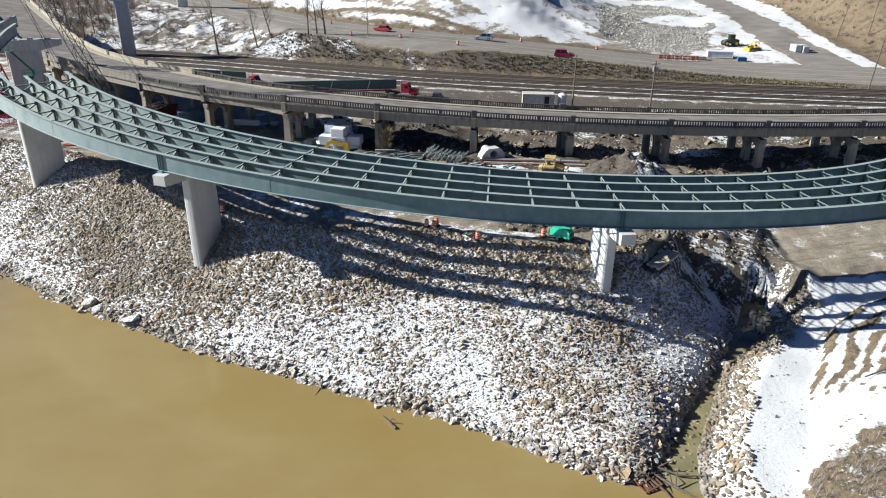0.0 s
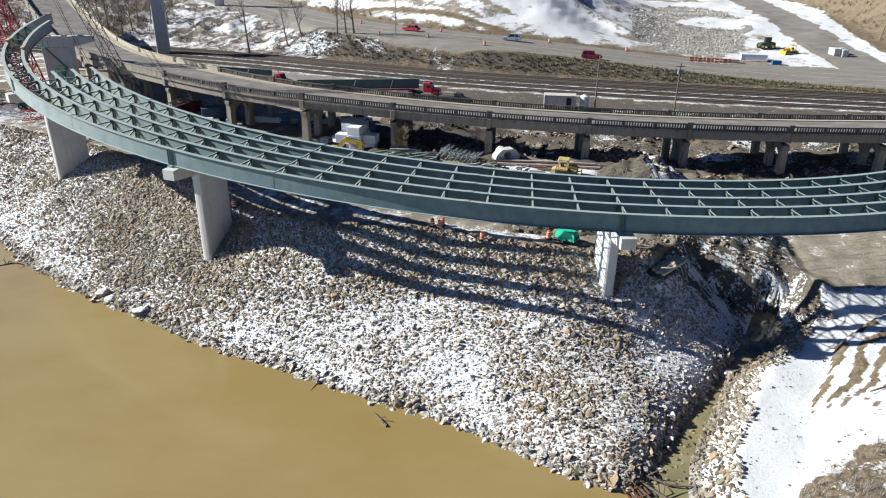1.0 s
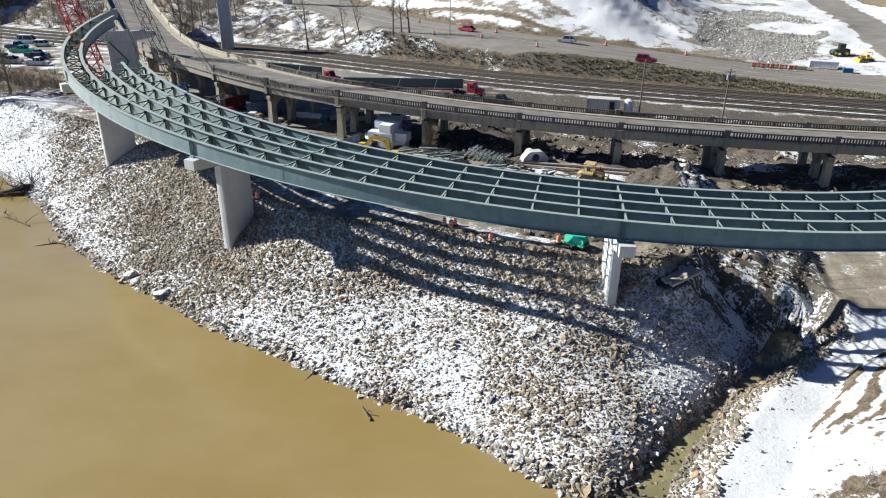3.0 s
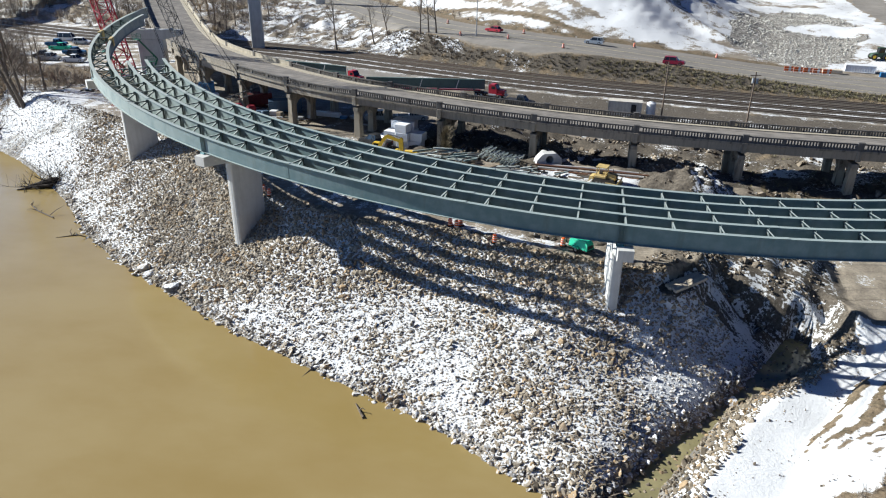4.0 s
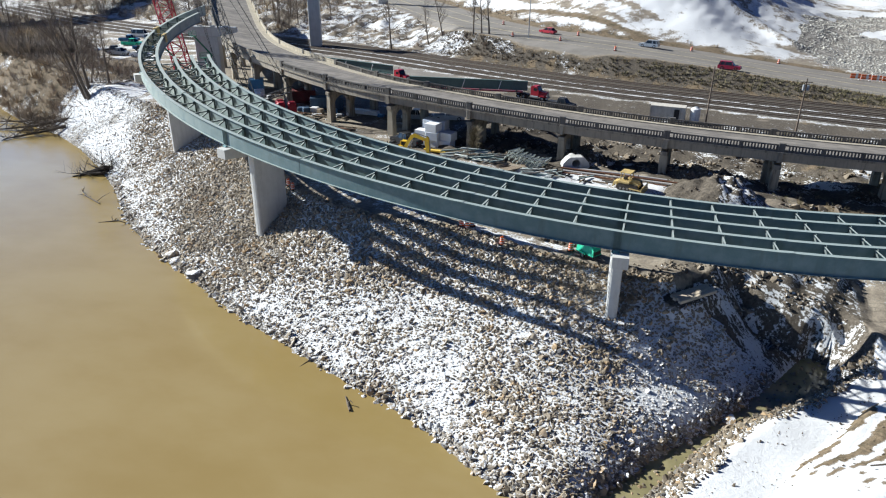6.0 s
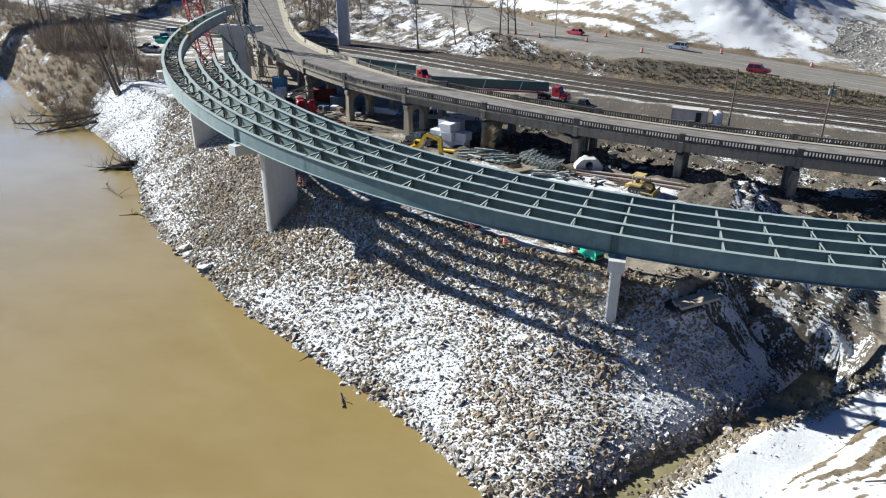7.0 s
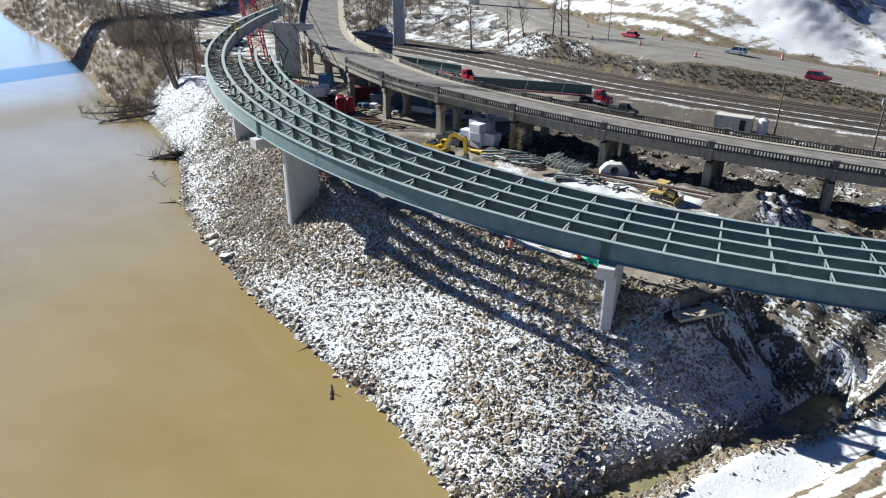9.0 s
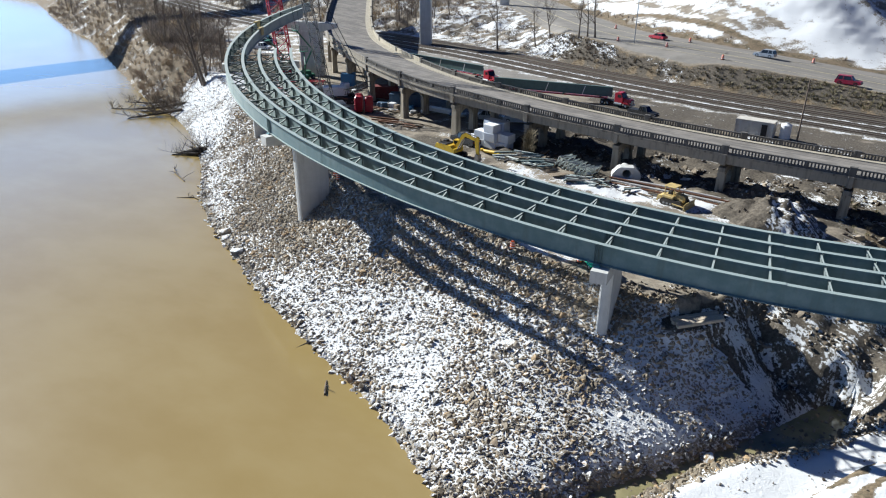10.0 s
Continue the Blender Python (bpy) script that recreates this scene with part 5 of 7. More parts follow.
def build_dozer(x, y, heading, body, label, dz=0.0):
    d = thing("bulldozer", label, "bulldozer", ground_pose(x, y, heading, dz) @ Matrix.Scale(0.92, 4))
    for sy in (-0.95, 0.95):
        add_track(d, sy, 3.3, 0.95, 0.5)
    part("hull", Geo().at(0.1, 0, 0.85, (2.8, 1.3, 0.6), 0, 0.05), body, d)
    hood = part("hood", beam_of([(0.25, 1.0), (0.25, 1.75), (1.5, 1.6), (1.7, 1.4), (1.7, 0.9)], 0.95, 0.06), body, d)
    part("grille", Geo().at(1.72, 0, 1.2, (0.04, 0.75, 0.6), 0, 0.01), BLACK, hood)
    part("exhaust", Geo().tube([(1.0, 0.25, 1.6), (1.0, 0.25, 2.3)], 0.05, 8), BLACK, hood)
    part("fender", Geo().at(-0.6, 0, 1.2, (1.7, 2.3, 0.35), 0, 0.06), body, d)
    cab = part("canopy", Geo().at(-0.55, 0, 2.62, (1.7, 1.75, 0.14), 0, 0.05), body, d)
    for sx in (-1.25, 0.12):
        for sy in (-0.72, 0.72):
            part("post", Geo().at(sx, sy, 1.95, (0.12, 0.12, 1.3), 0, 0.02), body, cab)
    part("seat", Geo().at(-0.75, 0, 1.6, (0.5, 0.6, 0.5), 0, 0.05), BLACK, d)
    blade = part("blade", beam_of([(2.3, 0.05), (2.12, 0.3), (2.08, 0.7), (2.3, 1.1), (2.38, 1.1), (2.2, 0.7), (2.24, 0.3), (2.42, 0.05)], 3.0), body, d)
    for sy in (-1.3, 1.3):
        part("push_arm", Geo().tube([(0.3, sy, 0.5), (2.15, sy, 0.4)], 0.09, 6), body, blade)
    part("ripper", beam_of([(-1.7, 0.5), (-1.7, 1.1), (-2.3, 0.95), (-2.45, 0.2), (-2.25, 0.25), (-2.1, 0.65)], 1.5), body, d)


build_dozer(16.6, 97.4, -14, OLD_YELLOW, "worn yellow bulldozer with a canopy, standing on muddy snow")

# white foam blocks stacked beside the viaduct
FOAM_MESH = {}


def foam_block(x, y, z, size, rz):
    if size not in FOAM_MESH:
        FOAM_MESH[size] = Geo().at(0, 0, size[2] / 2, size, 0, 0.05).mesh("foam_block", FOAM)
    ob = new("foam_block", FOAM_MESH[size])
    ob.matrix_basis = pose(x, y, z, 0, 0, rz)
    tagged(ob, "large white foam block in a stack on the dirt yard", "foam block", group="stacked foam blocks")


zf = ground_z(-17, 108)
for i, (x, y, levels) in enumerate(((-20.2, 110.8, 1), (-18.2, 110.4, 2), (-16.2, 109.9, 3), (-19.8, 112.9, 1), (-17.8, 112.5, 3), (-15.6, 112.0, 3), (-14.0, 110.3, 2))):
    for k in range(levels):
        foam_block(x + 0.8 + 0.12 * ((i * 7 + k * 5) % 3 - 1), y - 2.0 + 0.1 * ((i + k) % 3 - 1), zf + k * 1.352, (2.05, 1.95, 1.35), -9 + ((i * 3 + k * 2) % 5 - 2) * 1.5)

# precast culvert end with a round opening
cul = thing("culvert_headwall", "pale precast concrete culvert end with a round dark opening", "culvert section", ground_pose(8.1, 103.6, 24) @ Matrix.Scale(1.16, 4))
out = [(-1.75, 0.0), (-1.75, 0.75), (-0.95, 1.65), (0.95, 1.65), (1.75, 0.75), (1.75, 0.0)]
k, rr, cz = 24, 0.52, 0.86
ring = [(rr * math.cos(2 * math.pi * i / k), cz + rr * math.sin(2 * math.pi * i / k)) for i in range(k)]
rim = []
for i in range(k):
    dx, dz = math.cos(2 * math.pi * i / k), math.sin(2 * math.pi * i / k)
    best = 9.0
    for (ax, az), (bx, bz) in zip(out, out[1:] + out[:1]):
        ex, ez = bx - ax, bz - az
        det = dx * -ez + dz * ex
        if abs(det) > 1e-9:
            t = ((ax) * -ez + (az - cz) * ex) / det
            u = (dx * (az - cz) - dz * ax) / det
            if t > 0 and -1e-6 <= u <= 1 + 1e-6:
                best = min(best, t)
    rim.append((dx * best, cz + dz * best))
g = Geo()
vs = [(x, -0.6, z) for x, z in ring] + [(x, -0.6, z) for x, z in rim] + [(x, 0.6, z) for x, z in ring] + [(x, 0.6, z) for x, z in rim]
fs = []
for i in range(k):
    j = (i + 1) % k
    fs += [(i, j, k + j, k + i), (2 * k + i, 3 * k + i, 3 * k + j, 2 * k + j), (i, 2 * k + i, 2 * k + j, j), (k + i, k + j, 3 * k + j, 3 * k + i)]
part("headwall", g.add(vs, fs), NEW_CONCRETE, cul)
g = Geo()
vs = [(rr * f * math.cos(2 * math.pi * i / k), y, cz + rr * f * math.sin(2 * math.pi * i / k)) for f, y in ((1.18, 0.602), (1.18, 1.9), (0.99, 1.9), (0.99, 0.602)) for i in range(k)]
part("pipe", g.add(vs, [(a * k + i, a * k + (i + 1) % k, ((a + 1) % 4) * k + (i + 1) % k, ((a + 1) % 4) * k + i) for a in range(4) for i in range(k)]), NEW_CONCRETE, cul)
g = Geo()
g.at(0, 1.95, cz, (1.2, 0.06, 1.2))
part("end_plate", g, BLACK, cul)

# long pipes lying on the ground
PALE_PIPE = paint("pale_pipe", (0.52, 0.50, 0.48), 0.6)
for i, (y0, y1, mat, r) in enumerate(((100.9, 101.0, RUST, 0.13), (101.4, 101.35, PALE_PIPE, 0.15), (101.9, 101.75, RUST, 0.12), (102.35, 102.25, PALE_PIPE, 0.15))):
    x0, x1 = 6.3 + 0.5 * (i % 2), 21.3 + 0.7 * (i % 3)
    pipe = thing("steel_pipe", "long rusty steel pipe lying on snowy ground" if mat == RUST else "long pale plastic pipe lying on snowy ground", "pipe", None, "long pipes on the ground")
    za, zb = ground_z(x0, y0) + r + 0.05, ground_z(x1, y1) + r + 0.05
    part("tube", Geo().tube([(x0, y0, za), ((x0 + x1) / 2, (y0 + y1) / 2, max((za + zb) / 2, ground_z((x0 + x1) / 2, (y0 + y1) / 2) + r)), (x1, y1, zb)], r, 10), mat, pipe)
    if i == 0:
        part("end_cap", Geo().tube([(x0 - 0.35, y0, za), (x0 + 0.05, y0, za)], r * 1.7, 10), RED, pipe, "red plastic end cap")


SPARE = paint("spare_frame_paint", (0.56, 0.60, 0.57), 0.7, (0.25, 0.25, 0.24), 0.4)


def loose_bars(cx, cy, spread, count, mats, length, seed, name, label, category, group, size=(0.14, 0.14), pile=0.5):
    r = random.Random(seed)
    for i in range(count):
        x, y = cx + r.uniform(-1, 1) * spread[0], cy + r.uniform(-1, 1) * spread[1]
        L, h = length * r.uniform(0.6, 1.15), r.choice((0, 0, 15, -20, 35, 80)) + r.uniform(-8, 8)
        g = Geo()
        w, t = size
        g.box((L, w, 0.02), pose(0, 0, t / 2 - 0.01))
        g.box((L, w, 0.02), pose(0, 0, -t / 2 + 0.01))
        g.box((L, 0.02, t - 0.04), pose(0, 0, 0))
        ob = new(name, g.mesh(name, r.choice(mats)))
        z = max(ground_z(x + sx * L / 2 * math.cos(radians(h)), y + sx * L / 2 * math.sin(radians(h))) for sx in (-1, 0, 1))
        ob.matrix_basis = pose(x, y, z + t / 2 + r.uniform(0, pile), 0, r.uniform(-4, 4), h)
        tagged(ob, label, category, group=group)


loose_bars(-7.0, 103.0, (4.5, 1.7), 46, (SPARE, GIRDER, SPARE, WOOD, STEEL), 3.0, 3, "steel_beam", "short grey steel beam in a loose heap on the ground", "steel beam", "heap of loose steel beams", (0.2, 0.22), 0.35)
loose_bars(3.6, 99.6, (2.6, 1.3), 20, (GIRDER, SPARE, BLACK, STEEL), 2.6, 4, "steel_beam", "short grey steel beam in a loose heap on the ground", "steel beam", "heap of loose steel beams", (0.18, 0.2), 0.3)
loose_bars(10.5, 99.0, (5.0, 0.9), 18, (GIRDER, BLACK, STEEL, WOOD), 2.2, 8, "steel_beam", "short grey steel beam in a loose heap on the ground", "steel beam", "heap of loose steel beams", (0.16, 0.18), 0.2)
loose_bars(-47.0, 124.5, (6, 3.5), 26, (WOOD, WHITE, STEEL, BLACK, RUST), 2.4, 6, "loose_board", "loose board among building waste under the viaduct", "board", "building waste under the viaduct", (0.25, 0.16), 0.4)
loose_bars(-61, 112, (4, 6), 22, (RED, RUST, BLACK, RED, GREEN), 3.2, 7, "steel_strut", "painted steel strut lying in a heap below the girders", "steel strut", "heap of steel struts", (0.2, 0.2), 0.8)
for i, (x, y, rz) in enumerate(((-38.6, 111.0, 12), (-36.8, 110.4, 8), (-40.2, 112.4, 10))):
    g = Geo()
    g.box((6.0, 0.3, 0.03), pose(0, 0, 0.27))
    g.box((6.0, 0.3, 0.03), pose(0, 0, 0.015))
    g.box((6.0, 0.03, 0.24), pose(0, 0, 0.143))
    ob = new("long_beam", g.mesh("long_beam", RUST))
    ob.matrix_basis = ground_pose(x, y, rz, 0.05)
    tagged(ob, "rust-red steel beam lying on the dirt", "steel beam", group="long beams on the dirt")

# spare cross frames leaning in a row
spare_mesh = FRAME_MESH.copy()
spare_mesh.materials.clear()
spare_mesh.materials.append(SPARE)
for i in range(9):
    ob = new("spare_frame", spare_mesh)
    ob.matrix_basis = ground_pose(-1.0 + i * 0.64, 103.7 - i * 0.2, 0) @ pose(0, 0, 1.62, 0, 0, 62) @ pose(0, 0, 0, 32, 0, 0)
    tagged(ob, "pale grey steel cross frame leaning in a row on the yard", "steel frame", group="row of spare cross frames")

# timber mats flat on the ground
PLANK = Geo().at(0, 0, 0.06, (3.6, 0.29, 0.12), 0, 0.02).mesh("plank", WOOD)
for i, (x, y, rz) in enumerate(((-1.6, 101.3, 48), (-0.2, 100.5, 52), (-3.2, 101.0, 40))):
    mat = thing("timber_mat", "weathered timber mat lying on the dirt yard", "timber mat", ground_pose(x, y, rz, 0.06), "timber mats")
    for j in range(4):
        part("plank", PLANK, None, mat, m=pose(0, (j - 1.5) * 0.31, 0))

PALE_WOOD = timber("pale_timber", (0.55, 0.47, 0.36), (0.68, 0.60, 0.48), (0.34, 0.27, 0.20))
# heavy timber crane mat at the head of the gully
mat = thing("crane_mat", "weathered heavy timber mat at the edge of the gully", "timber mat", pose(25.65, 72.75, 7.54, 0, 0, 49))
LOG = Geo().at(0, 0, 0, (5.2, 0.44, 0.34), 0, 0.05).mesh("timber", PALE_WOOD)
for j in range(4):
    part("timber", LOG, None, mat, m=pose(0.22 * (j % 2), (j - 1.5) * 0.42, 0.02 * (j % 2), 0, 0, 1.2 * (j % 3 - 1)))

# earth heap with snow on its far flank
def build_heap(name, cx, cy, rx, ry, h, seed, label, grad, snow0, edge=0.2, lumps=260, soil0=0.75):
    k = 52
    gx, gy = np.meshgrid(np.linspace(-1.15, 1.15, k), np.linspace(-1.15, 1.15, k))
    X, Y = cx + gx * rx, cy + gy * ry
    rad = np.hypot(gx, gy) + 0.10 * waves(X, Y, rx * 0.9, seed)
    up = h * np.clip(1 - rad, 0, 1) ** 0.8 * (1 + 0.15 * waves(X, Y, 2.2, seed + 1))
    Z = height(X, Y) - 0.08 + up + (0.13 * waves(X, Y, 1.5, seed + 2) + 0.06 * waves(X, Y, 0.7, seed + 5)) * (up > 0.05)
    idx = np.arange(k * k).reshape(k, k)
    me = bpy.data.meshes.new(name)
    me.from_pydata(np.stack([X, Y, Z], -1).reshape(-1, 3).tolist(), [], np.stack([idx[:-1, :-1], idx[:-1, 1:], idx[1:, 1:], idx[1:, :-1]], -1).reshape(-1, 4).tolist())
    me.polygons.foreach_set("use_smooth", [True] * len(me.polygons))
    snow = snow0 + grad * smooth01(edge - 0.12, edge + 0.12, gx + 0.1 * waves(X, Y, 2.5, seed + 7)) + 0.10 * waves(X, Y, 2.0, seed + 3)
    me.attributes.new("snow", "FLOAT", "POINT").data.foreach_set("value", snow.ravel())
    me.attributes.new("soil", "FLOAT", "POINT").data.foreach_set("value", (soil0 + 0.2 * waves(X, Y, 3.0, seed + 4)).ravel())
    me.materials.append(GROUND)
    r = np.random.RandomState(seed)
    ids = r.permutation(np.where(up.ravel() > 0.15)[0])[:lumps]
    rad = np.clip(r.lognormal(math.log(0.17), 0.45, len(ids)), 0.08, 0.5)
    crust = stone_mesh("earth_clods", X.ravel()[ids], Y.ravel()[ids], Z.ravel()[ids] + rad * 0.1, rad, 0 * rad, seed + 6, SHAPES, clods.data.materials[0])
    tagged(new("earth_clods", crust), "clods of brown earth lying on a heap", "earth", kind="stuff")
    return tagged(new(name, me), label, "earth heap", kind="stuff")


build_heap("earth_heap", 28.0, 98.4, 6.6, 4.4, 3.1, 40, "heap of brown earth with snow on one flank", 0.47, 0.02, -0.05, 45, 0.95)
build_heap("earth_heap", 8.0, 110.5, 9.0, 4.2, 2.2, 45, "bank of dark earth heaped under the viaduct", 0.12, 0.32)
build_heap("earth_heap", 25.0, 106.5, 8.0, 2.6, 1.1, 47, "bank of dark earth heaped under the viaduct", 0.12, 0.32)
build_heap("earth_heap", 13.5, 79.5, 7.0, 2.6, 0.9, 50, "low ridge of bulldozed tan earth", 0.0, 0.05)

# containers, tanks and a site trailer
def build_container(x, y, heading, size, mat, label, name="shipping_container"):
    c = thing(name, label, "container", ground_pose(x, y, heading))
    L, W, H = size
    part("base_frame", Geo().at(0, 0, 0.08, (L, W, 0.16), 0, 0.02), mat, c)
    part("roof", Geo().at(0, 0, H - 0.06, (L, W, 0.12), 0, 0.02), mat, c)
    n = max(6, int(L / 0.28))
    pts = []
    for i in range(n + 1):
        xx = -L / 2 + 0.08 + (L - 0.16) * i / n
        pts.append((xx, 0.0 if i % 2 else 0.045))
    for sy in (-1, 1):
        g = Geo()
        vs = [(px, sy * (W / 2 - 0.05 - d), z) for z in (0.162, H - 0.122) for px, d in pts]
        k = len(pts)
        vs += [(px, sy * (W / 2 - 0.12), z) for z in (0.162, H - 0.122) for px, d in pts]
        g.add(vs, [(i, i + 1, k + i + 1, k + i) for i in range(k - 1)] + [(2 * k + i, 3 * k + i, 3 * k + i + 1, 2 * k + i + 1) for i in range(k - 1)] + [(i, 2 * k + i, 2 * k + i + 1, i + 1) for i in range(k - 1)] + [(k + i, k + i + 1, 3 * k + i + 1, 3 * k + i) for i in range(k - 1)])
        part("side_wall", g, mat, c)
    for sx in (-1, 1):
        part("end_wall", Geo().at(sx * (L / 2 - 0.07), 0, H / 2, (0.06, W - 0.2, H - 0.25), 0, 0.01), mat, c)
        for sy in (-1, 1):
            part("corner_post", Geo().at(sx * (L / 2 - 0.06), sy * (W / 2 - 0.06), H / 2, (0.115, 0.115, H - 0.245)), mat, c)
    return c


build_container(-50.0, 125.8, 32, (6.1, 2.44, 2.5), DARK_RED, "dull dark red steel shipping container under the viaduct")
build_container(-42.5, 122.8, 25, (6.1, 2.44, 2.4), TARP, "dark blue steel container under the viaduct")
build_container(-63.2, 131, 30, (3.0, 2.4, 2.6), BLUE, "blue steel site box beside the viaduct columns", "site_box")
box = build_container(19.5, 136.7, -3, (6.1, 2.44, 2.6), paint("ribbed_box", (0.60, 0.56, 0.49), 0.6), "tan ribbed steel site container beside the railway")
part("door", Geo().at(1.6, -1.215, 1.15, (0.9, 0.03, 2.0), 0, 0.01), BLACK, box)
tank = thing("water_tank", "white upright cylindrical tank beside a site container", "tank", ground_pose(24.2, 136.6, 0))
part("shell", Geo().tube([(0, 0, 0.15), (0, 0, 2.4), (0, 0, 2.7)], [0.85, 0.85, 0.35], 18), WHITE, tank)
part("base", Geo().at(0, 0, 0.075, (1.8, 1.8, 0.15), 0, 0.02), WOOD, tank)
part("hatch", Geo().tube([(0, 0, 2.69), (0, 0, 2.82)], 0.2, 10), GREY, tank)
for i, (x, y) in enumerate(((-46.9, 113.6), (-45.2, 114.6), (-48.3, 115.6))):
    t = thing("red_tank", "tall bright red steel tank standing on the dirt yard", "tank", ground_pose(x, y, 30 + i * 4), "red tanks")
    part("shell", Geo().at(0, 0, 1.65, (1.5, 1.5, 2.9), 0, 0.25), RED, t)
    for zz in (0.7, 1.6, 2.5):
        part("rib", Geo().at(0, 0, zz, (1.56, 1.56, 0.08), 0, 0.25), RED, t)
    part("skid", Geo().at(0, 0, 0.1, (1.5, 1.5, 0.2), 0, 0.03), BLACK, t)
ob = thing("white_girder_form", "long white box beam lying under the viaduct", "beam", ground_pose(-34.0, 121.8, -4))
part("shell", Geo().prism([(-2.9, 0.15), (-2.6, 0.9), (2.6, 0.9), (2.9, 0.15)], 1.1), WHITE, ob)
part("bearer", Geo().at(-1.8, 0, 0.07, (0.2, 1.3, 0.14)).at(1.8, 0, 0.07, (0.2, 1.3, 0.14)), WOOD, ob)
g = Geo()
g.tube([(-3.3, 0, 0.35), (-0.5, 0, 0.5), (2.4, 0, 0.28), (3.0, 0, 0.22)], [0.22, 0.26, 0.2, 0.1], 8)
yb = thing("boom_section", "yellow machine boom lying on the ground by the steel heap", "machine boom", ground_pose(-12.4, 104.2, -10))
part("arm", g, YELLOW, yb)
part("arm_foot", Geo().at(-3.3, 0, 0.32, (0.5, 0.7, 0.6), 0, 0.05), YELLOW, yb)
build_car(-18.0, 123.0, 20, WHITE, "white pickup truck with a black bed parked under the viaduct", "pickup")
build_car(-23.5, 121.5, -170, GREY, "grey pickup truck parked under the viaduct", "pickup")
build_car(-19.8, 106.8, 160, BLACK, "black pickup truck parked beside the foam blocks", "pickup")

# building waste and stores under the left end of the viaduct
loose_bars(-40.5, 117.2, (5, 2.2), 26, (WOOD, WOOD, WHITE, RUST, BLACK), 2.2, 61, "loose_board", "loose board among building waste under the viaduct", "board", "building waste under the viaduct", (0.25, 0.14), 0.35)
loose_bars(-58.5, 119.5, (5, 4), 34, (BLACK, CHAIN, RUST, BLACK, STEEL), 3.4, 62, "steel_strut", "dark steel strut lying in a heap below the girders", "steel strut", "heap of steel struts", (0.2, 0.2), 1.2)
loose_bars(-33, 111.5, (4.5, 2.0), 12, (WOOD, RUST, WOOD), 2.8, 63, "loose_board", "loose weathered board lying on the dirt yard", "board", "boards on the dirt yard", (0.25, 0.12), 0.1)
r = random.Random(64)
for i, (x, y) in enumerate(((-44.6, 118.6), (-43.2, 119.4), (-41.8, 118.9), (-39.6, 119.8), (-37.6, 118.4), (-36.2, 119.6), (-46.3, 119.8), (-52.5, 121.5), (-54.2, 122.6), (-30.2, 120.4), (-28.6, 121.2), (-56.5, 124.8))):
    mat = (TARP, WHITE, WOOD, BLUE, GREY, WHITE)[i % 6]
    look_of = ("dark blue tarpaulin", "white plastic sheet", "weathered boards", "blue tarpaulin", "grey tarpaulin", "white plastic sheet")[i % 6]
    pl = thing("pallet_load", "pallet load under " + look_of + " below the viaduct", "pallet", ground_pose(x, y, r.uniform(0, 90), 0.04), "pallet loads under the viaduct")
    w, d, h = r.uniform(1.0, 1.6), r.uniform(0.9, 1.3), r.uniform(0.5, 1.1)
    for k in range(3):
        part("bearer", Geo().at((k - 1) * w * 0.4, 0, 0.05, (0.1, d, 0.1)), WOOD, pl)
    part("deck_board", Geo().at(0, 0, 0.118, (w, d, 0.03), 0, 0.005), WOOD, pl)
    part("load", Geo().at(0, 0, 0.136 + h / 2, (w * 0.94, d * 0.94, h), 0, 0.12), mat, pl)
loose_bars(-88, 131, (7, 6), 30, (BLACK, RUST, GREY, WHITE, CHAIN), 2.6, 65, "steel_strut", "dark steel strut lying on snowy ground by the girders", "steel strut", "steel struts on the snow", (0.22, 0.22), 0.4)

# ---- railway, road and their vehicles ----
def smooth_path(line, step=4.0, rounds=3):
    p = [Vector((x, y, 0)) for x, y in line]
    for _ in range(rounds):
        q = [p[0]]
        for a, b in zip(p[:-1], p[1:]):
            q += [a.lerp(b, 0.25), a.lerp(b, 0.75)]
        p = q + [p[-1]]
    return p


def offset_rings(line, off, z, x0, x1):
    p = [v for v in smooth_path(line) if x0 - 15 < v.x < x1 + 15]
    out = []
    for i, v in enumerate(p):
        d = (p[min(i + 1, len(p) - 1)] - p[max(i - 1, 0)]).normalized()
        a = Vector((-d.y, d.x, 0))
        out.append((v + a * off + Vector((0, 0, z(v.x + a.x * off, v.y + a.y * off) if callable(z) else z)), a))
    return out


n = Nodes("ballast", 0.95, 0, 0.2).world_pos()
c = n.mix(n.ramp(n.voronoi(6, out="Color"), 0.2, 0.8), (0.06, 0.052, 0.044), (0.135, 0.118, 0.10))
c = n.mix(n.ramp(n.noise(0.8, 5, 0.7), 0.70, 0.78), c, SNOW)
n.color(c).bump(n.noise(12, 3), 0.5, 0.05)
BALLAST = n.mat
SLEEPER = timber("sleeper_timber", (0.065, 0.054, 0.044), (0.10, 0.084, 0.07), (0.05, 0.042, 0.034))

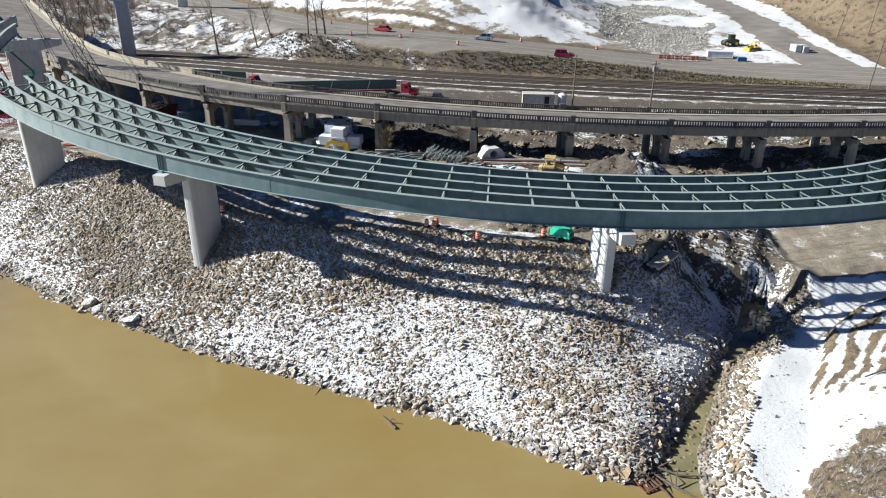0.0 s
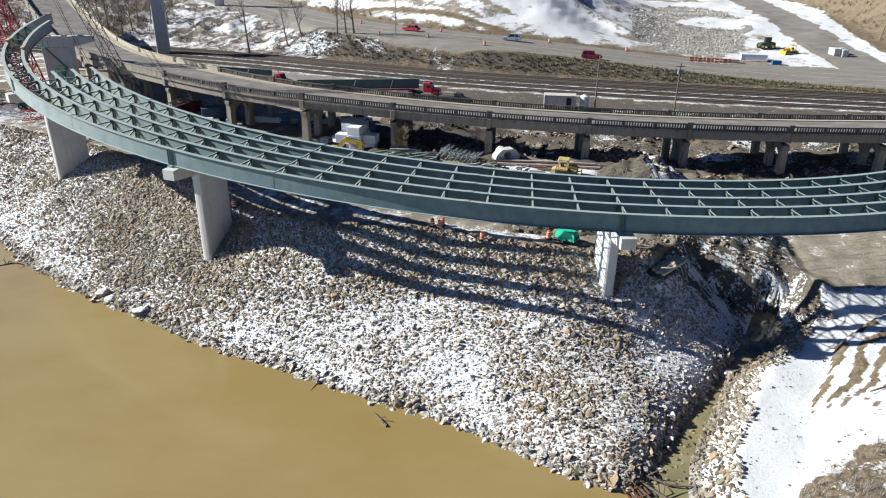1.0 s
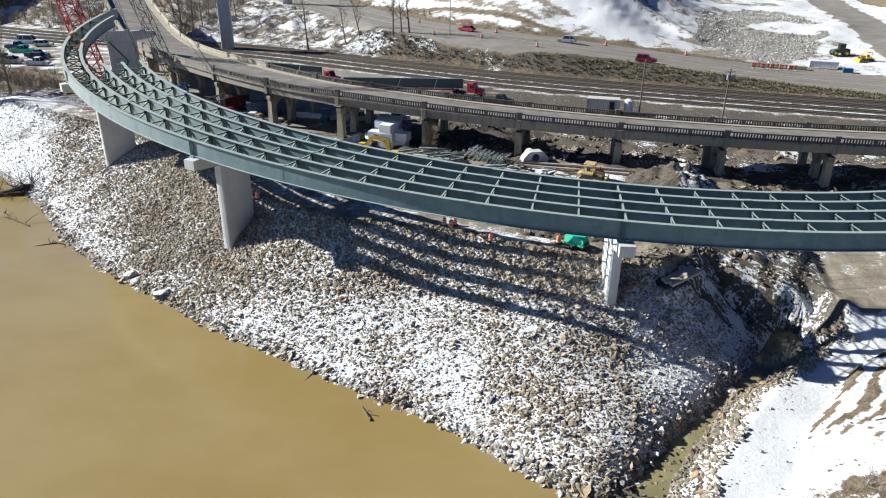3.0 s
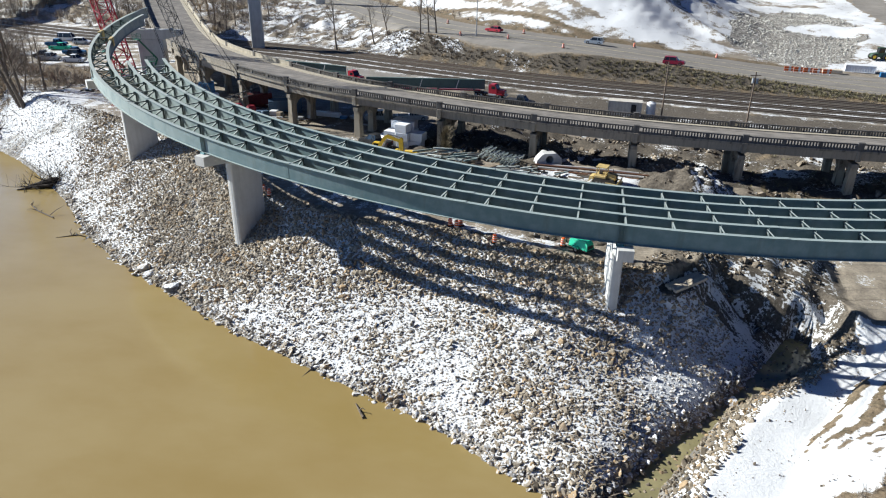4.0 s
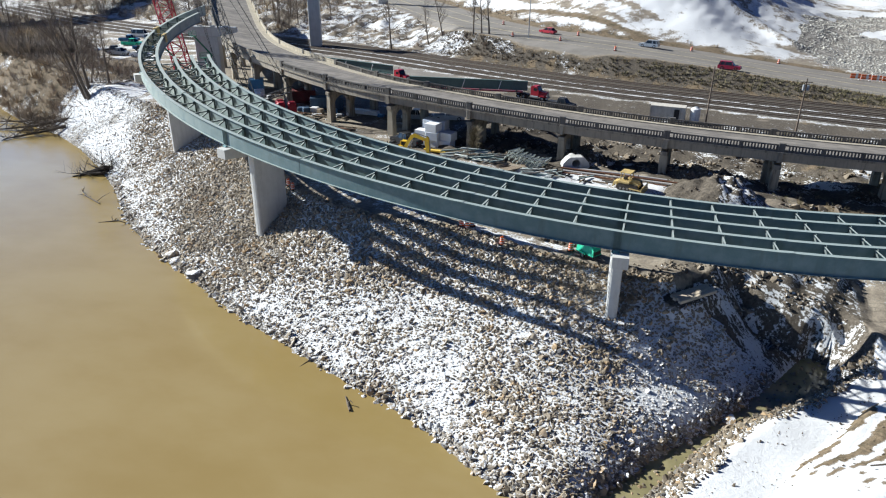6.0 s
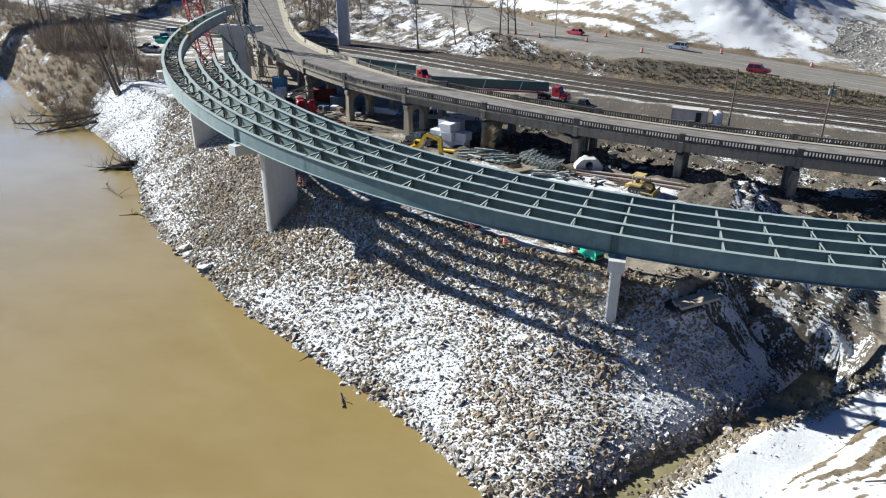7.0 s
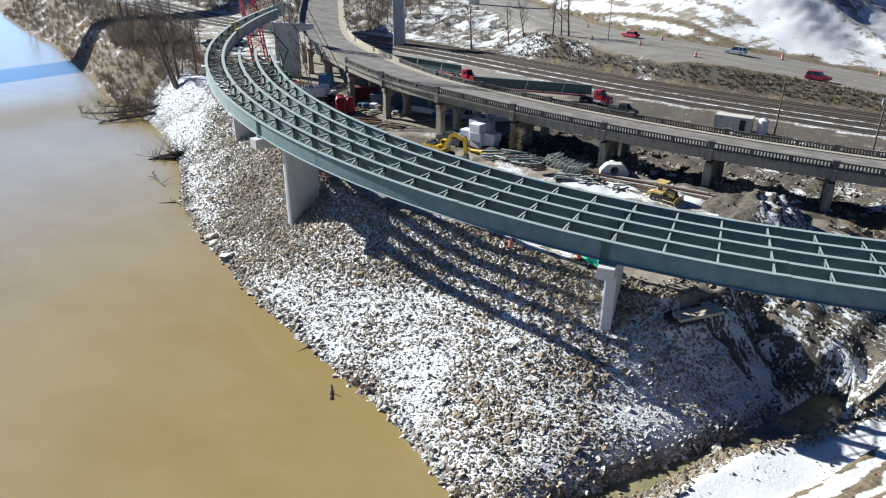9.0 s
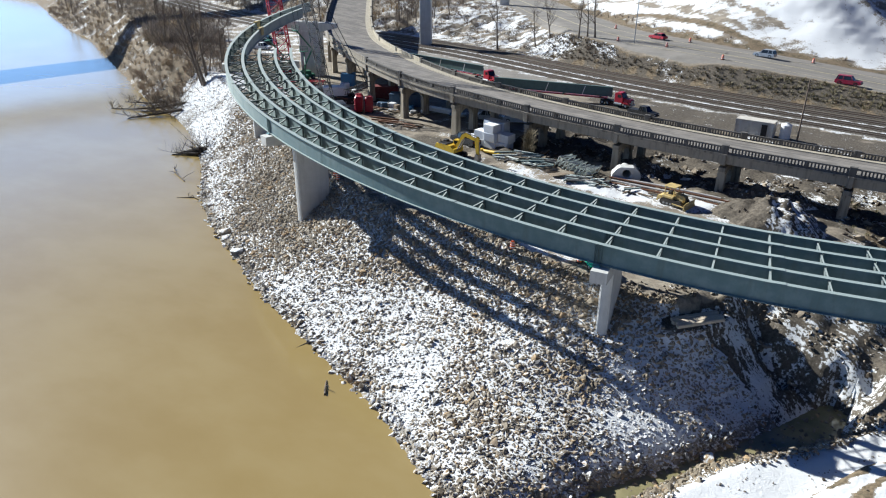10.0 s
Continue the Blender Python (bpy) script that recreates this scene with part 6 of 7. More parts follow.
for off in (-9.0, -4.5, 0.0, 4.5):
    track = thing("railway_track", "railway track of rusty rails on timber sleepers and ballast", "railway track", None, "railway tracks", "structure")
    rings = offset_rings(RAIL_LINE, off, 9.54, -230, 230)
    part("ballast_bed", Geo().sweep([(-1.65, -0.2), (-1.4, 0.30), (1.4, 0.30), (1.65, -0.2)], rings), BALLAST, track)
    for o in (-0.755, 0.755):
        part("rail", Geo().sweep([(o - 0.04, 0.305), (o - 0.04, 0.47), (o + 0.04, 0.47), (o + 0.04, 0.305)], rings), RAILTOP, track)
    g, acc = Geo(), 0.0
    for (p, a), (q, b) in zip(rings[:-1], rings[1:]):
        L = (q - p).length
        while acc < L:
            c = p.lerp(q, acc / L)
            if -130 < c.x < 115:
                g.box((2.6, 0.24, 0.14), Matrix.Translation(c + Vector((0, 0, 0.25))) @ Matrix((a, Vector((0, 0, 1)).cross(a), (0, 0, 1))).transposed().to_4x4())
            acc += 0.62
        acc -= L
    part("sleepers", g, SLEEPER, track)["kind"] = "stuff"


# edge lines and barrier along the road
n = Nodes("road_line_paint", 0.7)
n.color(n.mix(n.ramp(n.noise(3, 5, 0.7), 0.45, 0.6), (0.55, 0.48, 0.30), (0.3, 0.27, 0.2)))
LINE_PAINT = n.mat
for off, w in ((-6.2, 0.12), (6.0, 0.12), (-0.15, 0.1), (0.15, 0.1)):
    rings = offset_rings(ROAD_LINE, off, lambda x, y: ground_z(x, y) + 0.012, -110, 150)
    fine = []
    for (p, a), (q, b) in zip(rings[:-1], rings[1:]):
        for k in range(6):
            c = p.lerp(q, k / 6)
            fine.append((Vector((c.x, c.y, ground_z(c.x, c.y) + 0.02)), a))
    tagged(part("road_line", Geo().sweep([(-w, 0), (w, 0), (w, -0.006), (-w, -0.006)], fine), LINE_PAINT), "worn painted line along the asphalt road", "road line", kind="structure")


def build_pole(x, y, h, label, lean=(0, 0), arm=False, can=False, r=0.16):
    p = thing("utility_pole", label, "utility pole", ground_pose(x, y, 0), "utility poles")
    part("shaft", Geo().tube([(0, 0, -0.3), (lean[0] * 0.5, lean[1] * 0.5, h * 0.5), (lean[0], lean[1], h)], [r, r * 0.85, r * 0.65], 8), POLE_WOOD, p)
    if arm:
        part("crossarm", Geo().at(lean[0], lean[1], h - 0.6, (2.0, 0.12, 0.12), 20), POLE_WOOD, p)
    if can:
        for o in (-0.32, 0.32):
            part("transformer", Geo().tube([(lean[0] + o, lean[1] - 0.3, h - 1.9), (lean[0] + o, lean[1] - 0.3, h - 1.0)], 0.22, 10), GREY, p)
    return p


build_pole(26.2, 136.2, 10.2, "bare grey wooden pole between viaduct and railway")
build_pole(40.7, 133.8, 9.6, "wooden utility pole with grey transformers near the top", can=True, arm=True)
build_pole(95.0, 155.0, 16.0, "tall dark wooden utility pole beside the road", (1.2, 0.4), arm=True)
build_pole(123.0, 207.0, 13.0, "wooden utility pole on the grassy hillside", (0.8, 0), arm=True, can=True)
build_pole(118.0, 214.0, 11.0, "leaning wooden pole on the grassy hillside", (1.8, 0))
lamp = thing("street_lamp", "tall grey steel lamp post beside the road", "street lamp", ground_pose(-17.7, 185.9, 0))
part("post", Geo().tube([(0, 0, 0), (0, 0, 11.5)], [0.14, 0.08], 8), SILVER, lamp)
part("arm", Geo().tube([(0, 0, 11.4), (0.3, 1.2, 11.8), (0.5, 2.4, 11.85)], 0.05, 6), SILVER, lamp)
part("head", Geo().at(0.55, 2.7, 11.8, (0.35, 0.8, 0.16), 10, 0.04), GREY, lamp)

# road users standing on the road
build_car(-14.6, 195.4, 155, RED, "small red car on the asphalt road", "car", 0.02)
build_car(12.0, 188.4, 166, SILVER, "silver-grey sport utility car on the asphalt road", "suv", 0.02)
build_car(30.4, 172.6, -10, paint("crimson_paint", (0.30, 0.012, 0.04), 0.3), "crimson estate car on the asphalt road", "suv", 0.02)


def build_truck(x, y, heading, label, haul):
    t = thing("semi_truck", label, "semi truck", ground_pose(x, y, heading, 0.02) @ Matrix.Scale(0.9, 4))
    part("chassis", Geo().at(-1.2, 0, 0.85, (7.2, 0.95, 0.28), 0, 0.03), BLACK, t)
    hood = part("hood", beam_of([(1.0, 0.9), (1.0, 2.05), (2.5, 1.85), (2.75, 1.65), (2.8, 0.75), (1.6, 0.75)], 1.7, 0.12), RED, t)
    part("grille", Geo().at(2.80, 0, 1.2, (0.06, 1.0, 0.85), 0, 0.02), SILVER, hood)
    for sy in (-0.72, 0.72):
        part("headlight", Geo().at(2.78, sy, 1.15, (0.08, 0.25, 0.25), 0, 0.03), LENS, hood)
    part("bumper", Geo().at(2.9, 0, 0.62, (0.16, 2.3, 0.32), 0, 0.03), SILVER, t)
    cab = part("cab", beam_of([(-0.9, 0.95), (-0.9, 2.9), (-0.7, 3.05), (0.35, 3.05), (0.6, 2.9), (1.02, 2.0), (1.02, 0.95)], 2.2, 0.08), RED, t)
    part("windscreen", Geo().at(0.83, 0, 2.45, (0.05, 1.85, 0.85), 0, 0.02, 0, -25), GLASS, cab)
    for sy in (-1, 1):
        part("side_window", Geo().at(0.15, sy * 1.045, 2.4, (0.85, 0.05, 0.6), 0, 0.02, sy * 3), GLASS, cab)
        part("exhaust_stack", Geo().tube([(-1.05, sy * 0.85, 1.0), (-1.05, sy * 0.85, 3.5)], 0.08, 8), SILVER, t)
        part("fuel_tank", Geo().tube([(-0.9, sy * 0.98, 0.75), (0.9, sy * 0.98, 0.75)], 0.3, 12), SILVER, t)
        part("mudguard", beam_of([(1.1, 0.95), (1.3, 1.2), (2.3, 1.2), (2.55, 0.9)], 0.4), RED, t, m=pose(0, sy * 0.98, 0))
        add_wheel(t, 1.85, sy * 1.0, 0.5, 0.3)
        for wx in (-2.6, -3.9):
            add_wheel(t, wx, sy * 0.95, 0.5, 0.55)
    part("fifth_wheel", Geo().at(-3.2, 0, 1.08, (1.2, 0.9, 0.16), 0, 0.02), BLACK, t)
    if haul is not None:
        # the trailer swings about the fifth wheel
        m = ground_pose(x, y, heading, 0.02) @ pose(-2.9, 0, 0, 0, 0, haul - heading) @ pose(3.2, 0, 0)
        tr = thing("pole_trailer", "red low steel trailer under a long girder", "trailer", m)
        part("spine", Geo().at(-15.0, 0, 1.2, (23.5, 0.8, 0.22), 0, 0.03), RED, tr)
        for wx in (-22.5, -23.8, -25.1):
            for sy in (-0.95, 0.95):
                add_wheel(tr, wx, sy, 0.5, 0.5)
        for wx in (-4.6, -12, -20):
            part("bolster", Geo().at(wx, 0, 1.39, (0.3, 2.2, 0.15), 0, 0.02), BLACK, tr)
        ld = thing("girder_load", "long dark green steel girder lying on a trailer", "steel girder", m)
        g = Geo()
        g.at(-14.6, 0, 2.42, (24.5, 0.03, 1.80))
        g.at(-14.6, 0, 3.345, (24.5, 0.5, 0.05))
        g.at(-14.6, 0, 1.50, (24.5, 0.5, 0.05))
        part("beam", g, LOAD_GREEN, ld)
        for i in range(9):
            part("stiffener", Geo().at(-25.5 + i * 2.7, 0.13, 2.35, (0.03, 0.2, 1.64)), LOAD_GREEN, ld)
        for wx in (-8.0, -15.5):
            part("strap", Geo().at(wx, -0.27, 2.35, (0.14, 0.02, 1.8), 0, 0, 0, 18), WHITE, ld, "pale lashing strap")
    return t


LOAD_GREEN = paint("girder_load_paint", (0.095, 0.155, 0.15), 0.6, (0.04, 0.05, 0.05), 0.4)
build_truck(-6.4, 144.0, -12, "red semi truck with a long girder on its trailer", 9)
build_truck(-38.4, 149.6, -20, "red semi truck waiting behind another girder trailer", -12)
build_car(-0.4, 139.0, -14, BLACK, "black pickup truck with a loaded bed beside the trucks", "pickup")

# traffic cones, drums and barriers along the road
for x, y in ((-9.3, 184.4), (-6.6, 195.4), (22, 191), (42, 190.5), (-30, 208), (-22, 186.5), (5, 177.5)):
    build_drum(x, y)

build_dozer(87.5, 199.5, 190, YELLOW, "yellow bulldozer parked on gravel by the road")
TRACTOR_GREEN = paint("tractor_green", (0.045, 0.085, 0.05), 0.5)
build_excavator_far = thing("wheel_loader", "dark green tractor standing on gravel by the road", "tractor", ground_pose(83.5, 206.0, 185))
part("hull", beam_of([(-2.2, 0.7), (-2.2, 1.7), (-0.8, 1.9), (1.8, 1.5), (2.2, 0.7)], 1.8, 0.1), TRACTOR_GREEN, build_excavator_far)
part("cab", Geo().at(-0.2, 0, 2.3, (1.5, 1.5, 1.3), 0, 0.1), GLASS, build_excavator_far)
part("roof", Geo().at(-0.2, 0, 3.0, (1.7, 1.7, 0.12), 0, 0.04), TRACTOR_GREEN, build_excavator_far)
for sx in (-1.4, 1.5):
    for sy in (-1.0, 1.0):
        add_wheel(build_excavator_far, sx, sy, 0.75, 0.5, YELLOW)
build_container(75.0, 191.0, -8, (6.5, 2.3, 1.7), WHITE, "white low trailer box parked beside the road", "site_trailer")
for i in range(5):
    bar = thing("barricade", "orange and white barricade standing on the road edge", "barricade", ground_pose(57.2 + i * 2.2, 182.4 + 0.4 * i, 8), "barricades beside the road")
    for k, z in enumerate((0.55, 1.1)):
        for q in range(4):
            part("board", Geo().at(-0.75 + q * 0.5, 0, z, (0.498, 0.10, 0.46)), (ORANGE, BAND)[q % 4 == 2], bar)
    for sx in (-0.8, 0.8):
        part("leg", Geo().at(sx, 0.06, 0.6, (0.08, 0.05, 1.2)).at(sx, 0.03, 0.03, (0.1, 0.7, 0.06)), BAND, bar)
stack = thing("board_stack", "tan boards stacked beside the road", "boards", ground_pose(68.0, 187.5, -6))
for k in range(5):
    part("board", Geo().at(0.05 * (k % 2), 0, 0.1 + k * 0.16, (4.2, 1.6, 0.15), 0, 0.02), PALE_WOOD, stack)
build_container(79.5, 187.0, -6, (2.2, 1.2, 1.0), BLUE, "small blue box beside the road", "site_box")
for i, (x, y) in enumerate(((98.5, 197.0), (100.4, 196.6), (98.6, 199.0), (100.6, 198.8))):
    ob = new("concrete_block", Geo().at(0, 0, 0.9, (1.6, 1.6, 1.8), 0, 0.06).mesh("concrete_block", NEW_CONCRETE))
    ob.matrix_basis = ground_pose(x, y, 4 * i)
    tagged(ob, "pale concrete block standing on snowy gravel", "concrete block", group="concrete blocks by the road")

# vehicles on the lot beyond the girders
for x, y, h, mat, label, style in ((-137, 183.4, 10, WHITE, "white van parked on the snowy lot", "van"), (-134.2, 175, 15, BLUE, "blue pickup truck parked on the snowy lot", "pickup"),
                                   (-117, 161.5, 5, BLACK, "black sport utility car parked on the snowy lot", "suv"), (-120.6, 155.5, 8, GREY, "grey pickup truck parked on the snowy lot", "pickup"),
                                   (-120.3, 164.6, 12, BLUE, "dark blue pickup truck parked on the snowy lot", "pickup"), (-128, 169, 12, GREEN, "green utility truck parked on the snowy lot", "pickup"),
                                   (-113, 155, 10, WHITE, "white pickup truck parked on the snowy lot", "pickup"), (-124, 158, 190, BLACK, "black pickup truck parked on the snowy lot", "pickup"),
                                   (-129.5, 179.5, 14, WHITE, "white sport utility car parked on the snowy lot", "suv")):
    build_car(x, y, h, mat, label, style)

# ---- far piers and cranes ----
def build_t_pier(x, y, heading, z0, z1, shaft, cap, label, name="concrete_pier"):
    p = thing(name, label, "bridge pier", pose(x, y, 0, 0, 0, heading))
    w, d = shaft
    part("shaft", Geo().at(0, 0, (z0 + z1) / 2 - 1, (w, d, z1 - z0 + 2), 0, 0.15), NEW_CONCRETE, p)
    L, dep, wid = cap
    part("cap_beam", Geo().prism([(-L / 2, z1 + dep), (-L / 2, z1 + dep * 0.45), (-w / 2 - 0.3, z1 - 0.002), (w / 2 + 0.3, z1 - 0.002), (L / 2, z1 + dep * 0.45), (L / 2, z1 + dep)], wid), NEW_CONCRETE, p)
    for i in range(4):
        part("pedestal", Geo().at((i - 1.5) * L / 4.4, 0, z1 + dep + 0.12, (0.8, 0.8, 0.25), 0, 0.03), NEW_CONCRETE, p)
    return p


build_t_pier(-77.3, 135.7, 8, 9.5, 19.6, (5.6, 1.7), (13.4, 1.9, 1.8), "pale concrete pier with a wide cap beam at the girder ends")
build_t_pier(-79.5, 187.5, 20, 10.0, 23.2, (3.3, 2.0), (11.0, 2.2, 2.2), "tall pale concrete pier standing on snowy ground")
build_t_pier(-84.0, 246, 20, 12.0, 27.0, (3.3, 2.0), (11.0, 2.2, 2.2), "tall pale concrete pier standing beyond the road")


def lattice(a, b, w0, w1, bays, mat, parent, name="boom", r=0.07):
    """A square lattice boom from a to b."""
    a, b = Vector(a), Vector(b)
    d = (b - a).normalized()
    u = d.cross(Vector((0, 0, 1))).normalized()
    v = d.cross(u)
    g = Geo()

    def corner(t, k):
        w = (w0 + (w1 - w0) * t) / 2
        return a.lerp(b, t) + u * w * (-1, 1, 1, -1)[k] + v * w * (-1, -1, 1, 1)[k]
    for k in range(4):
        g.tube([corner(0, k), corner(1, k)], r, 5)
        for i in range(bays):
            t0, t1 = i / bays, (i + 1) / bays
            k2 = (k + 1) % 4
            g.tube([corner(t0, k if i % 2 else k2), corner(t1, k2 if i % 2 else k)], r * 0.6, 4, False)
            g.tube([corner(t1, k), corner(t1, k2)], r * 0.5, 4, False)
    return part(name, g, mat, parent)


def build_crane(x, y, heading, mat, foot, tip, label, w=1.5, bays=26, lines=()):
    c = thing("crawler_crane", label, "crane", ground_pose(x, y, heading))
    inv = c.matrix_basis.inverted()
    for sy in (-2.0, 2.0):
        add_track(c, sy, 6.5, 1.1, 0.9)
    part("carbody", Geo().at(0, 0, 1.0, (3.2, 3.4, 0.7), 0, 0.06), CHAIN, c)
    part("house", beam_of([(-3.4, 1.4), (-3.4, 2.9), (-2.8, 3.1), (1.2, 3.0), (1.5, 1.4)], 2.8, 0.08), mat, c)
    part("counterweight", Geo().at(-3.9, 0, 2.2, (1.2, 3.2, 1.5), 0, 0.08), BLACK, c)
    cab = part("cab", Geo().at(1.2, 1.7, 2.3, (1.8, 1.0, 1.9), 0, 0.1), mat, c)
    part("cab_window", Geo().at(2.07, 1.7, 2.45, (0.08, 0.8, 1.2), 0, 0.03), GLASS, cab)
    boom = lattice(inv @ Vector(foot), inv @ Vector(tip), w, w, bays, mat if mat != WHITE else BLACK, c, "boom", 0.15 if mat == RED else 0.07)
    for p, q in lines:
        part("hoist_rope", Geo().tube([inv @ Vector(p), inv @ Vector(q)], 0.035, 4), BLACK, c)
    return c


build_crane(-47.5, 108.0, 140, BLACK, (-46.8, 105.4, 12.0), (-80, 131, 56), "black crawler crane with a raised lattice boom beside the girders", 1.6, 30,
            [((-52, 106, 13), (-83, 130, 58)), ((-53, 107, 13), (-84, 131, 58)), ((-58, 112, 14), (-78, 130, 55))])
build_crane(-55.5, 118.5, 40, WHITE, (-52.5, 117.0, 12.0), (-44.2, 113.2, 15.2), "pale crawler crane with a short black boom under its hoist ropes", 0.9, 7,
            [((-44.0, 113.1, 14.8), (-58, 108.6, 43)), ((-44.3, 113.3, 14.8), (-58.4, 109.0, 43)), ((-44.6, 113.0, 15), (-60, 108.0, 43))])
build_crane(-79.5, 129.0, -40, RED, (-78.5, 128.2, 12.5), (-97.5, 142.0, 47), "red crawler crane with a lattice boom beyond the girders", 2.9, 18,
            [((-74, 124, 13), (-95, 141, 46))])
lat = thing("boom_section", "red lattice boom section lying below the girders", "crane boom", pose(0, 0, 0))
lattice((-76, 118, 10.6), (-64, 124, 10.9), 1.5, 1.5, 9, RED, lat, "lattice")
LIFT_GREEN = paint("lift_green", (0.03, 0.17, 0.09), 0.5)


def build_lift(x, y, heading, reach):
    lift = thing("boom_lift", "green aerial boom lift beside the new pier", "boom lift", ground_pose(x, y, heading), "boom lifts at the girder ends")
    part("chassis", Geo().at(0, 0, 0.8, (3.2, 1.8, 0.6), 0, 0.06), LIFT_GREEN, lift)
    for sx in (-1.1, 1.1):
        for sy in (-0.95, 0.95):
            add_wheel(lift, sx, sy, 0.45, 0.35)
    part("turret", Geo().at(-0.3, 0, 1.5, (2.2, 1.6, 0.8), 0, 0.1), LIFT_GREEN, lift)
    part("lower_arm", Geo().tube([(-1.0, 0, 1.8), (1.6, 0, 1.8 + 4.7 * reach)], 0.2, 6), LIFT_GREEN, lift)
    part("upper_arm", Geo().tube([(1.6, 0, 1.8 + 4.7 * reach), (-1.6, 0.3, 1.8 + 8.8 * reach)], 0.17, 6), LIFT_GREEN, lift)
    basket = part("basket", Geo().at(-1.9, 0.3, 1.9 + 8.8 * reach, (1.0, 1.8, 0.08)), LIFT_GREEN, lift)
    for sx in (-2.38, -1.42):
        for sy in (-0.55, 1.15):
            part("post", Geo().at(sx, sy, 2.4 + 8.8 * reach, (0.06, 0.06, 1.0)), LIFT_GREEN, basket)
    for z in (2.4, 2.9):
        part("guard_rail", Geo().at(-2.38, 0.3, z + 8.8 * reach, (0.05, 1.8, 0.06)).at(-1.42, 0.3, z + 8.8 * reach, (0.05, 1.8, 0.06)), LIFT_GREEN, basket)


build_lift(-75.5, 131.5, 60, 1.0)
build_lift(-80.5, 127.5, 20, 0.75)
build_lift(-72.0, 127.0, -40, 0.55)
# yellow clamps on the two long girders near their ends
for k, s in ((0, 112.0), (1, 106.5)):
    cl = thing("girder_clamp", "yellow lifting clamp fixed on a steel girder", "clamp", NEW.basis(s, SPACING * k, 0.03))
    part("jaw", Geo().at(0, 0, 0.10, (0.56, 2.6, 0.2), 0, 0.05), OLD_YELLOW, cl)
    part("side_plate", Geo().at(0.31, 0, -0.62, (0.07, 1.5, 1.25), 0, 0.02).at(-0.31, 0, -0.62, (0.07, 1.5, 1.25), 0, 0.02), OLD_YELLOW, cl)

# the road bridge over the river further up, seen by its shadow and its reflection in the water
road_bridge = thing("road_bridge", "concrete road bridge crossing the river upstream", "bridge")
way = [Vector(p) for p in ((-262, -20, 21.6), (-240, 85, 21.6), (-229, 138, 21.6), (-221, 171, 21.6), (-213, 205, 21.6), (-206, 240, 21.8), (-198, 275, 22), (-186, 330, 23), (-170, 400, 25))]
rings = []
for i, p in enumerate(way):
    d = (way[min(i + 1, len(way) - 1)] - way[max(i - 1, 0)]).normalized()
    rings.append((p, Vector((d.y, -d.x, 0)).normalized()))
part("deck", Geo().sweep([(0, 0), (19, 0), (19, -0.45), (0, -0.45)], rings), NEW_CONCRETE, road_bridge)
for a in (0.0, 18.6):
    part("parapet", Geo().sweep([(a, 1.0), (a + 0.4, 1.0), (a + 0.4, 0.003), (a, 0.003)], rings), NEW_CONCRETE, road_bridge)
for a in (2.0, 6.5, 11.0, 15.5):
    part("girder", Geo().sweep([(a, -0.453), (a + 1.0, -0.453), (a + 1.0, -2.0), (a, -2.0)], rings), NEW_CONCRETE, road_bridge)
for x, y in ((-229.5, 85), (-186, 300)):
    zb = ground_z(x, y) - 1.5
    part("pier", Geo().at(x, y, (19.5 + zb) / 2, (15, 2.2, 19.5 - zb), 10, 0.3), NEW_CONCRETE, road_bridge)

# ---- bare trees, brush and driftwood ----
def grow(g, twigs, p, d, length, r, depth, rnd):
    """One limb with its side limbs; the last orders go into the twigs."""
    pts, rad = [p.copy()], [r]
    n = 4 if depth else 2
    for i in range(n):
        d = (d + Vector((rnd.uniform(-0.16, 0.16), rnd.uniform(-0.16, 0.16), rnd.uniform(0.0, 0.12)))).normalized()
        p = p + d * length / n
        pts.append(p.copy())
        rad.append(max(0.012, r * (1 - 0.8 / n * (i + 1))))
    (g if depth > 1 else twigs).tube(pts, rad, 6 if depth > 2 else 4 if depth > 1 else 3, depth > 2)
    if depth == 0:
        return
    for k in range(5 if depth > 1 else 7):
        i = rnd.choice((2, 3, 4)) if depth > 2 else rnd.choice((1, 2, 3, 4))
        side = Vector((rnd.uniform(-1, 1), rnd.uniform(-1, 1), rnd.uniform(0.1, 0.9))).normalized()
        grow(g, twigs, pts[i], (d * 0.5 + side).normalized(), length * rnd.uniform(0.38, 0.6), rad[i] * 0.55, depth - 1, rnd)


def build_tree(x, y, h, seed, label, lean=(0.0, 0.0), r=None, depth=3):
    rnd = random.Random(seed)
    tree = thing("bare_tree", label, "tree", ground_pose(x, y, 0))
    g, limbs, twigs = Geo(), Geo(), Geo()
    r = r or h * 0.017
    d = Vector((lean[0], lean[1], 1)).normalized()
    pts = [Vector((0, 0, -0.3))]
    rad = [r * 1.35]
    for i in range(6):
        d = (d + Vector((rnd.uniform(-0.07, 0.07), rnd.uniform(-0.07, 0.07), 0.03))).normalized()
        pts.append(pts[-1] + d * h * 0.75 / 6)
        rad.append(r * (1 - 0.12 * (i + 1)))
    g.tube(pts, rad, 9)
    for i in range(2, 7):
        for k in range(2 if i < 6 else 3):
            side = Vector((rnd.uniform(-1, 1), rnd.uniform(-1, 1), rnd.uniform(0.35, 1.2))).normalized()
            grow(limbs, twigs, pts[i], side, h * rnd.uniform(0.22, 0.36), rad[i] * 0.5, depth - 1, rnd)
    part("trunk", g, BARK, tree)
    part("branching", limbs, BARK, tree)
    part("crown", twigs, TWIG, tree, "fine bare twigs")
    return tree


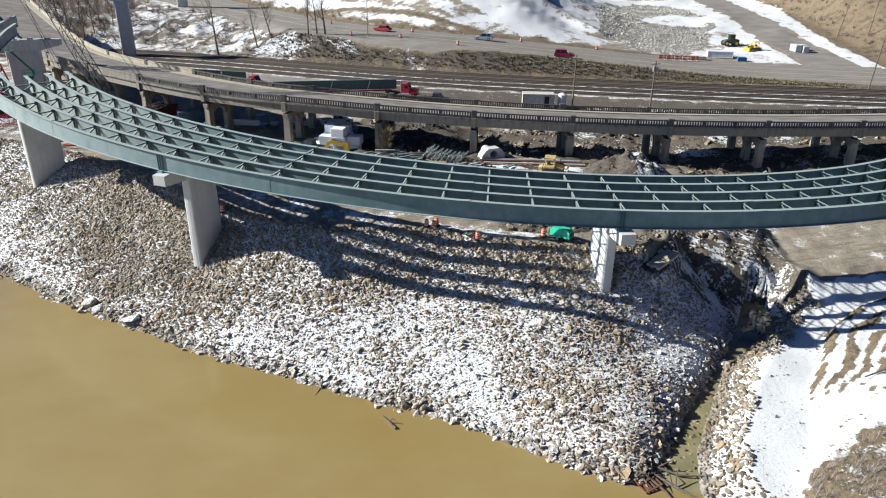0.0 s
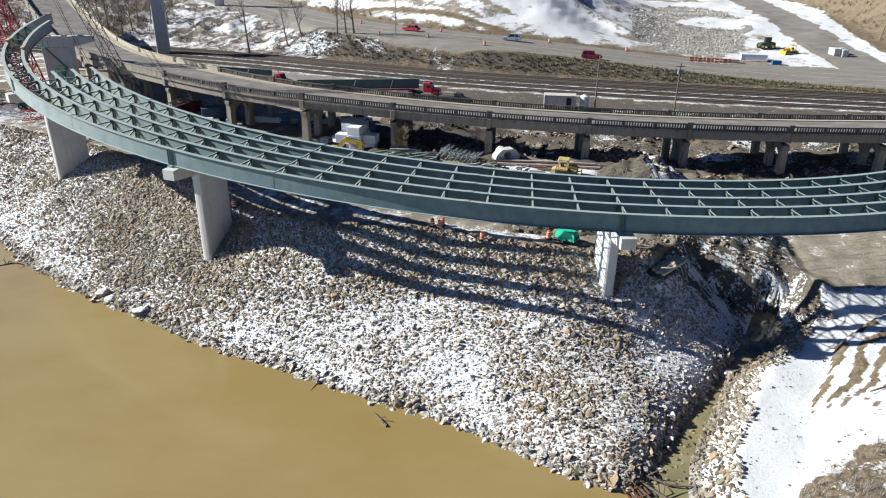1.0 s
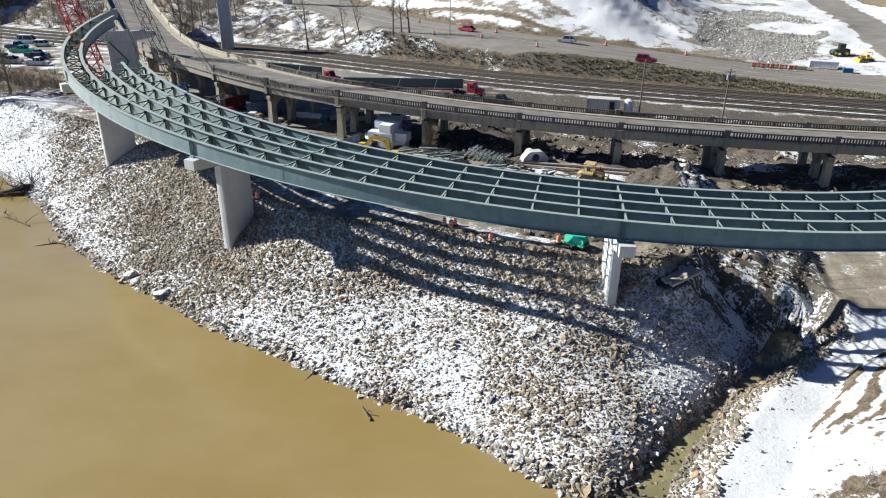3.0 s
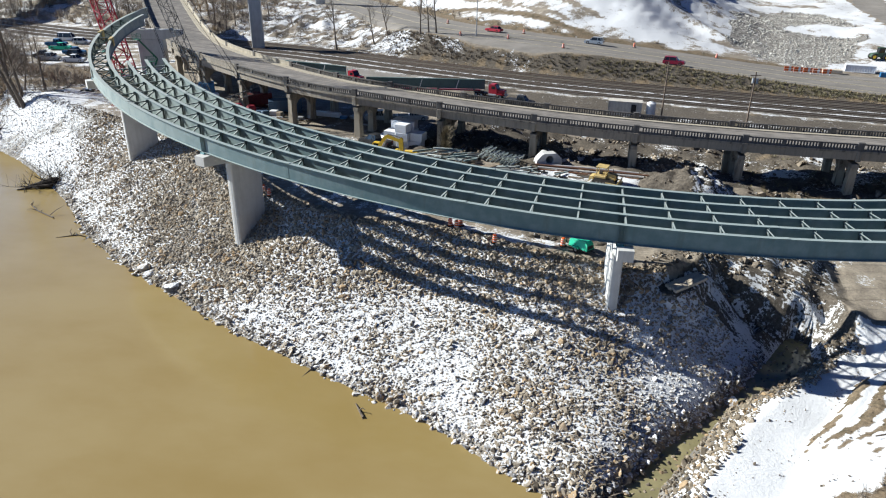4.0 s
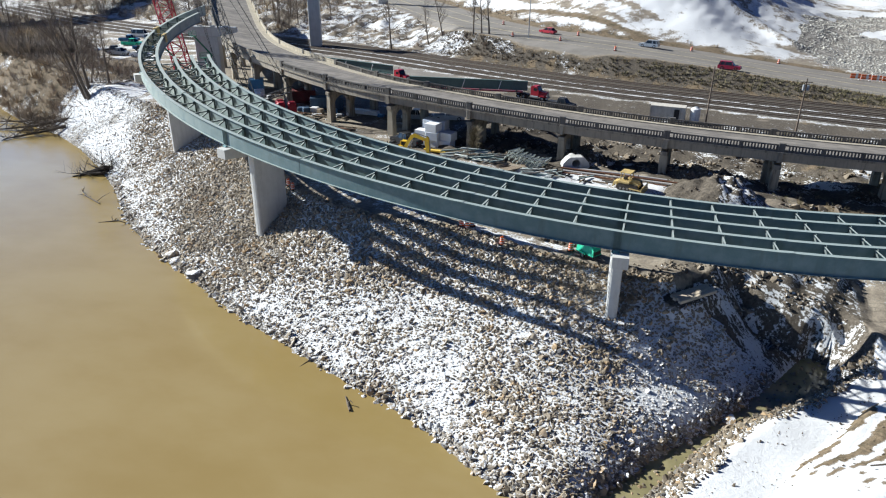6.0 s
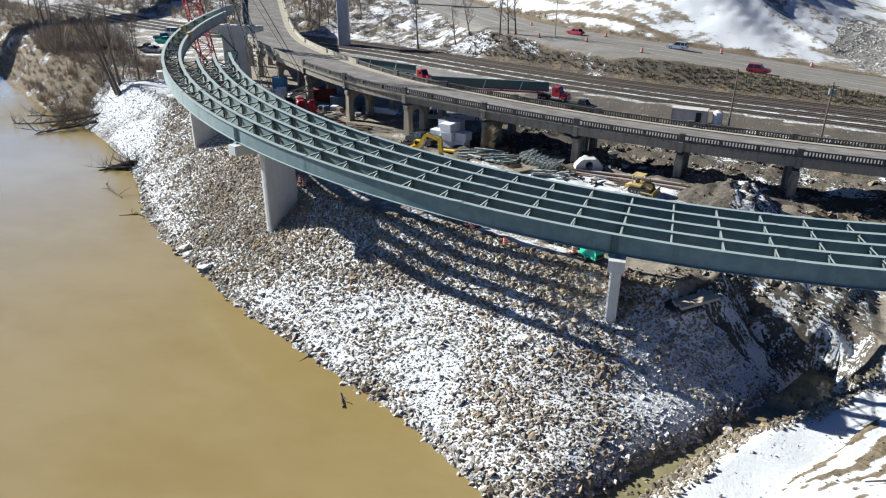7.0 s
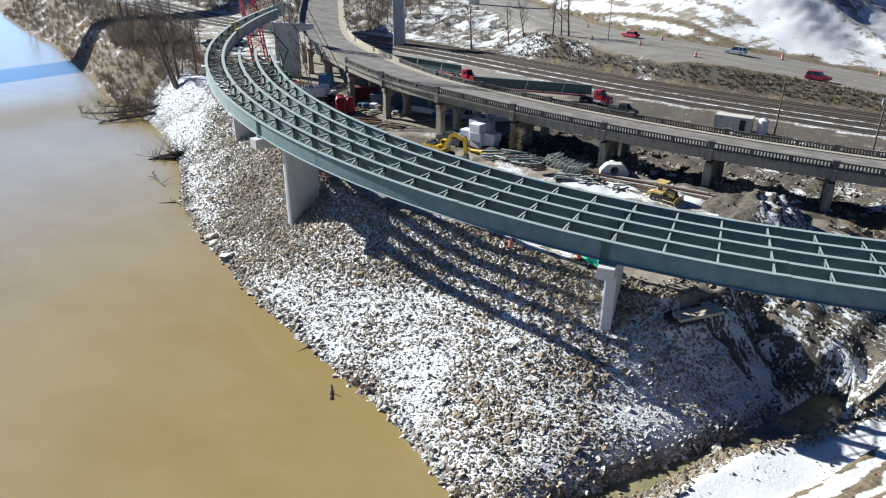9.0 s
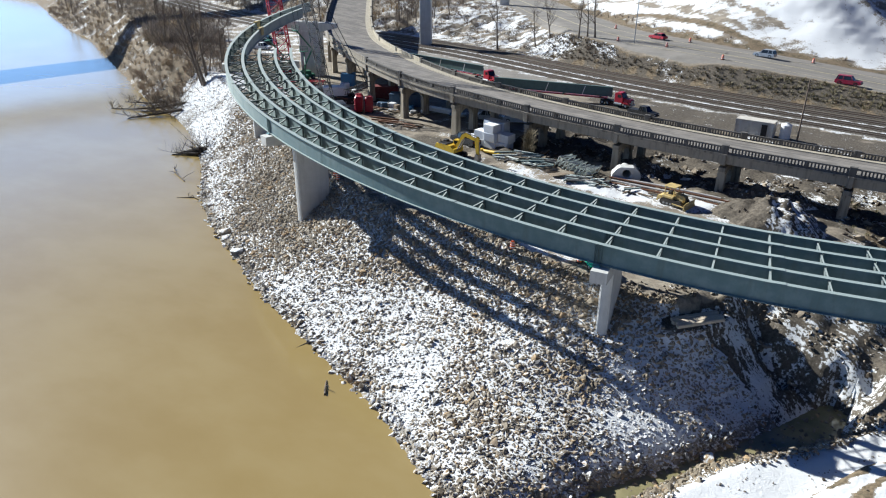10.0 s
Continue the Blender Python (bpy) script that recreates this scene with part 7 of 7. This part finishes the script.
TWIG = timber("twig_bark", (0.13, 0.108, 0.09), (0.24, 0.20, 0.165), (0.08, 0.066, 0.055))
TALL = "tall leafless tree with a dark slender trunk"
build_tree(-57.5, 190.3, 19, 1, TALL, (-0.05, 0), 0.28)
build_tree(-33.4, 188.9, 14, 2, TALL)
build_tree(-31.2, 189.6, 13, 3, TALL)
build_tree(-29.0, 189.1, 14.5, 4, TALL)
build_tree(-48.2, 195.5, 13, 5, TALL, (-0.25, 0))
build_tree(-44.9, 197.7, 13, 6, TALL, (-0.25, 0))
rnd = random.Random(5)
for i in range(18):
    build_tree(-140 + i * 2.9 + rnd.uniform(-2, 2), 206 + i * 0.5 + rnd.uniform(-8, 9), rnd.uniform(9, 14), 40 + i, "leafless tree in a thicket beyond the railway")
bank_trees = [(-102.0, 124.6, 25, -0.34), (-103.6, 125.4, 23, -0.5), (-104.5, 127.5, 21, -0.1), (-118, 138.6, 19, 0.05), (-99, 128, 15, -0.1), (-105, 129, 12, 0.2), (-131, 147, 13, -0.3), (-120, 140, 9, 0.25), (-125, 139, 8, -0.2), (-124, 152, 10, 0.0), (-121.5, 151, 9, 0.05),
              (-108, 133, 8, 0.1), (-113, 131, 7, -0.1), (-138, 152, 12, 0.0), (-142, 156, 11, 0.0), (-147, 150, 9, 0.1), (-152, 166, 12, 0.0), (-158, 160, 10, 0.0), (-163, 168, 11, 0),
              (-172, 172, 12, 0.1), (-185, 180, 13, 0), (-196, 186, 14, 0), (-205, 192, 14, 0), (-222, 190, 15, 0.05), (-236, 198, 15, 0.05), (-250, 203, 15, 0), (-262, 210, 16, 0.05),
              (-230, 212, 14, 0), (-246, 222, 15, 0), (-275, 218, 16, 0), (-290, 226, 16, 0), (-306, 234, 16, 0), (-215, 204, 13, 0), (-322, 240, 16, 0), (-281, 206, 14, -0.1), (-296, 213, 14, -0.1)]
for i, (x, y, h, lx) in enumerate(bank_trees):
    build_tree(x, y, h, 100 + i, "leafless tree on the brushy river bank", (lx, 0.0))

n = Nodes("dry_brush", 0.9, 0, 0.2).world_pos()
r = n.island()
c = n.mix(n.ramp(r, 0, 1), (0.085, 0.068, 0.052), (0.23, 0.185, 0.14))
olive = n.mix(n.ramp(r, 0, 1), (0.115, 0.105, 0.058), (0.30, 0.265, 0.155))
c = n.mix(n.math("MULTIPLY", n.ramp(n.noise(0.12, 3), 0.32, 0.48), n.ramp(n.world_x(), -25.0, 20.0, 0.1, 1.0)), c, olive)
n.color(c)
BRUSH = n.mat

n = Nodes("bank_brush_stems", 0.9, 0, 0.2).world_pos()
r = n.island()
c = n.mix(n.ramp(r, 0, 1), (0.20, 0.178, 0.152), (0.47, 0.415, 0.355))
c = n.mix(n.ramp(n.noise(0.09, 3), 0.5, 0.62), c, n.mix(n.ramp(r, 0, 1), (0.24, 0.19, 0.13), (0.52, 0.42, 0.28)))
n.color(c)
BANK_STEMS = n.mat


n = Nodes("scrub_stems", 0.9, 0, 0.2).world_pos()
n.color(n.mix(n.ramp(n.island(), 0, 1), (0.165, 0.135, 0.108), (0.42, 0.345, 0.27)))
SCRUB_STEMS = n.mat

n = Nodes("grass_stems", 0.9, 0, 0.2).world_pos()
n.color(n.mix(n.ramp(n.island(), 0, 1), (0.24, 0.18, 0.105), (0.46, 0.36, 0.22)))
GRASS_STEMS = n.mat


def build_brush(name, label, spots, blades, seed, mat=BRUSH, thick=1.0):
    """Many thin bent stems rising in tufts from the ground."""
    r = np.random.RandomState(seed)
    spots = np.array(spots)
    k = len(spots) * blades
    base = np.repeat(spots, blades, 0)
    size = base[:, 3]
    an = r.uniform(0, 6.283, k)
    out = r.uniform(0.0, 1.0, k) ** 0.7
    up = size * r.uniform(0.45, 1.0, k) * (1.15 - 0.55 * out)
    foot = base[:, :3] + np.stack([np.cos(an), np.sin(an), 0 * an], -1) * (out * size * 0.35)[:, None]
    tip = foot + np.stack([np.cos(an) * out * size * 0.75, np.sin(an) * out * size * 0.75, up], -1) + r.normal(0, 0.06, (k, 3)) * size[:, None]
    mid = (foot + tip) / 2 + np.stack([0 * an, 0 * an, up * 0.18], -1)
    w = (thick * size * r.uniform(0.008, 0.02, k))[:, None] * np.stack([-np.sin(an), np.cos(an), 0.3 * np.ones(k)], -1)
    co = np.stack([foot - w, foot + w, mid + w * 0.8, mid - w * 0.8, tip], 1)
    idx = (np.arange(k) * 5)[:, None]
    tri = np.concatenate([idx + (0, 1, 2), idx + (0, 2, 3), idx + (3, 2, 4)])
    me = bpy.data.meshes.new(name)
    me.vertices.add(k * 5)
    me.vertices.foreach_set("co", co.ravel())
    me.loops.add(tri.size)
    me.loops.foreach_set("vertex_index", tri.ravel())
    me.polygons.add(len(tri))
    me.polygons.foreach_set("loop_start", np.arange(0, tri.size, 3))
    me.update(calc_edges=True)
    me.materials.append(mat)
    return tagged(new(name, me), label, "brush", kind="stuff")


def brush_spots(x0, x1, y0, y1, step, seed, test, size):
    X, Y = scatter(x0, x1, y0, y1, step, seed)
    keep = test(X, Y)
    X, Y = X[keep], Y[keep]
    r = np.random.RandomState(seed)
    return np.stack([X, Y, height(X, Y) - 0.05, r.uniform(size[0], size[1], len(X))], -1)


build_brush("embankment_brush", "dry brown and olive bushes on the railway embankment",
            brush_spots(-42, 92, 148, 205, 0.8, 81, lambda x, y: (side_of(RAIL_LINE, x, y) > 8.2) & (side_of(ROAD_LINE, x, y) < -9.6) & (waves(x, y, 5, 82) > -1.1), (0.4, 1.0)), 22, 83, BRUSH, 3.0)
build_brush("verge_grass", "strip of dry tan grass beside the railway tracks",
            brush_spots(-60, 95, 145, 196, 0.75, 281, lambda x, y: ((side_of(RAIL_LINE, x, y) > 6.4) & (side_of(RAIL_LINE, x, y) < 8.8)) | ((side_of(ROAD_LINE, x, y) > -10.4) & (side_of(ROAD_LINE, x, y) < -9.2) & (x > -20)), (0.25, 0.6)), 16, 283, GRASS_STEMS, 2.2)
build_brush("hill_foot_brush", "brown scrub along the foot of the snowy hill",
            brush_spots(-90, 40, 196, 250, 1.9, 181, lambda x, y: (side_of(ROAD_LINE, x, y) > 13) & (side_of(ROAD_LINE, x, y) < 16.5) & (waves(x, y, 9, 182) > 0.0), (0.4, 1.3)), 50, 183, BANK_STEMS)
build_brush("thicket_brush", "bare brown brush between railway and road",
            brush_spots(-140, -24, 182, 240, 1.7, 84, lambda x, y: (side_of(RAIL_LINE, x, y) > 9) & (side_of(ROAD_LINE, x, y) < -10) & (waves(x, y, 9, 85) > np.where(x < -86, -0.3, np.where(x > -40, -0.2, 0.4))), (0.5, 1.6)), 50, 86, SCRUB_STEMS)
build_brush("bank_brush", "tangled leafless brush on the river bank",
            brush_spots(-330, -84, 112, 260, 2.0, 87, lambda x, y: inside(LAND, x, y) & (line_dist(SHORE, x, y) > 0.3) & (line_dist(SHORE, x, y) < 40) & (side_of(RAIL_LINE, x, y) < -12) & ~((x > -150) & (side_of(RAIL_LINE, x, y) > -46))
                        & ~((x > -106 - 0.45 * (y - 117)) & (y < 127)) & ~((x > -96) & (y < 131)) & ((waves(x, y, 16, 187) > -0.6) | (line_dist(SHORE, x, y) < 5)), (0.8, 2.6)), 36, 88, BANK_STEMS)
build_brush("near_bank_brush", "dense brown leafless scrub at the foot of the bank trees",
            brush_spots(-150, -92, 116, 160, 1.55, 287, lambda x, y: inside(LAND, x, y) & (line_dist(SHORE, x, y) > 0.2) & (line_dist(SHORE, x, y) < 26) & ~((x > -107 - 0.45 * (y - 117)) & (y < 128)) & ~((x > -97) & (y < 132))
                        & ((waves(x, y, 9, 288) > 0.0) | (line_dist(SHORE, x, y) < 3)), (0.7, 2.6)), 40, 289, SCRUB_STEMS)
build_brush("vine_thicket", "grey-olive vine-covered bushes on the river bank",
            brush_spots(-172, -134, 146, 176, 2.6, 187, lambda x, y: (np.hypot((x + 147) / 13, (y - 156) / 10) < 1) | (np.hypot((x + 163) / 7, (y - 166) / 6) < 1), (3.0, 5.5)), 110, 188, BANK_STEMS)
build_brush("far_thicket", "grey leafless thicket beyond the railway",
            brush_spots(-330, -96, 200, 330, 3.6, 191, lambda x, y: (side_of(RAIL_LINE, x, y) > 10) & (side_of(RAIL_LINE, x, y) < 75) & (waves(x, y, 26, 192) > -0.55) & (np.abs(side_of(ROAD_LINE, x, y)) > 14), (1.6, 4.2)), 55, 193, BANK_STEMS)
rnd = random.Random(9)
for i in range(22):
    x = -112 - i * 8.5 + rnd.uniform(-3, 3)
    y = float(np.interp(x, [p[0] for p in RAIL_LINE], [p[1] for p in RAIL_LINE])) + rnd.uniform(15, 42)
    if abs(float(side_of(ROAD_LINE, np.array([x]), np.array([y]))[0])) > 15:
        build_tree(x, y, rnd.uniform(9, 14), 300 + i, "leafless tree in a thicket beyond the railway", depth=2)
build_brush("dry_grass", "dry tan grass below the viaduct",
            brush_spots(36, 95, 96, 134, 1.5, 89, lambda x, y: waves(x, y, 12, 90) > -0.2, (0.3, 0.8)), 40, 91)
build_brush("terrace_brush", "dry brown brush on the cut bank",
            brush_spots(25, 60, 30, 62, 0.62, 92, lambda x, y: (terrace_depth(x, y) > 0.3) & (x < 48) & (y < 42.0 + 0.62 * (x - 28.6)) & (waves(x, y, 5, 93) > -0.7), (0.35, 0.95)), 30, 94, BANK_STEMS)
build_brush("hillside_brush", "tan and brown brush on the far hillside",
            brush_spots(112, 165, 185, 280, 2.3, 95, lambda x, y: (side_of(ROAD_LINE, x, y) > 14) & (x > 119 + 0.11 * (y - 215)) & (waves(x, y, 12, 96) > -0.2), (0.6, 1.8)), 50, 97, SCRUB_STEMS)
vine = build_brush("dead_vines", "tall tangle of dead brown vines on a viaduct column", [(-8.4 + 0.25 * (i % 3), 105.6 + 0.2 * (i % 2), 9.2 + 0.45 * i, 1.5) for i in range(9)], 130, 98)


def build_log(path, radii, label, name="driftwood_log", mat=DRIFT, stubs=0, seed=0):
    lg = thing(name, label, "driftwood")
    pts = [Vector(p) for p in path]
    part("stem", Geo().tube(pts, radii, 8), mat, lg)
    rnd, tangle = random.Random(seed), Geo()
    for i in range(stubs):
        k = rnd.randrange(1, len(pts))
        p = pts[k - 1].lerp(pts[k], rnd.random())
        d = Vector((rnd.uniform(-1, 1), rnd.uniform(-1, 1), rnd.uniform(-0.1, 0.55))).normalized()
        L = rnd.uniform(0.8, 2.6) * (1.5 if stubs > 20 else 1)
        if stubs > 20:
            grow(tangle, tangle, p, d, L * 1.5, rnd.uniform(0.06, 0.12), 1, rnd)
            continue
        q = p + d * L * 0.5 + Vector((rnd.uniform(-0.2, 0.2), rnd.uniform(-0.2, 0.2), 0.15))
        part("branch", Geo().tube([p, q, p + d * L + Vector((0, 0, rnd.uniform(-0.3, 0.3)))], [0.07, 0.05, 0.02], 5), mat, lg)
    if stubs > 20:
        part("branchwork", tangle, mat, lg)["kind"] = "stuff"
    return lg


build_log([(-5.4, 54.0, 0.05), (-4.7, 53.0, 0.12), (-4.0, 52.1, 0.10)], [0.05, 0.10, 0.12], "short dark log floating close to the bank", stubs=2, seed=1)
build_log([(-11.8, 58.4, 0.05), (-12.2, 57.0, -0.02)], [0.05, 0.03], "thin stick standing out of the river")
build_log([(17.6, 46.4, 0.35), (19.5, 44.6, 0.25), (21.2, 43.0, 0.2)], [0.16, 0.14, 0.08], "grey log stranded at the creek mouth", stubs=3, seed=2)
build_log([(18.2, 47.0, 0.4), (20.3, 46.0, 0.2), (22.4, 45.8, 0.3)], [0.12, 0.1, 0.06], "thin grey log stranded at the creek mouth", stubs=2, seed=3)
build_log([(16.8, 46.8, 0.5), (18.6, 44.2, 0.1), (19.4, 41.8, 0.0)], [0.13, 0.12, 0.06], "grey log stranded at the creek mouth", stubs=2, seed=4)
build_log([(-73.5, 91.0, 0.1), (-70.4, 88.9, 0.12), (-66.0, 87.0, 0.1)], [0.06, 0.13, 0.10], "dark branchy log lying in the shallow river", stubs=6, seed=5)
build_log([(-79.8, 97.6, 0.1), (-78.0, 98.8, 0.45), (-76.4, 99.8, 0.8), (-75.4, 100.6, 0.9)], [0.25, 0.5, 0.75, 0.35], "dark stump with roots stranded on the bank", mat=WET_WOOD, stubs=22, seed=6)
build_log([(-80.6, 96.2, 0.05), (-78.6, 97.6, 0.3), (-75.6, 98.6, 0.5)], [0.12, 0.2, 0.3], "dark wet log lying at the water's edge", mat=WET_WOOD, stubs=5, seed=31)
build_log([(-60.5, 80.8, 0.0), (-58.0, 82.3, 0.1), (-55.5, 81.8, 0.05)], [0.05, 0.08, 0.03], "dark branch lying at the water's edge", stubs=3, seed=9)
build_log([(-103, 120.5, 1.6), (-108, 118, 0.7), (-112, 116.2, 0.35), (-115, 115.2, 0.1)], [0.3, 0.24, 0.16, 0.06], "fallen leafless tree lying in the river", stubs=26, seed=7)
build_log([(-107, 124.5, 1.8), (-114, 122, 0.5), (-119, 121, 0.1)], [0.26, 0.2, 0.07], "fallen leafless tree lying in the river", stubs=24, seed=8)
build_log([(-106, 121.5, 2.2), (-112, 118.5, 0.9), (-118, 115.5, 0.3), (-124, 113.5, 0.05)], [0.34, 0.28, 0.18, 0.06], "large dark fallen tree reaching into the river", stubs=24, seed=21)
build_log([(-110, 123.5, 1.8), (-118, 120.5, 0.8), (-127, 119.5, 0.15)], [0.3, 0.22, 0.08], "large dark fallen tree reaching into the river", stubs=22, seed=22)
build_log([(-104, 118.6, 1.4), (-108, 115, 0.6), (-111, 111.5, 0.3), (-112, 109, 0.1)], [0.3, 0.24, 0.16, 0.06], "dark fallen tree lying in the shallows", stubs=22, seed=23)
build_log([(-112, 126, 2.6), (-104, 124, 4.6), (-98, 124.5, 7.6)], [0.25, 0.2, 0.1], "dark dead trunk lying on the snowy bank", stubs=14, seed=24)
build_log([(45, 56, ground_z(45, 56) + 0.3), (42, 55, ground_z(42, 55) + 0.3), (39.5, 54.2, ground_z(39.5, 54.2) + 0.25)], [0.14, 0.12, 0.06], "grey dead branch lying on the cut bank", stubs=4, seed=12)
raft = thing("rusty_grate", "rusty square steel grate lying at the creek mouth", "grate", pose(17.3, 45.3, 0.22, 6, -5, 28))
for i in range(6):
    part("bar", Geo().at(-0.85 + i * 0.34, 0, 0, (0.12, 1.9, 0.1)), RUST, raft)
for y in (-0.9, 0.0, 0.9):
    part("cross_bar", Geo().at(0, y, 0.09, (1.9, 0.12, 0.08)), RUST, raft)
# corrugated culvert mouth at the head of the creek
cp = thing("culvert_pipe", "dark steel culvert pipe at the head of the creek", "culvert pipe", pose(38.9, 78.2, 0.9, 0, 0, 0))
k = 20
vs = [(rr * math.cos(2 * math.pi * i / k), y, rr * math.sin(2 * math.pi * i / k)) for rr, y in ((0.9, -1.2), (0.9, 4.0), (0.82, 4.0), (0.82, -1.2)) for i in range(k)]
part("tube", Geo().add(vs, [(a * k + i, a * k + (i + 1) % k, ((a + 1) % 4) * k + (i + 1) % k, ((a + 1) % 4) * k + i) for a in range(4) for i in range(k)]), CHAIN, cp)
part("end_plate", Geo().at(0, 3.9, 0, (1.7, 0.05, 1.7)), BLACK, cp)
